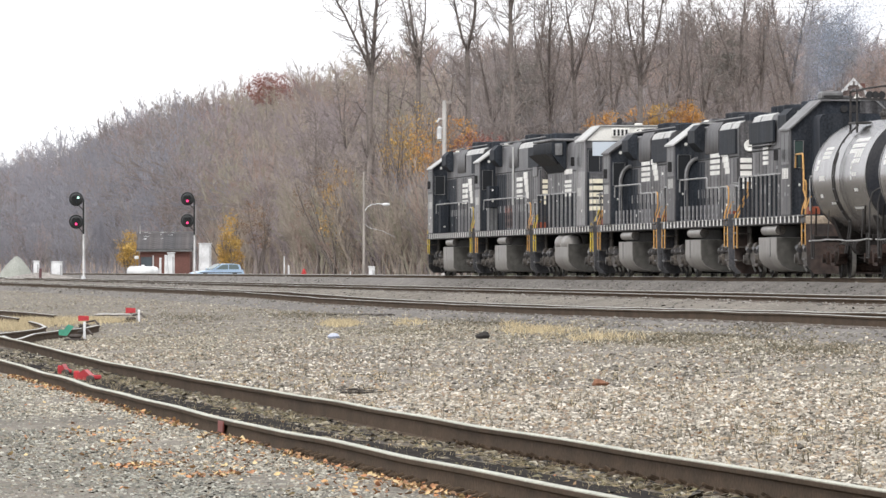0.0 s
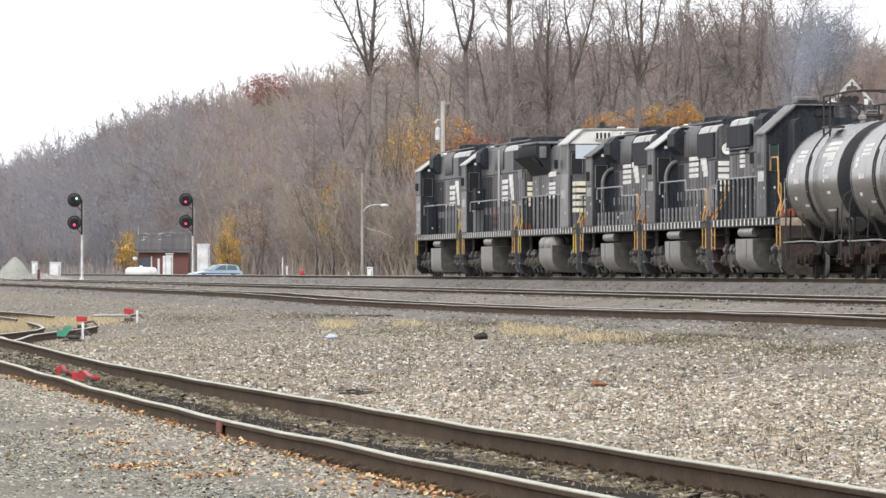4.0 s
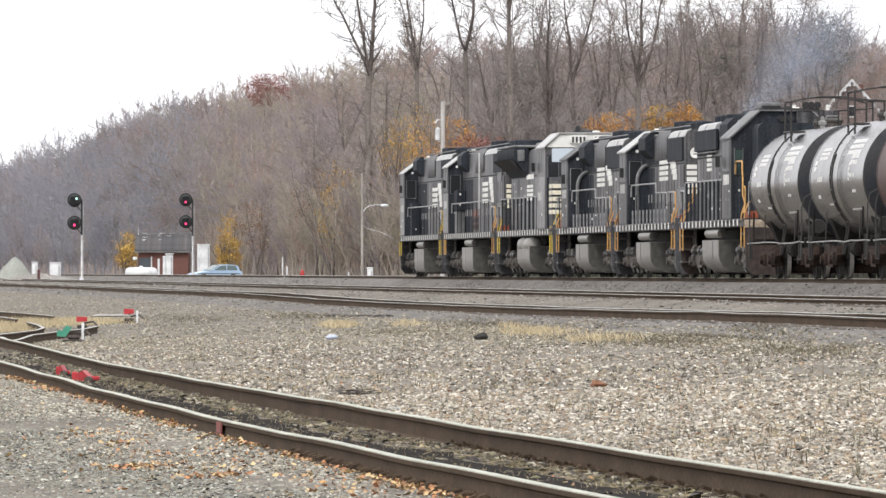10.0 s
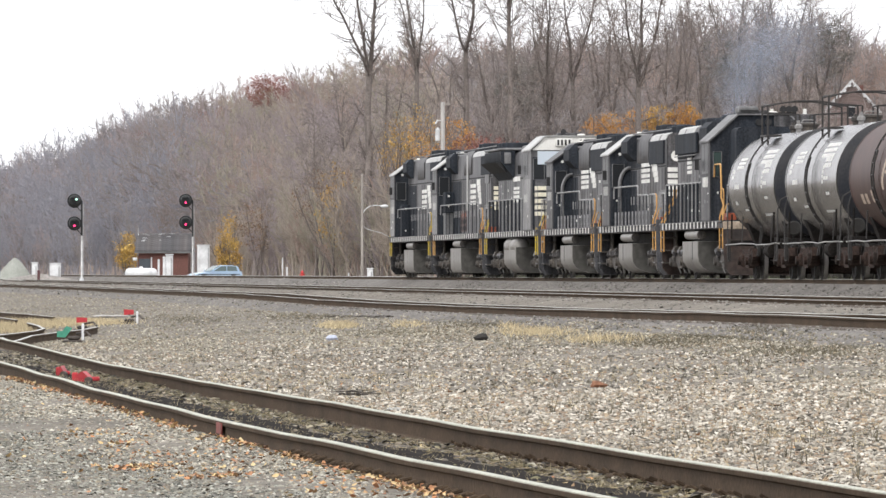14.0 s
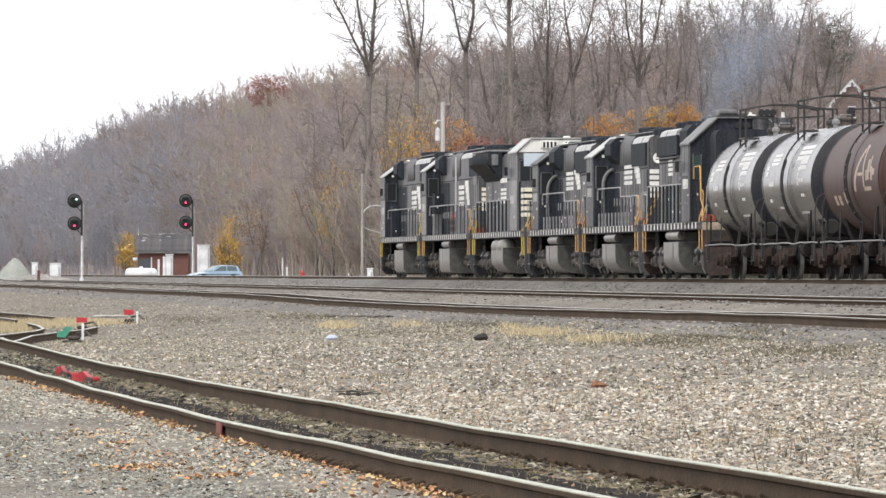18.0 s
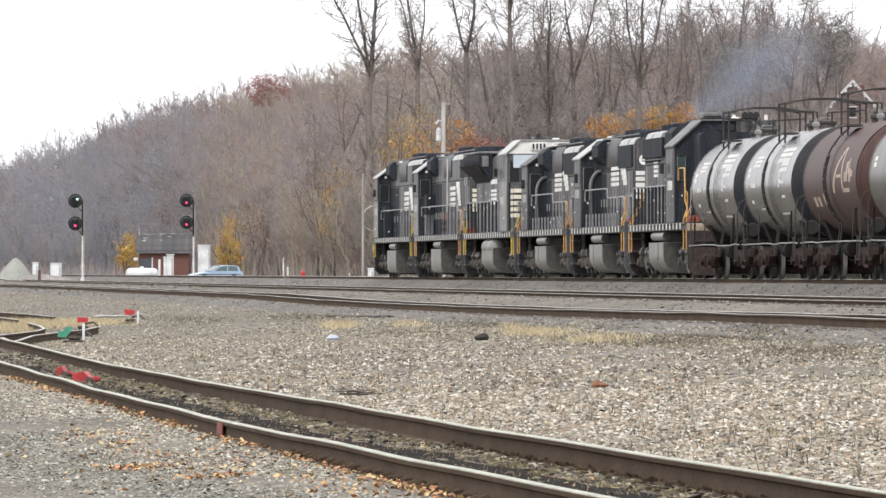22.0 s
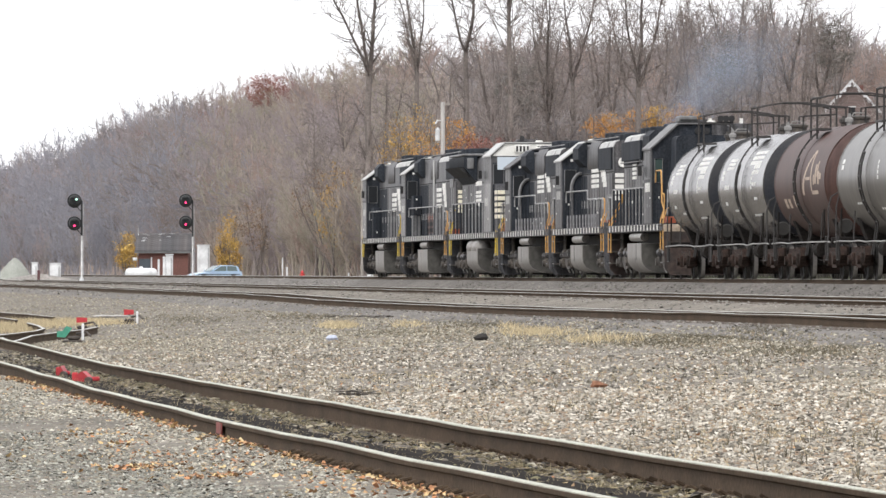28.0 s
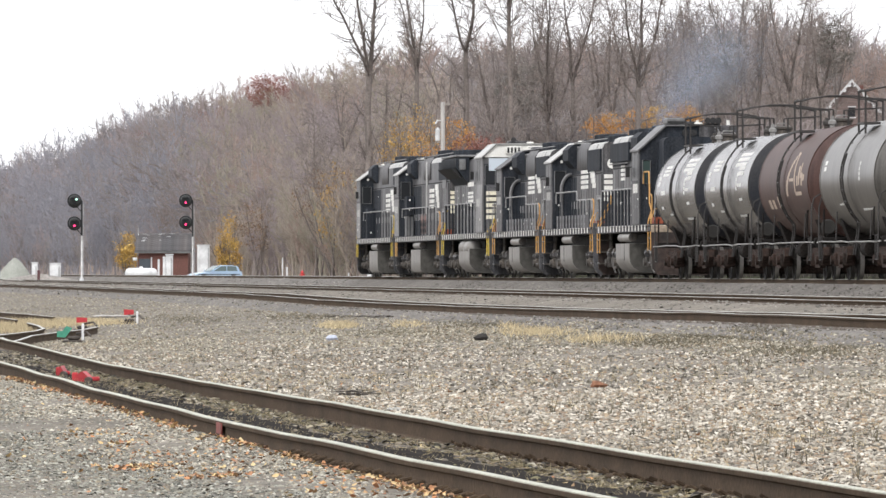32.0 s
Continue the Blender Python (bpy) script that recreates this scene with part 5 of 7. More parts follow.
        plant(low[rnd.randrange(6)], b, lerp(b, HILL_B, HILL_D) * (1 + 0.45 * rnd.uniform(-0.04, 0.12)), rnd.uniform(0.9, 1.3))
    for k in range(70):  # behind the house
        plant(tall[rnd.randrange(14)], rnd.uniform(7.05, 7.75), rnd.uniform(1125, 1330), rnd.uniform(0.9, 1.25))
    for k in range(110):  # brush before the tall trees
        b = rnd.uniform(3.75, 4.75)
        plant(low[rnd.randrange(6)], b, lerp(b, HILL_B, HILL_D) * rnd.uniform(0.93, 0.975), rnd.uniform(0.8, 1.35))
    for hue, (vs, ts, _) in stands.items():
        tagged(new("woods", tri_mesh("woods", np.concatenate(vs), np.concatenate(ts), WOOD[hue])), "dense leafless autumn trees with " + hue + " haze-toned twigs on the hillside", "woods", kind="stuff")


build_woods()


def off_axis(rnd, d, lo, hi):
    """A direction that leaves d at an angle between lo and hi."""
    side = d.orthogonal().normalized()
    side.rotate(Matrix.Rotation(rnd.uniform(0, math.tau), 3, d))
    a = rnd.uniform(lo, hi)
    return d * math.cos(a) + side * math.sin(a)


def jolt(rnd, k):
    return Vector((rnd.uniform(-k, k), rnd.uniform(-k, k), rnd.uniform(-k, k)))


def side_branch(tw, rnd, p, d, length, r):
    """A crooked side branch with spreading twigs and twiglets."""
    n = max(3, int(length / 0.7))
    for k in range(n):
        d = (d + jolt(rnd, 0.33) + Vector((0, 0, 0.07))).normalized()
        q = p + d * (length / n)
        tw.stick(p, q, r * (1 - 0.75 * k / n), r * (1 - 0.75 * (k + 1) / n))
        for _ in range(2 if k else 1):
            t = off_axis(rnd, d, 0.5, 1.2)
            a = p.lerp(q, rnd.random())
            m = a + t * rnd.uniform(0.35, 0.8)
            t2 = (t + jolt(rnd, 0.5)).normalized()
            e = m + t2 * rnd.uniform(0.3, 0.7)
            tw.stick(a, m, 0.017, 0.013)
            tw.stick(m, e, 0.013, 0)
            for _ in range(3):
                c = a.lerp(m, rnd.uniform(0.3, 1)) if rnd.random() < 0.5 else m.lerp(e, rnd.random())
                tw.stick(c, tuple(c + off_axis(rnd, t2, 0.4, 1.2) * rnd.uniform(0.25, 0.65)), 0.012, 0)
        p = q


def big_limb(tw, rnd, p, d, length, r):
    """A main limb that climbs in bent pieces and sends out side branches all along."""
    n = max(6, int(length / 1.2))
    aim_d = Vector(d).normalized()
    d = aim_d.copy()
    p = Vector(p)
    for k in range(n):
        f = (k + 1) / n
        d = (d * 0.8 + aim_d * 0.2 + jolt(rnd, 0.13) + Vector((0, 0, 0.03))).normalized()
        q = p + d * (length / n)
        tw.stick(p, q, r * (1 - 0.85 * k / n), r * (1 - 0.85 * f))
        for _ in range(2 + (k % 2)):
            side_branch(tw, rnd, p.lerp(q, rnd.random()), off_axis(rnd, d, 0.45, 1.05), rnd.uniform(1.3, 3.6) * (1.15 - 0.5 * f), max(r * (1 - 0.85 * f) * 0.4, 0.03))
        p = q


def tall_tree(b, d, H, r, seed, lean=0.0, fork=2, spread=0.35, fh=0.0, limbs=(), label="tall bare deciduous tree at the wood's edge"):
    """A big leafless tree: a trunk that forks into rising limbs, and a crown of branches and twigs."""
    rnd = random.Random(seed)
    x, y = spot(b, d)
    v = thing("tree", label, "tree", "tall bare trees", at=(x, y, ground_z(x, y)))
    crown, ends = Twigs(), []
    crown.thin = True
    fh = fh or H * rnd.uniform(0.5, 0.64)
    g = Geo()
    pts = [Vector((0, 0, -0.8))]
    for k in range(1, 6):
        pts.append(Vector((lean * fh * k / 5 + rnd.uniform(-.12, .12), rnd.uniform(-.12, .12), fh * k / 5)))
    for k in range(5):
        g.cyl(pts[k], pts[k + 1], r * (1 - 0.08 * k) * (1.25 if k == 0 else 1), r * (1 - 0.08 * (k + 1)), 9, caps=k in (0, 4))
    part("trunk", g, bark, v)
    top = pts[-1]
    for dx in limbs:
        big_limb(crown, rnd, top, (dx, rnd.uniform(-.15, .15), 1.0), (H - fh) * (1 + abs(dx) * 0.3), r * (0.6 if abs(dx) == min(abs(q) for q in limbs) else 0.4))
    for k in range(0 if limbs else fork):
        a = rnd.uniform(-0.5, 0.5) + math.pi * k * 2 / fork
        big_limb(crown, rnd, top, (math.cos(a) * spread * 0.8, math.sin(a) * spread * 0.6, 1.0), (H - fh) * rnd.uniform(0.8, 1.05), r * 0.6)
    for k in range(16):  # smaller limbs on the trunk
        z = fh * rnd.uniform(0.4, 1.0)
        side_branch(crown, rnd, Vector((lean * z, 0, z)), off_axis(rnd, Vector((0, 0, 1)), 0.5, 1.1), rnd.uniform(1.8, 4.6), r * 0.2)
    vv, tt = crown.arrays()
    part("crown", tri_mesh("crown", vv, tt, crown_bark), None, v, "leafless branches and twigs")
    return v


def bearing(x):
    return 4.695 + math.degrees((x - 784) / F)


# (sight line, distance, height, trunk radius, lean, forks, spread)
TALL = ((652, 850, 33, 0.46, 0.0, 2, 0.3, 19.3, (-0.55, 0.13, -0.3)), (737, 870, 31, 0.34, 0.0, 2, 0.26, 20.0, (-0.34, 0.14, -0.08)), (824, 880, 33, 0.38, 0.0, 2, 0.22, 22.0, (-0.4, 0.14)),
        (903, 860, 33, 0.36, 0.0, 2, 0.18, 24.0, (-0.1, 0.1)), (940, 900, 29, 0.26, -0.02, 3, 0.3, 14.0, (-0.32, -0.12, 0.05, 0.3)), (968, 870, 31, 0.28, 0.01, 2, 0.2, 15.0, (-0.22, -0.06, 0.12, 0.3)),
        (1015, 880, 31, 0.32, 0.0, 2, 0.25, 19.0, ()), (1085, 900, 28, 0.24, 0.0, 2, 0.3, 0, ()), (1128, 850, 32, 0.40, 0.0, 2, 0.24, 18.0, (-0.22, 0.08, 0.25)), (1185, 900, 28, 0.24, 0.0, 3, 0.3, 0, ()),
        (1240, 890, 28, 0.26, 0.02, 2, 0.3, 0, ()), (1300, 870, 30, 0.34, 0.0, 2, 0.24, 18.0, (-0.25, 0.12)), (1345, 900, 28, 0.25, 0.0, 3, 0.3, 0, ()), (1400, 880, 30, 0.3, 0.0, 2, 0.28, 0, ()),
        (1450, 900, 27, 0.26, 0.0, 2, 0.3, 0, ()), (560, 930, 17, 0.18, 0.0, 3, 0.35, 0, ()),
        (790, 920, 24, 0.22, 0.0, 2, 0.3, 0, ()), (690, 900, 22, 0.22, 0.0, 3, 0.3, 0, ()), (1060, 930, 27, 0.24, 0.0, 3, 0.3, 0, ()), (1270, 930, 28, 0.24, 0.0, 3, 0.3, 0, ()),
        (870, 940, 27, 0.22, 0.0, 3, 0.35, 0, ()), (990, 950, 28, 0.22, 0.0, 2, 0.35, 0, ()), (1105, 960, 28, 0.22, 0.0, 3, 0.35, 0, ()), (1155, 940, 27, 0.22, 0.0, 2, 0.3, 0, ()), (1215, 960, 27, 0.22, 0.0, 3, 0.35, 0, ()),
        (1325, 950, 28, 0.22, 0.0, 3, 0.35, 0, ()), (1375, 960, 27, 0.22, 0.0, 2, 0.3, 0, ()), (1425, 950, 26, 0.22, 0.0, 3, 0.35, 0, ()), (610, 960, 22, 0.2, 0.0, 3, 0.35, 0, ()))
for _k, (_c, _d, _h, _r, _l, _f, _s, _fh, _li) in enumerate(TALL):
    tall_tree(bearing(_c), _d, _h, _r, 40 + _k, _l, _f, _s, _fh, _li)


def leafy_bush(c, d, z, w, h, hue, n, seed, name="bush", label=""):
    """A shrub or young tree that still holds part of its leaves."""
    rnd = random.Random(seed)
    x, y = spot(bearing(c), d)
    if z > 11 and hue == "dun":
        name, label = "tree", "slim tree that still holds its withered dun leaves"
    v = thing(name, label or "sparse shrub with " + hue + " autumn leaves", name, at=(x, y, ground_z(x, y)))
    tw, ends, lv = Twigs(), [], Twigs()
    base = h + z
    for _ in range(4):
        grow(tw, rnd, (rnd.uniform(-w, w) * 0.2, rnd.uniform(-w, w) * 0.2, -0.4), (rnd.uniform(-.25, .25), rnd.uniform(-.25, .25), 1), base * 0.85, 0.06 + base * 0.006, 0, 2, (11, 6), 0.14, 0.02, ends)
    for _ in range(n):
        u = Vector((rnd.gauss(0, 1), rnd.gauss(0, 1), rnd.gauss(0, 1))).normalized() * rnd.random() ** 0.42
        cx, cy, cz = u.x * w * 1.2, u.y * w * 1.2, z + h * (0.5 + 0.6 * u.z) + 0.5 * noise.noise(Vector((u.x * 3, u.y * 3, seed)))
        if noise.noise(Vector((cx * 0.9 + seed, cy * 0.9, cz * 0.9))) < (0.06 if hue == "dun" else -0.12):
            continue
        for _ in range(8):
            lv.leaf((cx + rnd.uniform(-.3, .3), cy + rnd.uniform(-.3, .3), cz + rnd.uniform(-.3, .3)), 0.12, rnd)
    part("stem", tri_mesh("stem", *tw.arrays(), bark), None, v)
    part("foliage", tri_mesh("foliage", *lv.arrays(), LEAF[hue]), None, v, "scattered " + hue + " leaves")


for _k, _a in enumerate(((724, 850, 9.0, 2.6, 7.0, "yellow", 220), (752, 845, 6.0, 1.8, 5.5, "orange", 280), (700, 855, 5.0, 2.2, 7.0, "yellow", 170),
                         (845, 850, 10.0, 3.2, 3.4, "red", 800), (885, 860, 10.5, 2.0, 2.6, "red", 300), (808, 850, 10.6, 1.7, 4.2, "orange", 330), (1068, 860, 12.9, 1.7, 2.6, "orange", 420),
                         (1212, 860, 13.3, 1.7, 3.0, "orange", 700), (1168, 862, 12.8, 1.6, 3.4, "yellow", 500), (405, 960, 0.8, 1.2, 3.6, "yellow", 800), (402, 970, 4.4, 1.0, 2.6, "yellow", 110),
                         (223, 930, 1.1, 1.05, 3.3, "yellow", 620), (735, 855, 9.5, 2.6, 6.0, "yellow", 120), (592, 870, 3.0, 1.7, 8.0, "yellow", 260), (560, 880, 5.0, 2.0, 5.0, "brown", 260), (690, 860, 0.5, 2.0, 5.5, "yellow", 260),
                         (480, 1300, 13.0, 3.7, 4.2, "red", 2000), (380, 1420, 10.5, 3.0, 3.0, "red", 200), (270, 1600, 10.5, 3.5, 3.0, "red", 220), (1475, 900, 18.8, 1.8, 5.6, "dun", 1500), (1278, 900, 17.0, 2.0, 7.2, "dun", 1900), (930, 885, 13.6, 2.6, 8.0, "dun", 2100), (755, 846, 9.5, 1.8, 4.5, "orange", 170), (705, 848, 10.0, 2.0, 4.5, "yellow", 140), (1130, 862, 13.0, 1.6, 3.0, "orange", 260), (620, 900, 6, 2.2, 5, "brown", 300), (455, 960, 3, 2.2, 5, "brown", 260))):
    leafy_bush(*_a, seed=70 + _k)

# ---- signals, poles, crossing, buildings ----
galv = mat("galvanised_mast", (0.66, 0.67, 0.68), 0.45, metal=0.3, vary=0.12)
white_mast = mat("white_mast_paint", (0.80, 0.80, 0.80), 0.5, vary=0.08)
sigblack = mat("signal_black_enamel", (0.022, 0.025, 0.026), 0.5, vary=0.2)
red_glow = mat("red_signal_light", (1.0, 0.05, 0.20), 0.3, emit=1.8, vary=0, bump=0)
white_glow = mat("lunar_signal_light", (0.6, 1.0, 0.85), 0.3, emit=1.3, vary=0, bump=0)
off_lens = glass("unlit_signal_lens", (0.03, 0.035, 0.04))
cabinet_white = mat("white_cabinet_paint", (0.75, 0.76, 0.77), 0.5, vary=0.08)
pole_wood = mat("grey_pole_wood", (0.36, 0.33, 0.30), 0.9, vary=0.25, grain=8, stretch=(4, 4, 0.3))


def signal(c, d, z0, lights, label, high, low):
    """A mast with two round target heads."""
    x, y = spot(bearing(c), d)
    v = thing("railway_signal", label, "signal", "railway signals", at=(x, y, z0), rz=-bearing(c))
    part("mast", Geo().cyl((0, 0, 0), (0, 0, 3.15), 0.062, 0.052, 12), white_mast, v, "pale galvanised mast")
    part("upper_mast", Geo().cyl((0, 0, 3.1), (0, 0, high), 0.065, 0.06, 10), sigblack, v)
    part("mast_base", Geo().cyl((0, 0, -0.25), (0, 0, 0.1), 0.26, 0.24, 12).cyl((0, 0, 0.1), (0, 0, 0.35), 0.17, 0.12, 12), galv, v)
    for zz, lit in ((high, lights[0]), (low, lights[1])):
        h = part("signal_head", Geo().turned([(-0.32, 0.27), (-0.3, 0.32), (-0.02, 0.38), (-0.02, 0.465), (0.02, 0.465), (0.02, 0.27)], (-0.48, -0.12, zz), 1, 28).turned(
            [(-0.02, 0.41), (0, 0.41), (0.12, 0.36), (0.3, 0.27), (0.34, 0.1)], (-0.48, -0.12, zz), 1, 24), sigblack, v, "round black target head")
        part("bracket", Geo().box(-0.48, 0.02, -0.02, 0.06, zz - 0.06, zz + 0.06).tube([(0, 0, zz - 0.75), (-0.35, 0.02, zz - 0.35)], 0.03), sigblack, v)
        for k, (dx, dz) in enumerate(((0.14, 0.1), (-0.14, 0.1), (0.0, -0.15))):
            on = k == lit
            m = off_lens if not on else (white_glow if lit == 0 and zz > 5 and lights[0] == 0 else red_glow)
            part("lens", Geo().turned([(-0.03, 0.02), (-0.03, 0.068), (0.0, 0.078)], (-0.48 + dx, -0.44, zz + dz), 1, 14), m, h, "glowing signal lens" if on else "unlit signal lens")
            part("visor", Geo().prism([(-0.48 + dx + 0.14 * math.cos(a), zz + dz + 0.14 * math.sin(a)) for a in np.linspace(-0.5, 3.64, 9)] +
                                      [(-0.48 + dx + 0.125 * math.cos(a), zz + dz + 0.125 * math.sin(a)) for a in np.linspace(3.64, -0.5, 9)], 1, -0.62, -0.44), sigblack, h)
    g = Geo()
    for q in (-0.16, 0.16):
        g.tube([(0.1 , q, 0.4), (0.1, q, 5.2)], 0.015, 5)
    for k in range(16):
        g.cyl((0.1, -0.16, 0.6 + k * 0.29), (0.1, 0.16, 0.6 + k * 0.29), 0.012, seg=5)
    part("ladder", g, galv, v)
    return v


signal(145, 593, -0.50, (0, 2), "two-headed railway signal, white over red, on a pale mast", 5.38, 3.9)
signal(341, 630, -0.42, (2, 2), "two-headed railway signal, red over red, on a pale mast", 5.62, 4.1)


def box_thing(name, label, category, c, d, z0, w, dep, h, material, rz=0, lid=True):
    x, y = spot(bearing(c), d)
    v = thing(name, label, category, at=(x, y, z0), rz=rz - bearing(c))
    part("body", Geo().box(-w / 2, w / 2, -dep / 2, dep / 2, 0, h, 0.03), material, v)
    if lid:
        part("lid", Geo().box(-w / 2 - 0.05, w / 2 + 0.05, -dep / 2 - 0.05, dep / 2 + 0.05, h, h + 0.08, 0.02), material, v)
        part("door", Geo().box(-w / 2 + 0.12, w / 2 - 0.12, -dep / 2 - 0.025, -dep / 2, 0.15, h - 0.15, 0.01), material, v)
        part("hinge_post", Geo().box(w / 2 - 0.16, w / 2 - 0.1, -dep / 2 - 0.05, -dep / 2 - 0.025, 0.2, h - 0.2), pipe, v)
    return v


box_thing("signal_cabinet", "tall white metal signal cabinet", "cabinet", 360, 800, -0.45, 0.95, 0.9, 3.02, cabinet_white, 12)
box_thing("signal_cabinet", "white metal relay box beside the tracks", "cabinet", 300, 660, -0.45, 0.45, 0.5, 1.9, cabinet_white, 8)
box_thing("signal_cabinet", "small white relay box", "cabinet", 98, 700, -0.5, 0.85, 0.7, 1.35, cabinet_white, 0)
box_thing("signal_cabinet", "narrow white equipment box", "cabinet", 62, 700, -0.5, 0.45, 0.5, 1.4, cabinet_white, 0)
box_thing("signal_cabinet", "small pale box beside the lamp pole", "cabinet", 655, 690, -0.5, 0.45, 0.4, 0.95, cabinet_white, 0)
box_thing("red_box", "small dark maroon trackside box", "box", 69, 640, -0.5, 0.2, 0.3, 0.85, mat("dull_maroon_paint", (0.11, 0.045, 0.05), 0.7), 0, False)
for _c, _d, _h, _w in ((281, 640, 1.45, 0.085), (291, 642, 1.65, 0.12), (508, 700, 0.95, 0.07), (500, 720, 1.7, 0.05), (617, 700, 0.5, 0.06)):
    _x, _y = spot(bearing(_c), _d)
    _v = thing("marker_post", "slim white marker post", "post", at=(_x, _y, -0.5))
    part("shaft", Geo().cyl((0, 0, 0), (0, 0, _h + 0.1), _w, _w * 0.9, 10), cabinet_white, _v)
    part("cap", Geo().cyl((0, 0, _h + 0.1), (0, 0, _h + 0.16), _w * 1.15, _w * 0.7, 10), cabinet_white, _v)

# a red fire hydrant
_x, _y = spot(bearing(535), 700)
hyd = thing("fire_hydrant", "red fire hydrant at the roadside", "hydrant", at=(_x, _y, -0.5))
redp = mat("bright_red_enamel", (0.55, 0.03, 0.03), 0.45, vary=0.15)
part("barrel", Geo().turned([(0, 0.16), (0.08, 0.16), (0.1, 0.11), (0.6, 0.11), (0.62, 0.14), (0.68, 0.14), (0.8, 0.08), (0.86, 0.03)], (0, 0, 0), 2, 14), redp, hyd)
part("nozzle", Geo().cyl((-0.2, 0, 0.5), (0.2, 0, 0.5), 0.06, seg=10), redp, hyd)

# a white propane tank lying on feet
_x, _y = spot(bearing(250), 700)
tankv = thing("propane_tank", "white horizontal propane tank on low feet", "tank", at=(_x, _y, -0.5), rz=-2)
part("shell", Geo().turned([(-1.25, 0.05), (-1.2, 0.25), (-1.05, 0.38), (-0.85, 0.42), (0.85, 0.42), (1.05, 0.38), (1.2, 0.25), (1.25, 0.05)], (0, 0, 0.62), 0, 24), cabinet_white, tankv)
for _q in (-0.7, 0.7):
    part("foot", Geo().box(_q - 0.08, _q + 0.08, -0.3, 0.3, 0, 0.3), galv, tankv)
part("valve_dome", Geo().cyl((0, 0, 1.0), (0, 0, 1.16), 0.16, 0.12, 12), cabinet_white, tankv)
# a heap of sand beside it, and a heap of pale gravel
heap_m = mat("pale_gravel_heap", (0.30, 0.31, 0.28), 0.95, vary=0.25, grain=12, blotch=1.0, tint=(0.25, 0.26, 0.23))
sand_m = mat("tan_sand_heap", (0.42, 0.33, 0.22), 0.95, vary=0.25, grain=12)


def heap(c, d, r, h, m, label, seed, broad=1.0):
    x, y = spot(bearing(c), d)
    vs, fs = [], []
    for i in range(9):
        q = i / 8
        for k in range(28):
            a = k * math.tau / 28
            n = 0.12 * noise.noise(Vector((math.cos(a) * 1.5 + seed, math.sin(a) * 1.5, q * 2)))
            vs.append((math.cos(a) * r * broad * q * (1 + n), math.sin(a) * r * q * (1 + n), h * (1 - q ** 1.3) + 0.05 * noise.noise(Vector((k, i * 2.3, seed))) * q))
    for i in range(8):
        for k in range(28):
            fs.append((i * 28 + k, (i + 1) * 28 + k, (i + 1) * 28 + (k + 1) % 28, i * 28 + (k + 1) % 28))
    ob = new("spoil_mound", Geo().add(vs, fs).mesh("spoil_mound", m, True, 60))
    ob.location = (x, y, -0.55)
    tagged(ob, label, "mound")


heap(27, 760, 1.75, 2.0, heap_m, "conical heap of pale grey gravel", 1)
heap(70, 670, 1.3, 0.62, mat("grey_berm_gravel", (0.21, 0.195, 0.18), 0.95, vary=0.4, grain=6, blotch=1.6, tint=(0.27, 0.25, 0.23), bump=0.4), "low grey gravel berm before the relay boxes", 7, 2.7)
heap(262, 690, 1.3, 0.55, sand_m, "low heap of tan sand behind the tracks", 4)

# ---- brick shed with a grey roof ----
brick_m = mat("dark_red_brick", (0.16, 0.073, 0.06), 0.9, vary=0.25, grain=10, blotch=1.0, tint=(0.13, 0.062, 0.052))
roof_m = mat("weathered_grey_shingles", (0.085, 0.085, 0.09), 0.95, vary=0.35, grain=2.5, blotch=0.8, tint=(0.11, 0.10, 0.098), obj=0.1, spec=0.1)


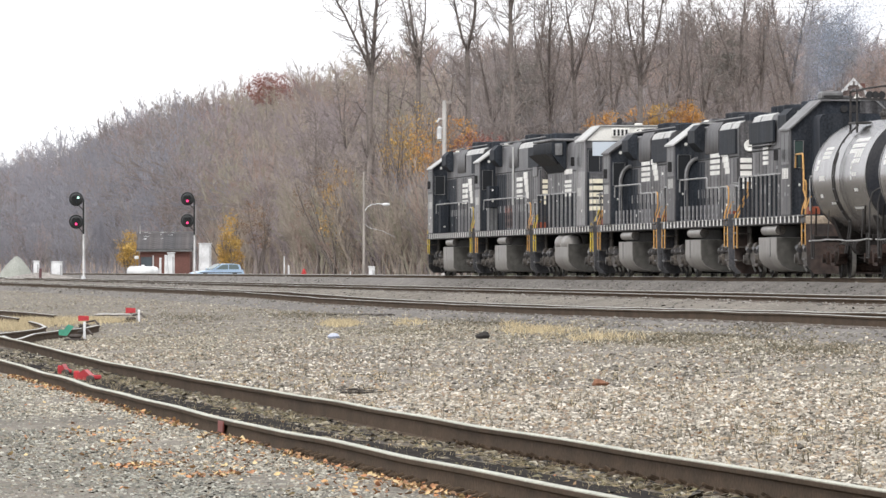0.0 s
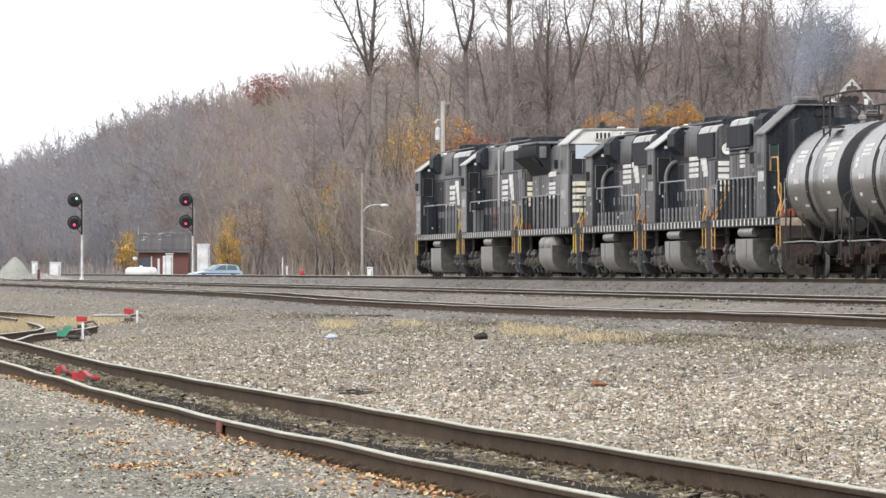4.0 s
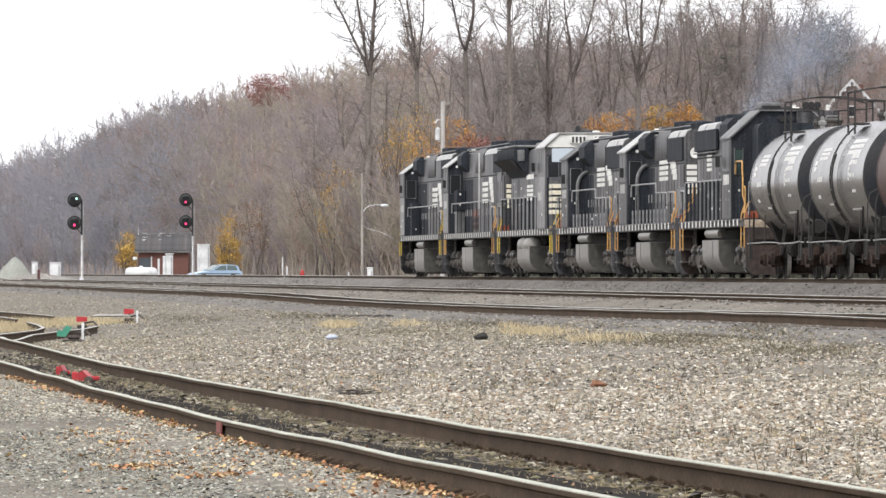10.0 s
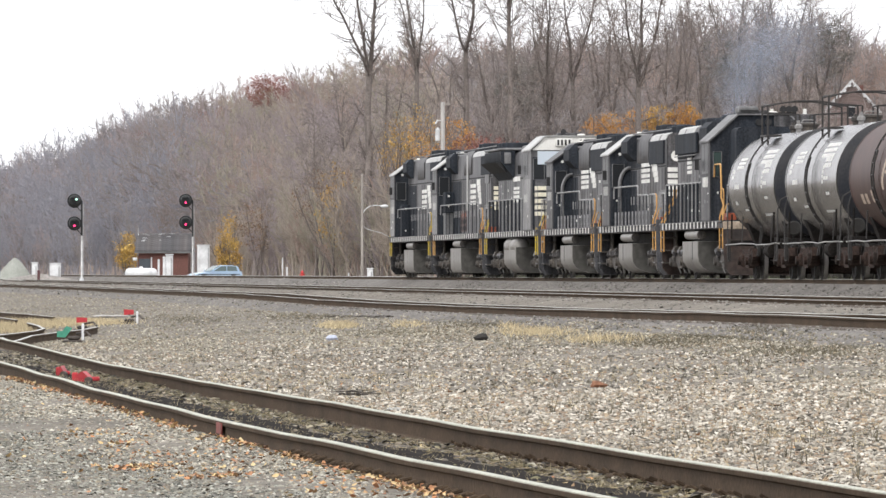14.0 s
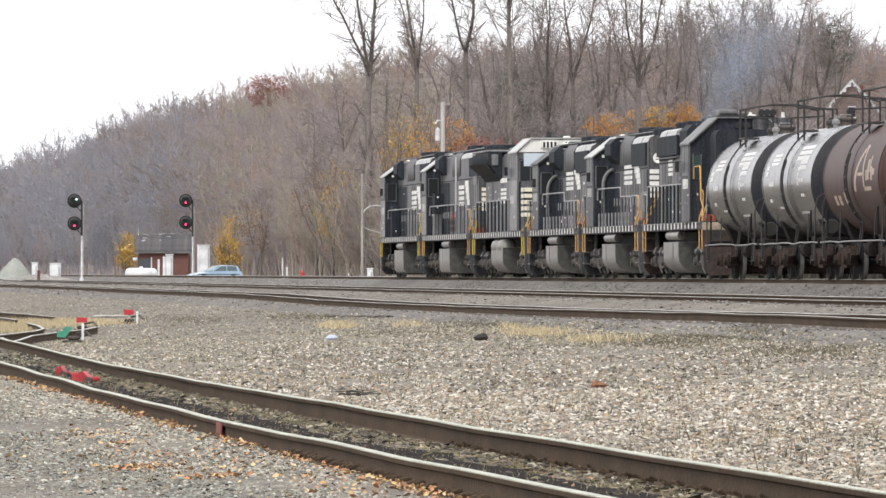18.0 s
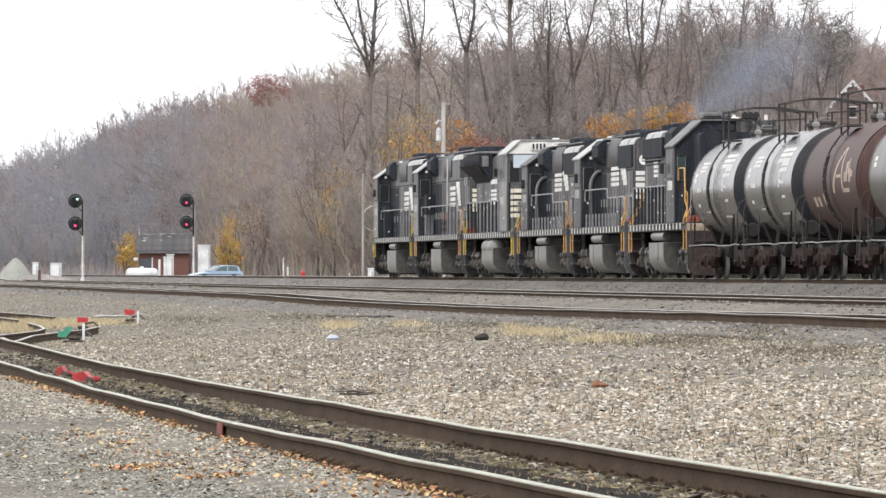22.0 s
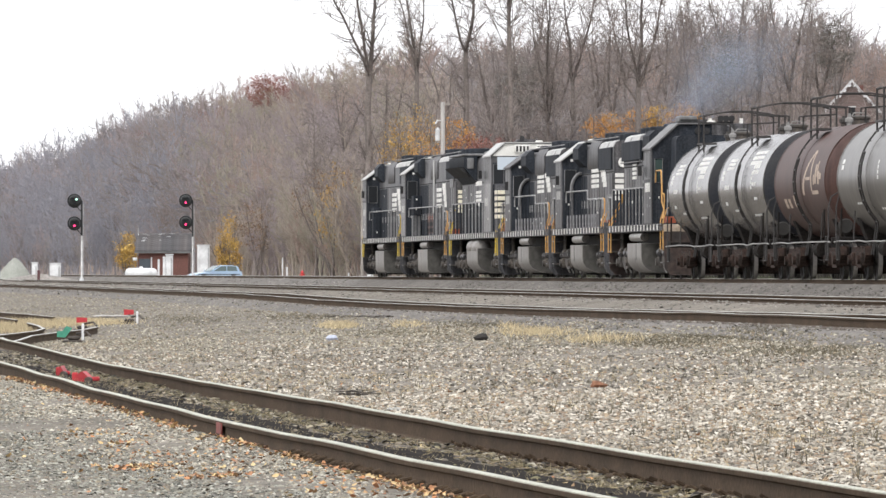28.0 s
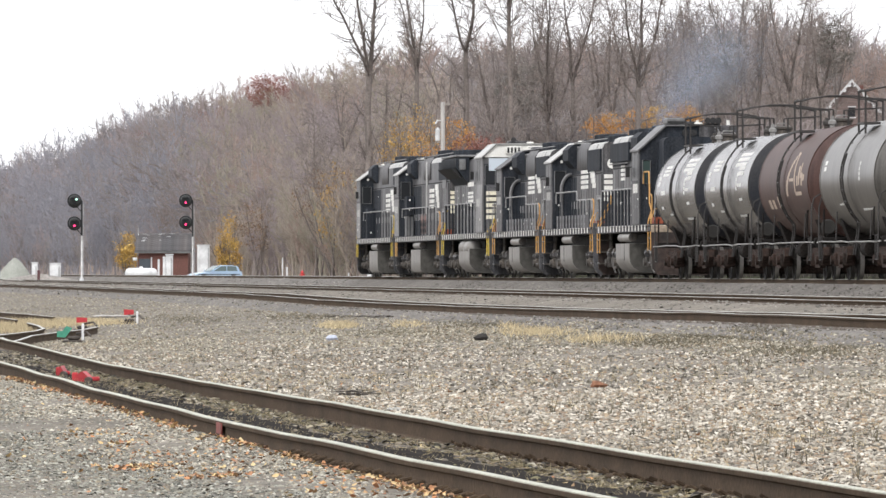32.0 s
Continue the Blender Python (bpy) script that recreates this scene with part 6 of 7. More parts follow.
def shed():
    x, y = spot(bearing(291), 860)
    v = thing("brick_shed", "small brick shed with a weathered grey shingle roof", "building", at=(x, y, -0.55), rz=-6)
    w, dep, h = 2.36, 2.2, 2.68
    body = part("wall", Geo().box(-w, w, -dep, dep, 0, h), brick_m, v)
    g = Geo().prism([(-dep - 0.35, h - 0.05), (-dep - 0.35, h + 0.1), (0, h + 1.78), (dep + 0.35, h + 0.1), (dep + 0.35, h - 0.05), (0, h + 1.63)], 0, -w - 0.3, w + 0.3)
    roof = part("roof", g, roof_m, v)
    # courses of shingles on the visible slope
    sl = math.atan2(1.68, dep + 0.35)
    course = Geo().box(-w - 0.3, w + 0.3, 0, 0.36, 0, 0.03).mesh("shingle_course", roof_m)
    for k in range(8):
        o = new("shingle_course", course)
        o.parent = roof
        o.matrix_basis = pose(0, -dep - 0.35 + k * 0.33 * math.cos(sl), h + 0.105 + k * 0.33 * math.sin(sl), math.degrees(sl) + 2)
    part("gable", Geo().prism([(-dep, h), (dep, h), (0, h + 1.61)], 0, -w, -w + 0.2), brick_m, v)
    part("gable", Geo().prism([(-dep, h), (dep, h), (0, h + 1.61)], 0, w - 0.2, w), brick_m, v)
    chip = random.Random(4)
    for k in range(14):  # pale bare patches along the ridge
        q, a = chip.uniform(0.45, 0.98), chip.uniform(-w, w * 0.5)
        yy, zz = (-dep - 0.35) * (1 - q), h + 0.1 + 1.68 * q + 0.05
        part("bare_patch", Geo().box(a, a + chip.uniform(0.12, 0.5), yy - 0.04, yy + 0.06, zz, zz + 0.03), cabinet_white, roof, "pale bare patch on the shingles")
    part("fascia", Geo().box(-w - 0.32, w + 0.32, -dep - 0.4, -dep - 0.35, h - 0.12, h + 0.06), dim, v, "grey eave board")
    dark_door = part("door", Geo().box(-w + 0.1, -w + 1.15, -dep - 0.06, -dep, 0, 2.05, 0.01), mat("slate_blue_door", (0.06, 0.075, 0.09), 0.6), v, "dark blue-grey door")
    part("door_post", Geo().box(-w + 1.2, -w + 1.32, -dep - 0.07, -dep, 0, 2.2), cabinet_white, v)
    part("wall_lamp", Geo().box(-w - 0.5, -w - 0.1, -dep - 0.3, -dep, 1.85, 2.15, 0.04), cabinet_white, v)
    part("vent_pipe", Geo().cyl((-w - 0.1, -0.3, 2.3), (-w - 0.1, -0.3, 5.0), 0.04), galv, v)


shed()


def gable_house():
    """A house among the trees on the hill, its gable trimmed in white."""
    x, y = spot(bearing(1506), 1100)
    z = 16.4
    v = thing("house", "red-brown house with white gable trim among the trees", "house", at=(x, y, ground_z(x, y)), rz=-bearing(1506) + 1)
    z0 = z - ground_z(x, y)
    w, dep, rise = 3.3, 4.5, 3.8
    m = mat("red_brown_siding", (0.19, 0.145, 0.135), 0.8, vary=0.15, grain=3, stretch=(0.3, 0.3, 8))
    part("wall", Geo().prism([(-w, 0), (w, 0), (w, z0 + 3.2), (0, z0 + 3.2 + rise - 0.15), (-w, z0 + 3.2)], 1, -dep, dep), m, v)
    for s in (-1, 1):
        part("roof", Geo().prism([(0, z0 + 3.2 + rise), (s * (w + 0.35), z0 + 3.05), (s * (w + 0.35), z0 + 3.2), (0, z0 + 3.35 + rise)], 1, -dep - 0.3, dep + 0.3), roof_m, v)
        trim = part("bargeboard", Geo().prism([(0, z0 + 3.0 + rise), (s * (w + 0.38), z0 + 2.85), (s * (w + 0.38), z0 + 3.2), (0, z0 + 3.38 + rise)], 1, -dep - 0.36, -dep - 0.3), cabinet_white, v, "white gable board")
        for k in range(6):
            q = (k + 0.5) / 6
            part("scallop", Geo().cyl((s * (w + 0.3) * q, -dep - 0.36, z0 + 3.0 + rise * (1 - q) - 0.02), (s * (w + 0.3) * q, -dep - 0.31, z0 + 3.0 + rise * (1 - q) - 0.02), 0.23, seg=10), cabinet_white, trim)
    win = part("window", Geo().box(-0.4, 0.4, -dep - 0.03, -dep, z0 + 2.6, z0 + 3.8, 0.01), pane, v)
    part("window_frame", Geo().box(-0.5, 0.5, -dep - 0.05, -dep, z0 + 2.48, z0 + 2.6).box(-0.5, 0.5, -dep - 0.05, -dep, z0 + 3.8, z0 + 3.92), cabinet_white, win)
    part("chimney", Geo().box(0.9, 1.5, 1.0, 1.6, z0 + 3.5, z0 + 6.6), brick_m, v)


gable_house()


def utility_pole():
    x, y = spot(bearing(783), 640)
    v = thing("utility_pole", "pale wooden utility pole with a transformer can", "pole", at=(x, y, -0.5))
    part("pole", Geo().cyl((0, 0, 0), (0.02, 0, 12.75), 0.18, 0.14, 12), mat("bleached_pole_wood", (0.54, 0.52, 0.50), 0.9, vary=0.2, grain=8, stretch=(4, 4, 0.3)), v)
    part("transformer", Geo().turned([(0, 0.05), (0.02, 0.18), (0.8, 0.18), (0.86, 0.1), (0.95, 0.03)], (-0.33, 0, 10.0), 2, 14), galv, v, "grey transformer can")
    part("insulator_arm", Geo().box(-0.1, 0.55, -0.05, 0.05, 12.55, 12.68).cyl((0.45, 0, 12.6), (0.45, 0, 12.9), 0.05), pole_wood, v)
    part("cutout", Geo().cyl((-0.5, 0, 11.2), (-0.32, 0, 11.5), 0.06).box(-0.4, 0, -0.03, 0.03, 11.4, 11.48), cabinet_white, v)
    for k in range(3):
        part("bracket", Geo().cyl((-0.35, 0, 9.9 + k * 0.45), (0, 0, 9.95 + k * 0.45), 0.03), galv, v)


utility_pole()
_a, _b = spot(bearing(380), 560), spot(bearing(1700), 600)
_w = new("overhead_wire", Geo().tube([(_a[0] + (_b[0] - _a[0]) * k / 12, _a[1] + (_b[1] - _a[1]) * k / 12, 17.25 - 0.5 * math.sin(math.pi * k / 12) + 0.05 * k) for k in range(13)], 0.011, 5).mesh("overhead_wire", dim))
tagged(_w, "thin grey wire strung high across the tracks", "wire")


def lamp_pole():
    x, y = spot(bearing(641), 700)
    v = thing("street_lamp", "grey wooden street lamp pole with a curved arm", "street lamp", at=(x, y, -0.5))
    part("pole", Geo().cyl((0, 0, 0), (0, 0, 8.35), 0.12, 0.085, 10), pole_wood, v)
    part("arm", Geo().tube([(0, 0, 5.2), (0.25, 0, 5.6), (0.6, 0, 5.82), (1.1, 0, 5.88), (1.5, 0, 5.85)], 0.035), galv, v)
    part("lamp_head", Geo().turned([(-0.3, 0.03), (-0.22, 0.1), (0.1, 0.14), (0.3, 0.06)], (1.72, 0, 5.82), 0, 12), cabinet_white, v)
    part("brace", Geo().tube([(0, 0, 4.4), (0.3, 0, 4.1), (0.5, 0, 4.0), (1.5, 0, 3.75), (2.4, 0, 3.3)], 0.02, 5), galv, v, "drooping wire")


lamp_pole()


def parked_car():
    x, y = spot(bearing(380), 770)
    v = thing("car", "pale blue hatchback standing beside the crossing", "car", at=(x, y, -0.6), rz=-bearing(382) + 24)
    car_glass = glass("pale_car_glass", (0.14, 0.18, 0.18), 0.08)
    paint = mat("pale_blue_car_paint", (0.40, 0.53, 0.68), 0.3, vary=0.05, bump=0, tint=(0.37, 0.5, 0.65))
    side = [(-2.2, 0.35), (2.15, 0.35), (2.2, 0.6), (2.12, 0.88), (1.95, 0.9), (1.75, 0.9), (-0.6, 0.86), (-1.6, 0.74), (-2.1, 0.64), (-2.22, 0.5)]
    part("body", Geo().prism(side, 1, -0.85, 0.85), paint, v)
    top = [(-0.75, 0.86), (2.0, 0.88), (1.92, 1.2), (1.75, 1.36), (1.0, 1.41), (0.2, 1.36)]
    part("cabin", Geo().prism(top, 1, -0.72, 0.72), paint, v)
    for s in (-1, 1):
        part("side_window", Geo().prism([(-0.4, 0.92), (0.75, 0.92), (0.75, 1.33), (0.26, 1.31)], 1, min(s * 0.735, s * 0.755), max(s * 0.735, s * 0.755)), car_glass, v)
        part("side_window", Geo().prism([(0.85, 0.92), (1.8, 0.92), (1.66, 1.31), (0.85, 1.34)], 1, min(s * 0.735, s * 0.755), max(s * 0.735, s * 0.755)), car_glass, v)
        part("trim", Geo().box(-1.9, 2.0, min(s * 0.85, s * 0.87), max(s * 0.85, s * 0.87), 0.6, 0.66), dark, v)
        for q in (-1.4, 1.35):
            w = part("wheel", Geo().turned([(-0.1, 0.2), (-0.1, 0.3), (-0.07, 0.32), (0.07, 0.32), (0.1, 0.3), (0.1, 0.2)], (q, s * 0.78, 0.32), 1, 20), dark, v)
            part("rim", Geo().turned([(-0.02, 0.2), (0.0, 0.2), (0.02, 0.05)], (q, s * 0.87, 0.32), 1, 16), steel, w)
        part("headlight", Geo().box(-2.2, -2.12, min(s * 0.5, s * 0.8), max(s * 0.5, s * 0.8), 0.5, 0.62, 0.01), steel, v)
        part("tail_light", Geo().box(2.1, 2.17, min(s * 0.55, s * 0.82), max(s * 0.55, s * 0.82), 0.66, 0.84, 0.01), redp, v)
        part("mirror", Geo().box(-0.6, -0.45, min(s * 0.76, s * 0.95), max(s * 0.76, s * 0.95), 0.9, 1.02, 0.02), paint, v)
    part("windshield", Geo().prism([(-0.68, 0.9), (0.16, 1.345), (0.13, 1.37), (-0.74, 0.91)], 1, -0.66, 0.66), car_glass, v)
    part("bumper", Geo().box(-2.27, -2.15, -0.82, 0.82, 0.38, 0.56, 0.03), paint, v)
    part("bumper", Geo().box(2.13, 2.25, -0.82, 0.82, 0.38, 0.56, 0.03), paint, v)


parked_car()


def distant_house():
    x, y = spot(bearing(14), 2750)
    z = ground_z(x, y)
    v = thing("house", "pale distant house high among bare trees", "house", at=(x, y, z), rz=-2)
    base = 27.0 - z
    part("wall", Geo().box(-2.9, 2.9, -3, 3, 0, base + 3.2), cabinet_white, v)
    part("roof", Geo().prism([(-3.3, base + 3.1), (3.3, base + 3.1), (0, base + 4.6)], 0, -2.9, 2.9), roof_m, v)
    part("window", Geo().box(0.6, 1.3, -3.04, -3.0, base + 1.0, base + 2.0), pane, v)


distant_house()


# ---- switch stands, derails and markers beside the yard track ----
def on_ground(c, row):
    """The spot of ground on a line of sight, given by its bearing and its drop."""
    d = 120.0
    for _ in range(30):
        x, y = spot(bearing(c), d)
        d = 0.5 * d + 0.5 * F * (EYE[2] - ground_z(x, y)) / (row - 483)
    x, y = spot(bearing(c), d)
    return x, y, ground_z(x, y)


green_p = mat("faded_green_enamel", (0.05, 0.26, 0.17), 0.55, vary=0.15, tint=(0.07, 0.30, 0.21))
red_t = mat("bright_red_target", (0.52, 0.035, 0.045), 0.55, vary=0.15)
iron = mat("dark_switch_iron", (0.035, 0.032, 0.03), 0.8, vary=0.4, tint=(0.07, 0.055, 0.045))


def switch_stand(c, row, scale, red, green, label):
    """A low ground throw with a bent lever and painted target plates."""
    x, y, z = on_ground(c, row)
    v = thing("switch_stand", label, "switch stand", "switch stands", at=(x, y, z), rz=-4)
    part("base_plate", Geo().box(-0.2, 0.2, -0.5, 0.5, 0, 0.04, 0.01).box(-0.12, 0.12, -0.2, 0.2, 0.04, 0.12, 0.03), iron, v)
    part("spindle", Geo().cyl((0, 0, 0.2), (0, 0, 0.36 * scale), 0.025), iron, v)
    part("lever", Geo().tube([(0.05, 0, 0.16), (0.25, -0.2, 0.2), (0.33, -0.5, 0.12)], 0.022), iron, v)
    if red:
        part("red_target", Geo().prism([(-0.13, 0.34 * scale), (0.11, 0.36 * scale), (0.11, 0.54 * scale), (-0.13, 0.56 * scale)], 1, -0.012, 0.012), red_t, v, "red target plate")
    if green:
        part("green_target", Geo().prism([(-0.32, 0.1), (-0.16, 0.09), (-0.03, 0.27), (-0.14, 0.31), (-0.22, 0.21), (-0.32, 0.21)], 1, -0.02, 0.02), green_p, v, "faded green target plate")
    return v


switch_stand(229, 573, 0.62, True, False, "ground throw switch stand with a red target")
switch_stand(131, 606, 0.6, False, True, "ground throw switch stand with a faded green target")
switch_stand(146, 586, 0.55, True, False, "ground throw switch stand with a red target plate")
for _c, _row, _h in ((243, 573, 0.27), (147, 606, 0.33)):
    _x, _y, _z = on_ground(_c, _row)
    _v = thing("marker_stake", "short white wooden stake beside a switch stand", "stake", "white stakes", at=(_x, _y, _z))
    part("shaft", Geo().box(-0.025, 0.025, -0.025, 0.025, -0.1, _h, 0.006), cabinet_white, _v)
    part("tip", Geo().cyl((0, 0, _h), (0, 0, _h + 0.03), 0.03, 0.01, 8), cabinet_white, _v)


def derail(c, row, w):
    """A red derail block clamped between the rails."""
    x, y, z = on_ground(c, row)
    v = thing("derail_block", "red painted derail block between the yard rails", "derail", "derail blocks", at=(x, y, z), rz=-8)
    part("wedge", Geo().prism([(-w, 0.0), (w, 0.0), (w * 0.9, 0.1), (w * 0.1, 0.165), (-w * 0.8, 0.12)], 1, -0.25, 0.25), red_t, v)
    part("arm", Geo().box(-w * 1.5, -w * 0.8, -0.08, 0.08, 0.04, 0.15, 0.01).box(w * 0.9, w * 2.2, -0.06, 0.06, 0.05, 0.1, 0.01), red_t, v)
    part("hinge", Geo().cyl((w * 0.9, -0.3, 0.06), (w * 0.9, 0.3, 0.06), 0.04), iron, v)


derail(148, 682, 0.085)
derail(110, 671, 0.045)
_x, _y, _z = on_ground(378, 768)
_v = thing("rail_marker", "red painted rail joint marker on the near rail", "marker", at=(lerp(_y, YARD_Y, YARD_P) - 0.735, 71.6, -1.138))
part("plate", Geo().box(-0.012, 0.0, -0.35, 0.35, 0.03, 0.12, 0.004), mat("worn_red_paint", (0.22, 0.045, 0.035), 0.7, vary=0.3), _v)

# loose rail ends of the old turnout at the far end of the yard track
def old_rail(label, pts):
    path = []
    for k in range(len(pts) - 1):
        (c0, r0), (c1, r1) = pts[k], pts[k + 1]
        for q in range(6):
            x, y, z = on_ground(c0 + (c1 - c0) * q / 6, r0 + (r1 - r0) * q / 6)
            path.append((x, y, z + 0.15))
    x, y, z = on_ground(*pts[-1])
    path.append((x, y, z + 0.15))
    t = new("turnout_rail")
    tagged(t, label, "rail", "old turnout rails")
    rail(t, path)


old_rail("bent rusty turnout rail ending in the gravel", ((3, 612), (20, 620), (34, 617), (58, 608), (108, 601), (150, 596), (172, 591)))
old_rail("curved rusty guard rail in dry grass", ((-25, 611), (0, 607), (33, 603), (63, 599), (78, 594), (68, 588), (50, 583)))
old_rail("far rusty rail of the siding in dry grass", ((-30, 560), (0, 562), (50, 566), (95, 571)))
old_rail("rusty rail of the siding in dry grass", ((-30, 570), (0, 572), (30, 577)))

# ---- loose gravel, leaves and weeds ----
# a chip of crushed stone: five corners below, three above, no hidden underside
CHIP = [(math.cos(k * 1.2566), math.sin(k * 1.2566), -0.35) for k in range(5)] + [(0.62 * math.cos(a), 0.62 * math.sin(a), 0.75) for a in (0.63, 2.5, 4.7)]
CHIP_T = [(0, 1, 5), (1, 6, 5), (1, 2, 6), (2, 3, 6), (3, 7, 6), (3, 4, 7), (4, 0, 7), (0, 5, 7), (5, 6, 7)]


def stone_mesh(name, spots, sizes, material, seed, flat=1.0):
    """Loose crushed stones, each an angular, squashed and jittered chip."""
    rng = np.random.default_rng(seed)
    n = len(spots)
    v = np.repeat(np.array(CHIP, dtype=np.float32)[None], n, 0) + rng.uniform(-0.36, 0.36, (n, len(CHIP), 3)).astype(np.float32)
    sc = np.stack([rng.uniform(0.8, 1.7, n), rng.uniform(0.6, 1.1, n), rng.uniform(0.35, 0.95, n) * flat], 1) * sizes[:, None] * 0.5
    v *= sc[:, None, :].astype(np.float32)
    a, b = rng.uniform(0, math.tau, n), rng.uniform(-0.75, 0.75, n)
    ca, sa, cb, sb = np.cos(a), np.sin(a), np.cos(b), np.sin(b)
    x, y, z = v[..., 0], v[..., 1], v[..., 2]
    y, z = y * cb[:, None] - z * sb[:, None], y * sb[:, None] + z * cb[:, None]
    x, y = x * ca[:, None] - y * sa[:, None], x * sa[:, None] + y * ca[:, None]
    v = np.stack([x, y, z + 0.14 * sizes[:, None]], 2) + np.asarray(spots, dtype=np.float32)[:, None, :]
    t = (np.array(CHIP_T, dtype=np.int32)[None] + (np.arange(n, dtype=np.int32) * len(CHIP))[:, None, None]).reshape(-1, 3)
    return tri_mesh(name, v.reshape(-1, 3), t, material)


def scatter(n, d0, d1, seed, keep, power=1.0):
    """Random places in the wedge of ground that the yard shows, by bearing and distance."""
    rng = np.random.default_rng(seed)
    out = []
    while len(out) < n:
        d = math.sqrt(d0 * d0 + (d1 * d1 - d0 * d0) * rng.random() ** power)
        x, y = spot(rng.uniform(1.75, 7.65), d)
        if keep(x, y):
            out.append((x, y, ground_z(x, y)))
    return out


def off_track(x, y):
    return x - lerp(y, YARD_Y, YARD_P)


STONES = ((0.06, 0.053, 0.043), (0.105, 0.094, 0.074), (0.195, 0.176, 0.143), (0.26, 0.236, 0.193), (0.32, 0.293, 0.243), (0.345, 0.265, 0.175), (0.235, 0.165, 0.11), (0.40, 0.367, 0.305), (0.475, 0.437, 0.366), (0.67, 0.62, 0.535))
DULL = tuple((0.06 + r * 0.7, 0.058 + g * 0.7, 0.045 + b * 0.66) for r, g, b in STONES)
pale = mat("pale_ballast_stone", (0.36, 0.33, 0.285), 0.9, vary=0.2, grain=20, blotch=0.5, tint=(0.25, 0.22, 0.175), palette=STONES, bump=0)
dull = mat("brownish_ballast_stone", (0.36, 0.33, 0.285), 0.9, vary=0.2, grain=20, blotch=0.3, tint=(0.19, 0.16, 0.12), palette=DULL, bump=0)
grime = mat("dull_fine_gravel", (0.22, 0.215, 0.195), 0.9, vary=0.2, grain=20, blotch=0.5, tint=(0.17, 0.165, 0.145), palette=tuple((0.09 + r * 0.84, 0.09 + g * 0.85, 0.075 + b * 0.84) for r, g, b in STONES), bump=0)
sooty = mat("oily_dark_ballast", (0.085, 0.068, 0.05), 0.8, vary=0.2, grain=20, blotch=0.7, tint=(0.02, 0.019, 0.018), bump=0,
            palette=((0.02, 0.019, 0.018), (0.04, 0.035, 0.03), (0.085, 0.07, 0.05), (0.15, 0.125, 0.09), (0.03, 0.027, 0.024), (0.23, 0.19, 0.135), (0.12, 0.10, 0.075), (0.34, 0.30, 0.21), (0.17, 0.155, 0.085), (0.26, 0.225, 0.14), (0.47, 0.43, 0.34)))


def oil_edge(y):
    """Where the spilt oil lies across the yard track: its middle and half width."""
    w = max(0.0, 0.3 + 0.36 * noise.noise(Vector((y * 0.35, 3, 0))) + 0.1 * min(max((70 - y) / 8, 0), 1)) * min(max((128 - y) / 12, 0), 1)
    return lerp(y, YARD_Y, YARD_P) - 0.06 + 0.15 * noise.noise(Vector((y * 0.3, 8, 0))), w


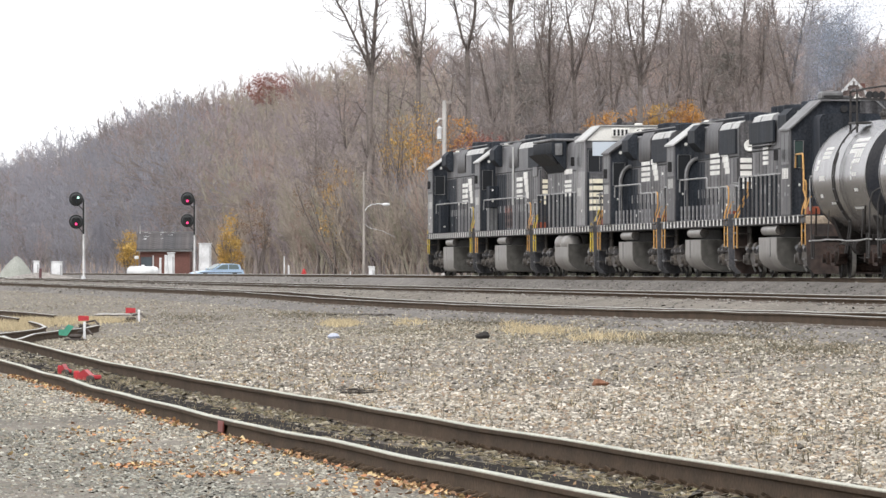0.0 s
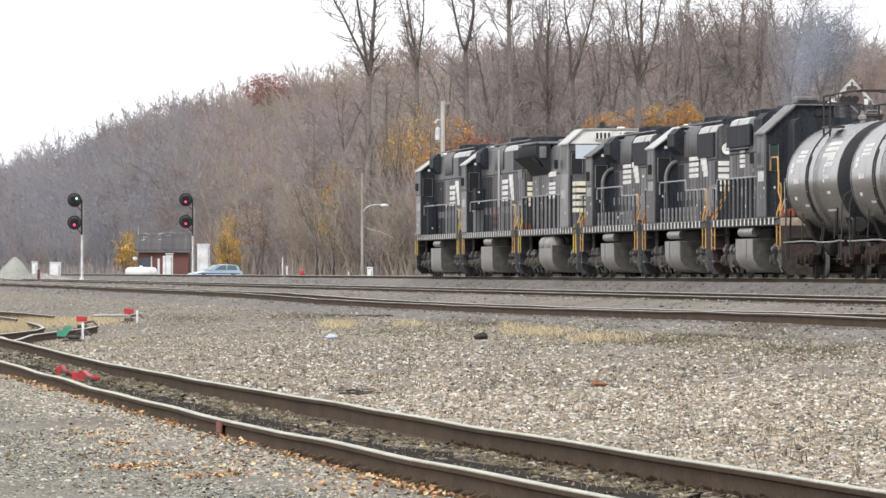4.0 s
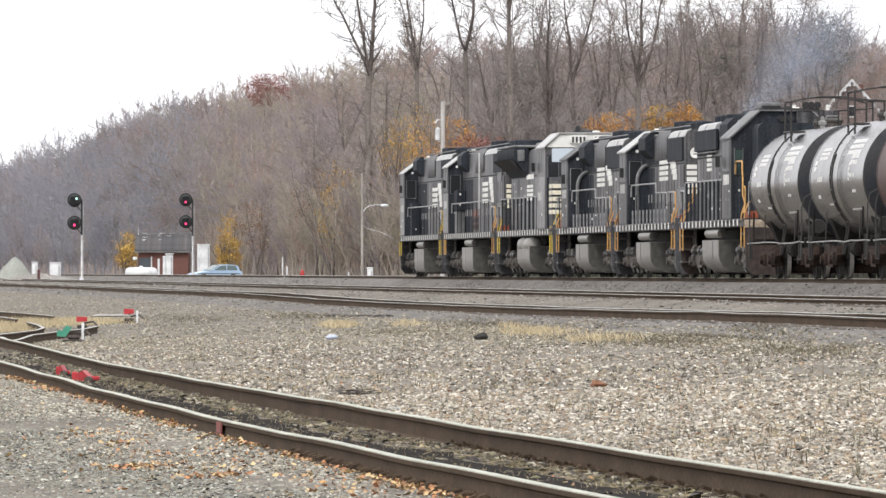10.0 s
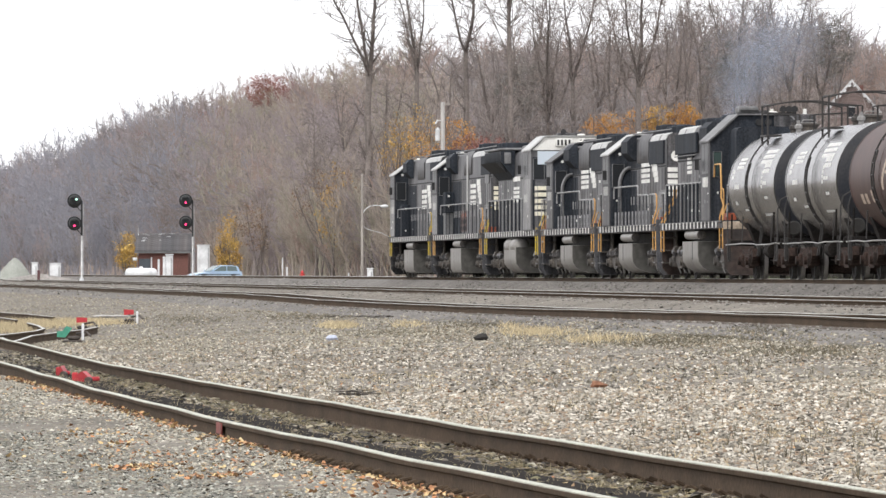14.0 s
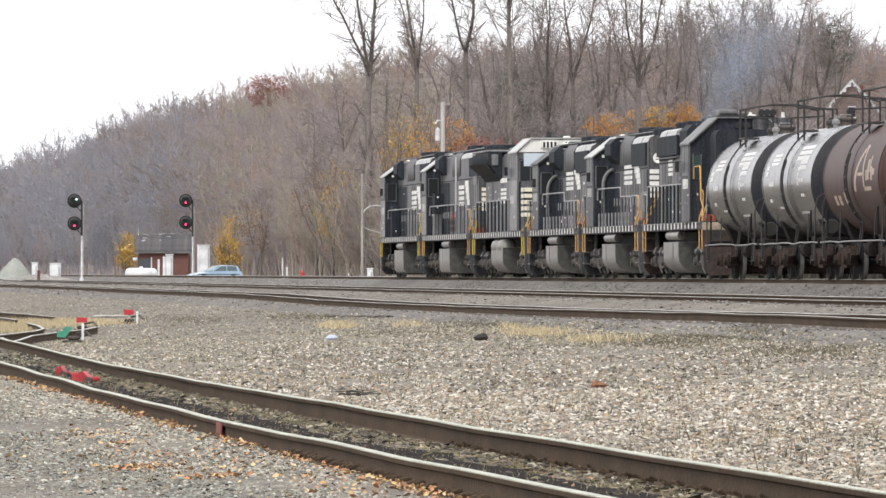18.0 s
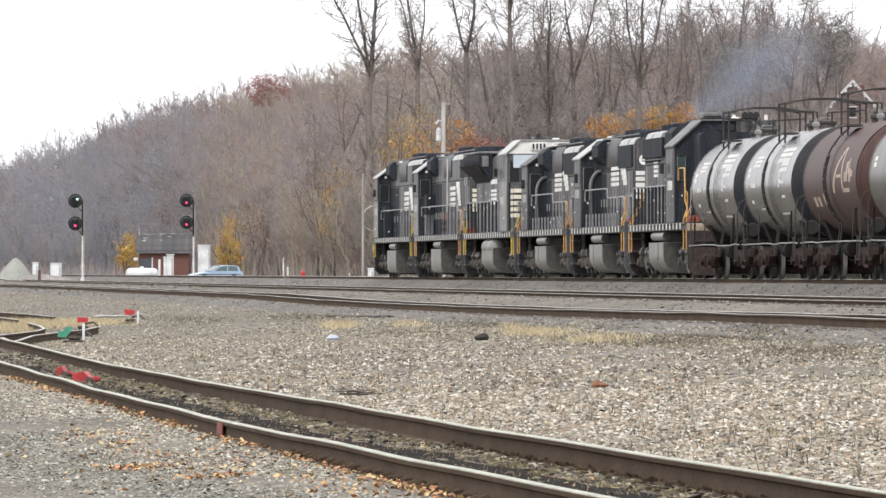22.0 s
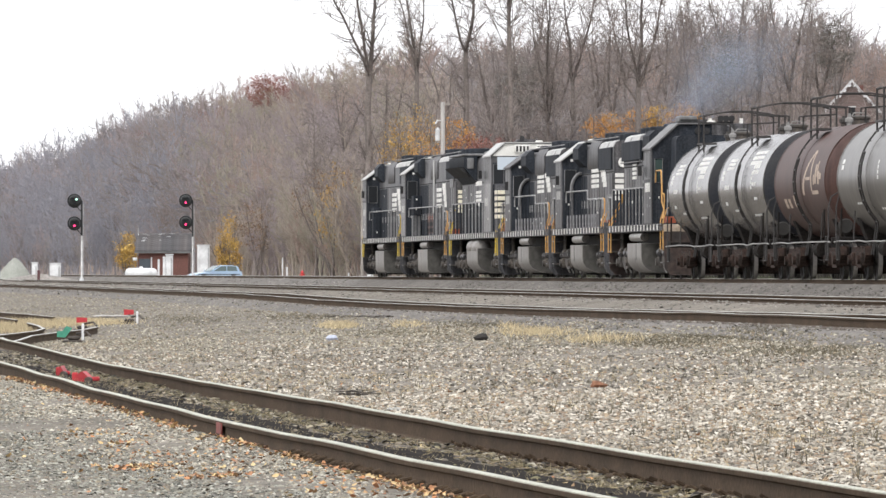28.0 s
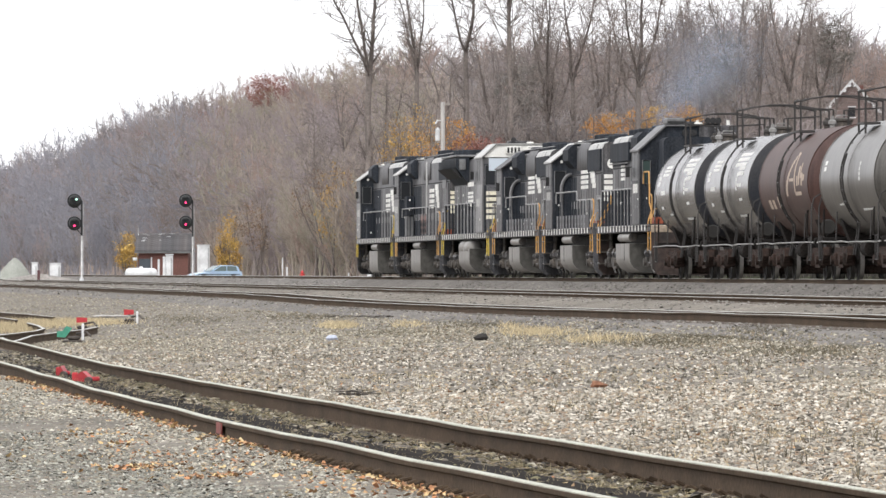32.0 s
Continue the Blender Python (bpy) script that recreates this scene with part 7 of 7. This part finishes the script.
def build_gravel():
    rng = np.random.default_rng(3)
    every = scatter(56000, 44, 98, 1, lambda x, y: off_track(x, y) > 0.8) + scatter(36000, 96, 175, 2, lambda x, y: off_track(x, y) > 0.8 and x < 16.9)
    clean, dirty = [], []
    for p in every:  # paler near, browner farther up the yard, with a ragged border
        d = math.hypot(p[0], p[1]) + 34 * noise.noise(Vector((p[0] * 0.35, p[1] * 0.05, 2)))
        (clean if d + rng.normal(0, 12) < lerp(math.degrees(math.atan2(p[0], p[1])), (1.8, 4.5, 6.0, 7.6), (155, 145, 122, 104)) else dirty).append(p)
    def sizes(ps):
        return np.array([(0.02 if p[1] < 97 else 0.024) + 0.034 * rng.random() ** 2.2 for p in ps])
    tagged(new("gravel", stone_mesh("gravel", clean, sizes(clean), pale, 4)), "loose pale grey and tan ballast stones", "gravel", kind="stuff")
    last = scatter(12000, 172, 480, 3, lambda x, y: 5.4 < x < 17.0, 1.6)
    size = np.concatenate([sizes(dirty), 0.022 + 0.035 * rng.random(len(last))])
    tagged(new("far_gravel", stone_mesh("far_gravel", dirty + last, size, dull, 14)), "brownish loose ballast stones farther up the yard", "gravel", kind="stuff")
    fine = scatter(30000, 44, 125, 5, lambda x, y: off_track(x, y) < -0.78)
    fine += scatter(7000, 43, 62, 15, lambda x, y: off_track(x, y) < -0.78)
    near, cinder = [], []
    for p in fine:
        (cinder if off_track(p[0], p[1]) + 0.5 * noise.noise(Vector((p[0] * 0.8, p[1] * 0.12, 6))) + rng.normal(0, 0.2) < -1.75 and p[1] < 92 else near).append(p)
    tagged(new("fine_gravel", stone_mesh("fine_gravel", near, 0.012 + 0.026 * rng.random(len(near)) ** 2.5, grime, 6, 0.8)), "fine dull grey gravel beside the yard track", "gravel", kind="stuff")
    tagged(new("cinder_gravel", stone_mesh("cinder_gravel", cinder, 0.012 + 0.026 * rng.random(len(cinder)) ** 2.5, mat("bluish_cinder_gravel", (0.2, 0.2, 0.19), 0.9, vary=0.2, grain=20, blotch=0.6, tint=(0.13, 0.135, 0.13), bump=0,
           palette=tuple((0.055 + r * 0.62, 0.056 + g * 0.655, 0.047 + b * 0.66) for r, g, b in STONES)), 16, 0.8)), "bluish grey cinders and fine gravel", "gravel", kind="stuff")
    mid = scatter(9000, 44, 150, 7, lambda x, y: abs(off_track(x, y)) < 0.66)
    mid = [(x, y, z + 0.036) for x, y, z in mid if abs(x - oil_edge(y)[0]) > oil_edge(y)[1] or rng.random() < 0.1]
    tagged(new("track_dirt", stone_mesh("track_dirt", mid, 0.02 + 0.045 * rng.random(len(mid)) ** 2, sooty, 8, 0.5)), "dark oily ballast between the yard rails", "gravel", kind="stuff")
    beds = []
    r2 = random.Random(9)
    for k in range(17000):
        y = 110 + 330 * r2.random() ** 1.5
        x = r2.uniform(16.6, 28.0) if k < 11000 else r2.uniform(24.2, 28.9)
        beds.append((x, y, ground_z(x, y)))
    beds += [(x, y, ground_z(x, y)) for x, y in ((r2.uniform(16.6, 29.0), r2.uniform(400, 760)) for _ in range(5500))]
    beds += [(x, y, ground_z(x, y)) for x, y in ((r2.uniform(24.3, 28.7), r2.uniform(190, 340)) for _ in range(6500))]
    tagged(new("ballast", stone_mesh("ballast", beds, np.array([(0.04 if p[1] < 400 else 0.075) + 0.035 * r2.random() for p in beds]), mat("grey_track_ballast", (0.22, 0.205, 0.185), 0.9, vary=0.15, island=0.55, blotch=0.4, bump=0), 10)), "grey crushed ballast of the running tracks", "gravel", kind="stuff")


build_gravel()


def build_leaves():
    """Fallen leaves, curled, blown into drifts against the near rail and in heaps on the gravel."""
    rnd = random.Random(12)
    v, t = [], []
    spots = []
    for _ in range(50):  # drifts along the rail's outer foot
        y = 47 + 62 * rnd.random() ** 1.3
        n, w = rnd.randrange(5, 36), rnd.uniform(0.04, 0.16)
        spots += [(-0.8 - abs(rnd.gauss(0, w)), y + rnd.gauss(0, 0.9)) for _ in range(n)]
    for o, y, n, w in ((-1.9, 60.5, 60, 0.35), (-1.35, 62.5, 40, 0.3), (-1.15, 57, 50, 0.25), (-2.6, 86, 70, 0.45), (-1.6, 73, 60, 0.3), (-1.9, 66, 50, 0.4), (-2.2, 95, 60, 0.4), (-1.2, 54, 60, 0.25), (-2.05, 61.5, 90, 0.14), (-1.75, 58.5, 80, 0.12), (-1.55, 64.5, 30, 0.12), (-2.75, 88, 50, 0.2), (-1.7, 69, 30, 0.12)):
        spots += [(o + rnd.gauss(0, w), y + rnd.gauss(0, w * 3)) for _ in range(n)]
    spots += [(-0.85 - abs(rnd.gauss(0, 1.7)), 46 + 75 * rnd.random() ** 1.4) for _ in range(210)]
    spots += [(rnd.uniform(-0.6, 0.6), rnd.uniform(45, 110)) for _ in range(170)]
    spots += [(rnd.uniform(0.85, 6.5), rnd.uniform(50, 120)) for _ in range(150)]
    for o, y in spots:
        x = lerp(y, YARD_Y, YARD_P) + o
        z = ground_z(x, y) + rnd.uniform(0.012, 0.04)
        s, a = rnd.uniform(0.01, 0.026), rnd.uniform(0, math.tau)
        c, n = math.cos(a), math.sin(a)
        o = len(v)
        tip = rnd.uniform(-1, 1)
        for u, w, h in ((-1, 0, 0.5), (-0.3, 0.6, 0.2 + tip), (0.5, 0.5, 0.4 + tip), (1, 0, 0.9), (0.5, -0.5, 0.5 - tip), (-0.3, -0.6, 0.1 - tip), (0, 0, rnd.uniform(-0.2, 0.2))):
            v.append((x + s * (u * c - w * n), y + s * (u * n + w * c), z + s * max(h, 0) * rnd.uniform(0.3, 1.1)))
        t += [(o + 6, o + k2, o + (k2 + 1) % 6) for k2 in range(6)]
    tagged(new("fallen_leaves", tri_mesh("fallen_leaves", v, t, mat("fallen_orange_leaves", (0.5, 0.25, 0.1), 0.8, vary=0.2, tint=(0.5, 0.34, 0.17), blotch=3, bump=0, palette=((0.48, 0.21, 0.095), (0.40, 0.24, 0.125), (0.58, 0.42, 0.21), (0.28, 0.125, 0.065), (0.50, 0.28, 0.12), (0.62, 0.50, 0.28), (0.17, 0.095, 0.06), (0.36, 0.16, 0.08))))),
           "scattered curled orange and tan fallen leaves", "leaves", kind="stuff")


build_leaves()


def build_grass():
    """Dry straw-coloured grass in patches, and a few dead stalks."""
    rnd = random.Random(14)
    tw, stems = Twigs(), Twigs()
    patches = ((600, 578, 30, 6, 700), (950, 590, 60, 8, 480), (1060, 603, 80, 9, 260), (720, 576, 30, 8, 120), (905, 580, 20, 8, 100), (60, 574, 80, 9, 3000), (160, 572, 70, 6, 1300), (20, 584, 45, 8, 1600))
    for c, row, w, hgt, n in patches:
        for _ in range(n):
            cc, rr = rnd.gauss(c, w * 0.5), rnd.gauss(row, hgt * 0.35)
            b = bearing(cc)
            d = 130.0
            for _k in range(6):  # settle on the ground
                x, y = spot(b, d)
                d = F * (EYE[2] - ground_z(x, y)) / max(rr - 483, 20)
            x, y = spot(b, d)
            z = ground_z(x, y)
            h = rnd.uniform(0.05, 0.15)
            tw.stick((x, y, z), (x + rnd.gauss(0, 0.07), y + rnd.gauss(0, 0.07), z + h), 0.009, 0)
    # low dull growth that darkens patches of the gravel farther up the yard
    for c, row, w, hgt, n in ((540, 562, 90, 9, 420), (860, 577, 90, 8, 420), (1160, 606, 130, 12, 520), (1420, 622, 120, 14, 460), (330, 566, 80, 8, 260), (1300, 596, 140, 7, 360), (700, 590, 120, 8, 260)):
        for _ in range(n):
            x, y, z = on_ground(rnd.gauss(c, w * 0.6), max(rnd.gauss(row, hgt * 0.5), 545))
            for _k in range(2):
                stems.stick((x, y, z), (x + rnd.gauss(0, 0.05), y + rnd.gauss(0, 0.05), z + rnd.uniform(0.02, 0.08)), 0.006, 0)
    for _ in range(1500):  # thin weeds among the stones and between the rails
        y = 47 + 70 * rnd.random()
        x = lerp(y, YARD_Y, YARD_P) + rnd.choice((rnd.uniform(-0.6, 0.6), rnd.uniform(-0.6, 0.6), rnd.uniform(0.9, 7), rnd.uniform(0.9, 7)))
        z = ground_z(x, y)
        for _k in range(4):
            tw.stick((x, y, z), (x + rnd.gauss(0, 0.05), y + rnd.gauss(0, 0.05), z + rnd.uniform(0.03, 0.09)), 0.003, 0)
    low_tw = Twigs()
    for _ in range(1500):  # dull matted grass along the far rail's inner foot
        y = 44 + 88 * rnd.random()
        x = lerp(y, YARD_Y, YARD_P) + 0.42 + 0.12 * noise.noise(Vector((y * 0.5, 9, 0))) + rnd.gauss(0, 0.1)
        if abs(x - lerp(y, YARD_Y, YARD_P)) > 0.62 or noise.noise(Vector((y * 0.9, x * 2, 4))) < -0.05:
            continue
        z = ground_z(x, y) + 0.03
        for _k in range(4):
            low_tw.stick((x, y, z), (x + rnd.gauss(0, 0.06), y + rnd.gauss(0, 0.06), z + rnd.uniform(0.0, 0.05)), 0.0045, 0)
    tagged(new("matted_grass", tri_mesh("matted_grass", *low_tw.arrays(), mat("dull_matted_grass", (0.18, 0.15, 0.09), 0.9, vary=0.2, island=0.5, tint=(0.13, 0.115, 0.065), blotch=2, bump=0))), "dull matted grass between the yard rails", "grass", kind="stuff")
    for _ in range(150):  # straw lying along the inner side of the yard rail
        y = 41 + 45 * rnd.random() ** 1.3
        x = lerp(y, YARD_Y, YARD_P) + rnd.gauss(0.42, 0.14)
        z = ground_z(x, y) + rnd.uniform(0.03, 0.055)
        a, l = rnd.gauss(0, 0.5), rnd.uniform(0.02, 0.07)
        tw.stick((x - l * math.cos(a), y - l * math.sin(a), z), (x + l * math.cos(a), y + l * math.sin(a), z + rnd.uniform(-.015, .02)), 0.003, 0.0015)
    for _ in range(420):  # dead upright stems and olive sprigs standing in the open gravel
        d = rnd.uniform(55, 150)
        x, y = spot(rnd.uniform(3.4, 7.5), d)
        if off_track(x, y) < 1.0 or x > 16.5:
            continue
        z = ground_z(x, y)
        for _k in range(rnd.choice((1, 2, 5))):
            q = (x + rnd.gauss(0, 0.02), y + rnd.gauss(0, 0.02), z)
            stems.stick(q, (q[0] + rnd.gauss(0, 0.03), q[1] + rnd.gauss(0, 0.03), z + rnd.uniform(0.05, 0.2)), 0.0042, 0)
    tagged(new("dead_weeds", tri_mesh("dead_weeds", *stems.arrays(), mat("dead_weed_stems", (0.12, 0.10, 0.06), 0.9, vary=0.2, island=0.4, bump=0))), "sparse dead weed stems standing in the gravel", "weeds", kind="stuff")
    tagged(new("dry_grass", tri_mesh("dry_grass", *tw.arrays(), mat("straw_grass", (0.47, 0.39, 0.24), 0.9, vary=0.2, island=0.35, tint=(0.40, 0.32, 0.19), blotch=2, bump=0))),
           "dry straw-coloured grass tufts in the gravel", "grass", kind="stuff")


build_grass()


def build_verge():
    """Dark weeds added beyond the train's track to blacken the gap beneath it, with greener grass along their foot."""
    for seed, n, x0, x1, h0, h1, r, name, material, label in (
            (31, 5200, 35.0, 40.5, 0.7, 1.75, 0.05, "verge_weeds", mat("gap_darkening_weeds", (0.045, 0.04, 0.032), 0.95, vary=0.2, island=0.4, tint=(0.03, 0.027, 0.022), blotch=0.2, bump=0), "added dark weeds that blacken the gap under the train"),
            (33, 3200, 33.4, 36.0, 0.2, 0.5, 0.03, "verge_grass", mat("late_green_grass", (0.085, 0.11, 0.05), 0.9, vary=0.2, island=0.4, tint=(0.09, 0.085, 0.05), blotch=0.2, bump=0), "patchy green grass beyond the train")):
        rnd = random.Random(seed)
        tw = Twigs()
        for _ in range(n):
            y, x = rnd.uniform(205, 405), rnd.uniform(x0, x1)
            z = ground_z(x, y)
            for _k in range(3):
                tw.stick((x, y, z), (x + rnd.gauss(0, 0.15), y + rnd.gauss(0, 0.15), z + rnd.uniform(h0, h1)), r, 0)
        tagged(new(name, tri_mesh(name, *tw.arrays(), material)), label, "grass", kind="stuff")


build_verge()


# ---- small litter in the yard ----
def lump(name, label, category, c, row, size, material, seed, tall=0.6, n=1):
    """A few rough chunks lying together on the gravel."""
    x, y, z = on_ground(c, row)
    rnd = random.Random(seed)
    v = thing(name, label, category, at=(x, y, z))
    for k in range(n):
        g = Geo().turned([(0, 0.05), (0.06, 0.8), (0.45, 1.0), (0.85, 0.6), (1.0, 0.1)], (0, 0, 0), 2, 9)
        g.v = [((a + 0.4 * noise.noise(Vector((a * 1.7 + seed, b, q)))) * size, (b + 0.4 * noise.noise(Vector((a, b * 1.7, q + k)))) * size * 0.7, q * size * tall * (1 + 0.4 * noise.noise(Vector((a, b, seed))))) for a, b, q in g.v]
        part("chunk", g, material, v, at=(k * size * 1.2, rnd.uniform(-0.1, 0.1), 0.01))


lump("rock", "dark lump of slag lying in the gravel", "rock", 852, 604, 0.12, mat("dark_slag", (0.03, 0.027, 0.024), 0.9, vary=0.4), 3, 1.0)
lump("litter", "crumpled pale blue scrap in the gravel", "litter", 588, 604, 0.12, mat("pale_blue_scrap", (0.50, 0.54, 0.66), 0.5, vary=0.25), 5, 0.8)
lump("wood_scrap", "reddish brown chunk of rotten wood", "wood", 1058, 688, 0.10, mat("rotten_wood", (0.24, 0.11, 0.06), 0.9, vary=0.4), 7, 0.75)
lump("wood_scrap", "dark brown chunk of bark on the gravel", "wood", 690, 556, 0.10, mat("dark_bark_chunk", (0.05, 0.04, 0.03), 0.9, vary=0.4), 9, 0.5)

lump("litter", "small torn black and white scrap between the rails", "litter", 688, 729, 0.035, mat("torn_white_scrap", (0.62, 0.62, 0.58), 0.7, vary=0.5, grain=25, tint=(0.05, 0.05, 0.05), blotch=12), 13, 0.9, 3)
lump("litter", "flat pale scrap of sheeting in dry grass", "litter", 184, 563, 0.34, mat("pale_grey_sheeting", (0.43, 0.41, 0.385), 0.7, vary=0.35), 11, 0.22, 2)


def twig_heap(c, row, w, n, seed):
    x, y, z = on_ground(c, row)
    rnd = random.Random(seed)
    v = thing("twig_heap", "flat heap of dark twigs on the gravel", "twigs", at=(x, y, z))
    g = Geo()
    for _ in range(n):
        a, q = rnd.uniform(-0.5, 0.5), (rnd.gauss(0, w), rnd.gauss(0, w * 1.5), rnd.uniform(0.01, 0.05))
        l = rnd.uniform(0.06, 0.2)
        g.cyl((q[0] - l * math.cos(a), q[1] - l * math.sin(a), q[2]), (q[0] + l * math.cos(a), q[1] + l * math.sin(a), q[2] + rnd.uniform(-.02, .04)), 0.005, 0.003, 5)
    part("twigs", g, iron, v)


twig_heap(631, 702, 0.06, 14, 2)
twig_heap(660, 556, 0.6, 60, 6)

# clips along the inner foot of the yard rail
clip = Geo().box(-0.055, 0.0, -0.015, 0.015, 0.0, 0.02, 0.004).mesh("rail_clip", mat("rusty_clip", (0.10, 0.072, 0.05), 0.95, spec=0.1, vary=0.4, obj=0.4))
for _k in range(90):
    _y = 40 + _k * 0.3 + 0.07 * math.sin(_k * 3.1)
    _o = new("rail_clip", clip)
    _o.parent = yard
    _o.matrix_basis = pose(lerp(_y, YARD_Y, YARD_P) + 0.7175 - 0.07, _y, -1.112 + 0.008 * math.sin(_k * 1.7), 0, 24 + 8 * math.sin(_k * 4.1), 18 * math.sin(_k * 2.3))


for _k in range(120):
    _y = 40 + _k * 0.2 + 0.05 * math.sin(_k * 2.7)
    _o = new("rail_clip", clip)
    _o.parent = yard
    _o.matrix_basis = pose(lerp(_y, YARD_Y, YARD_P) - 0.7175 - 0.06, _y, -1.118 + heave(_y) + 0.006 * math.sin(_k * 1.9), 0, -20 + 8 * math.sin(_k * 3.7), 14 * math.sin(_k * 2.9))


def oil_patch():
    """Spilt oil that blackened the bed between the yard rails."""
    vs, fs = [], []
    m = 280
    for k in range(m):
        y = 40 + k * 0.32
        c, w = oil_edge(y)
        for u in (-1, -0.4, 0.2, 0.8):
            x = c + u * w
            vs.append((x, y, ground_z(x, y) + 0.042 + 0.01 * noise.noise(Vector((x * 3, y * 1.3, 2)))))
    for k in range(m - 1):
        fs += [(k * 4 + i, k * 4 + i + 1, k * 4 + 5 + i, k * 4 + 4 + i) for i in range(3)]
    part("oil_stain", Geo().add(vs, fs), mat("spilt_oil", (0.018, 0.016, 0.015), 0.95, spec=0.03, vary=0.5, grain=14, tint=(0.032, 0.028, 0.024), blotch=2.5, bump=0.5), yard, "black spilt oil on the track bed")


oil_patch()

motions()
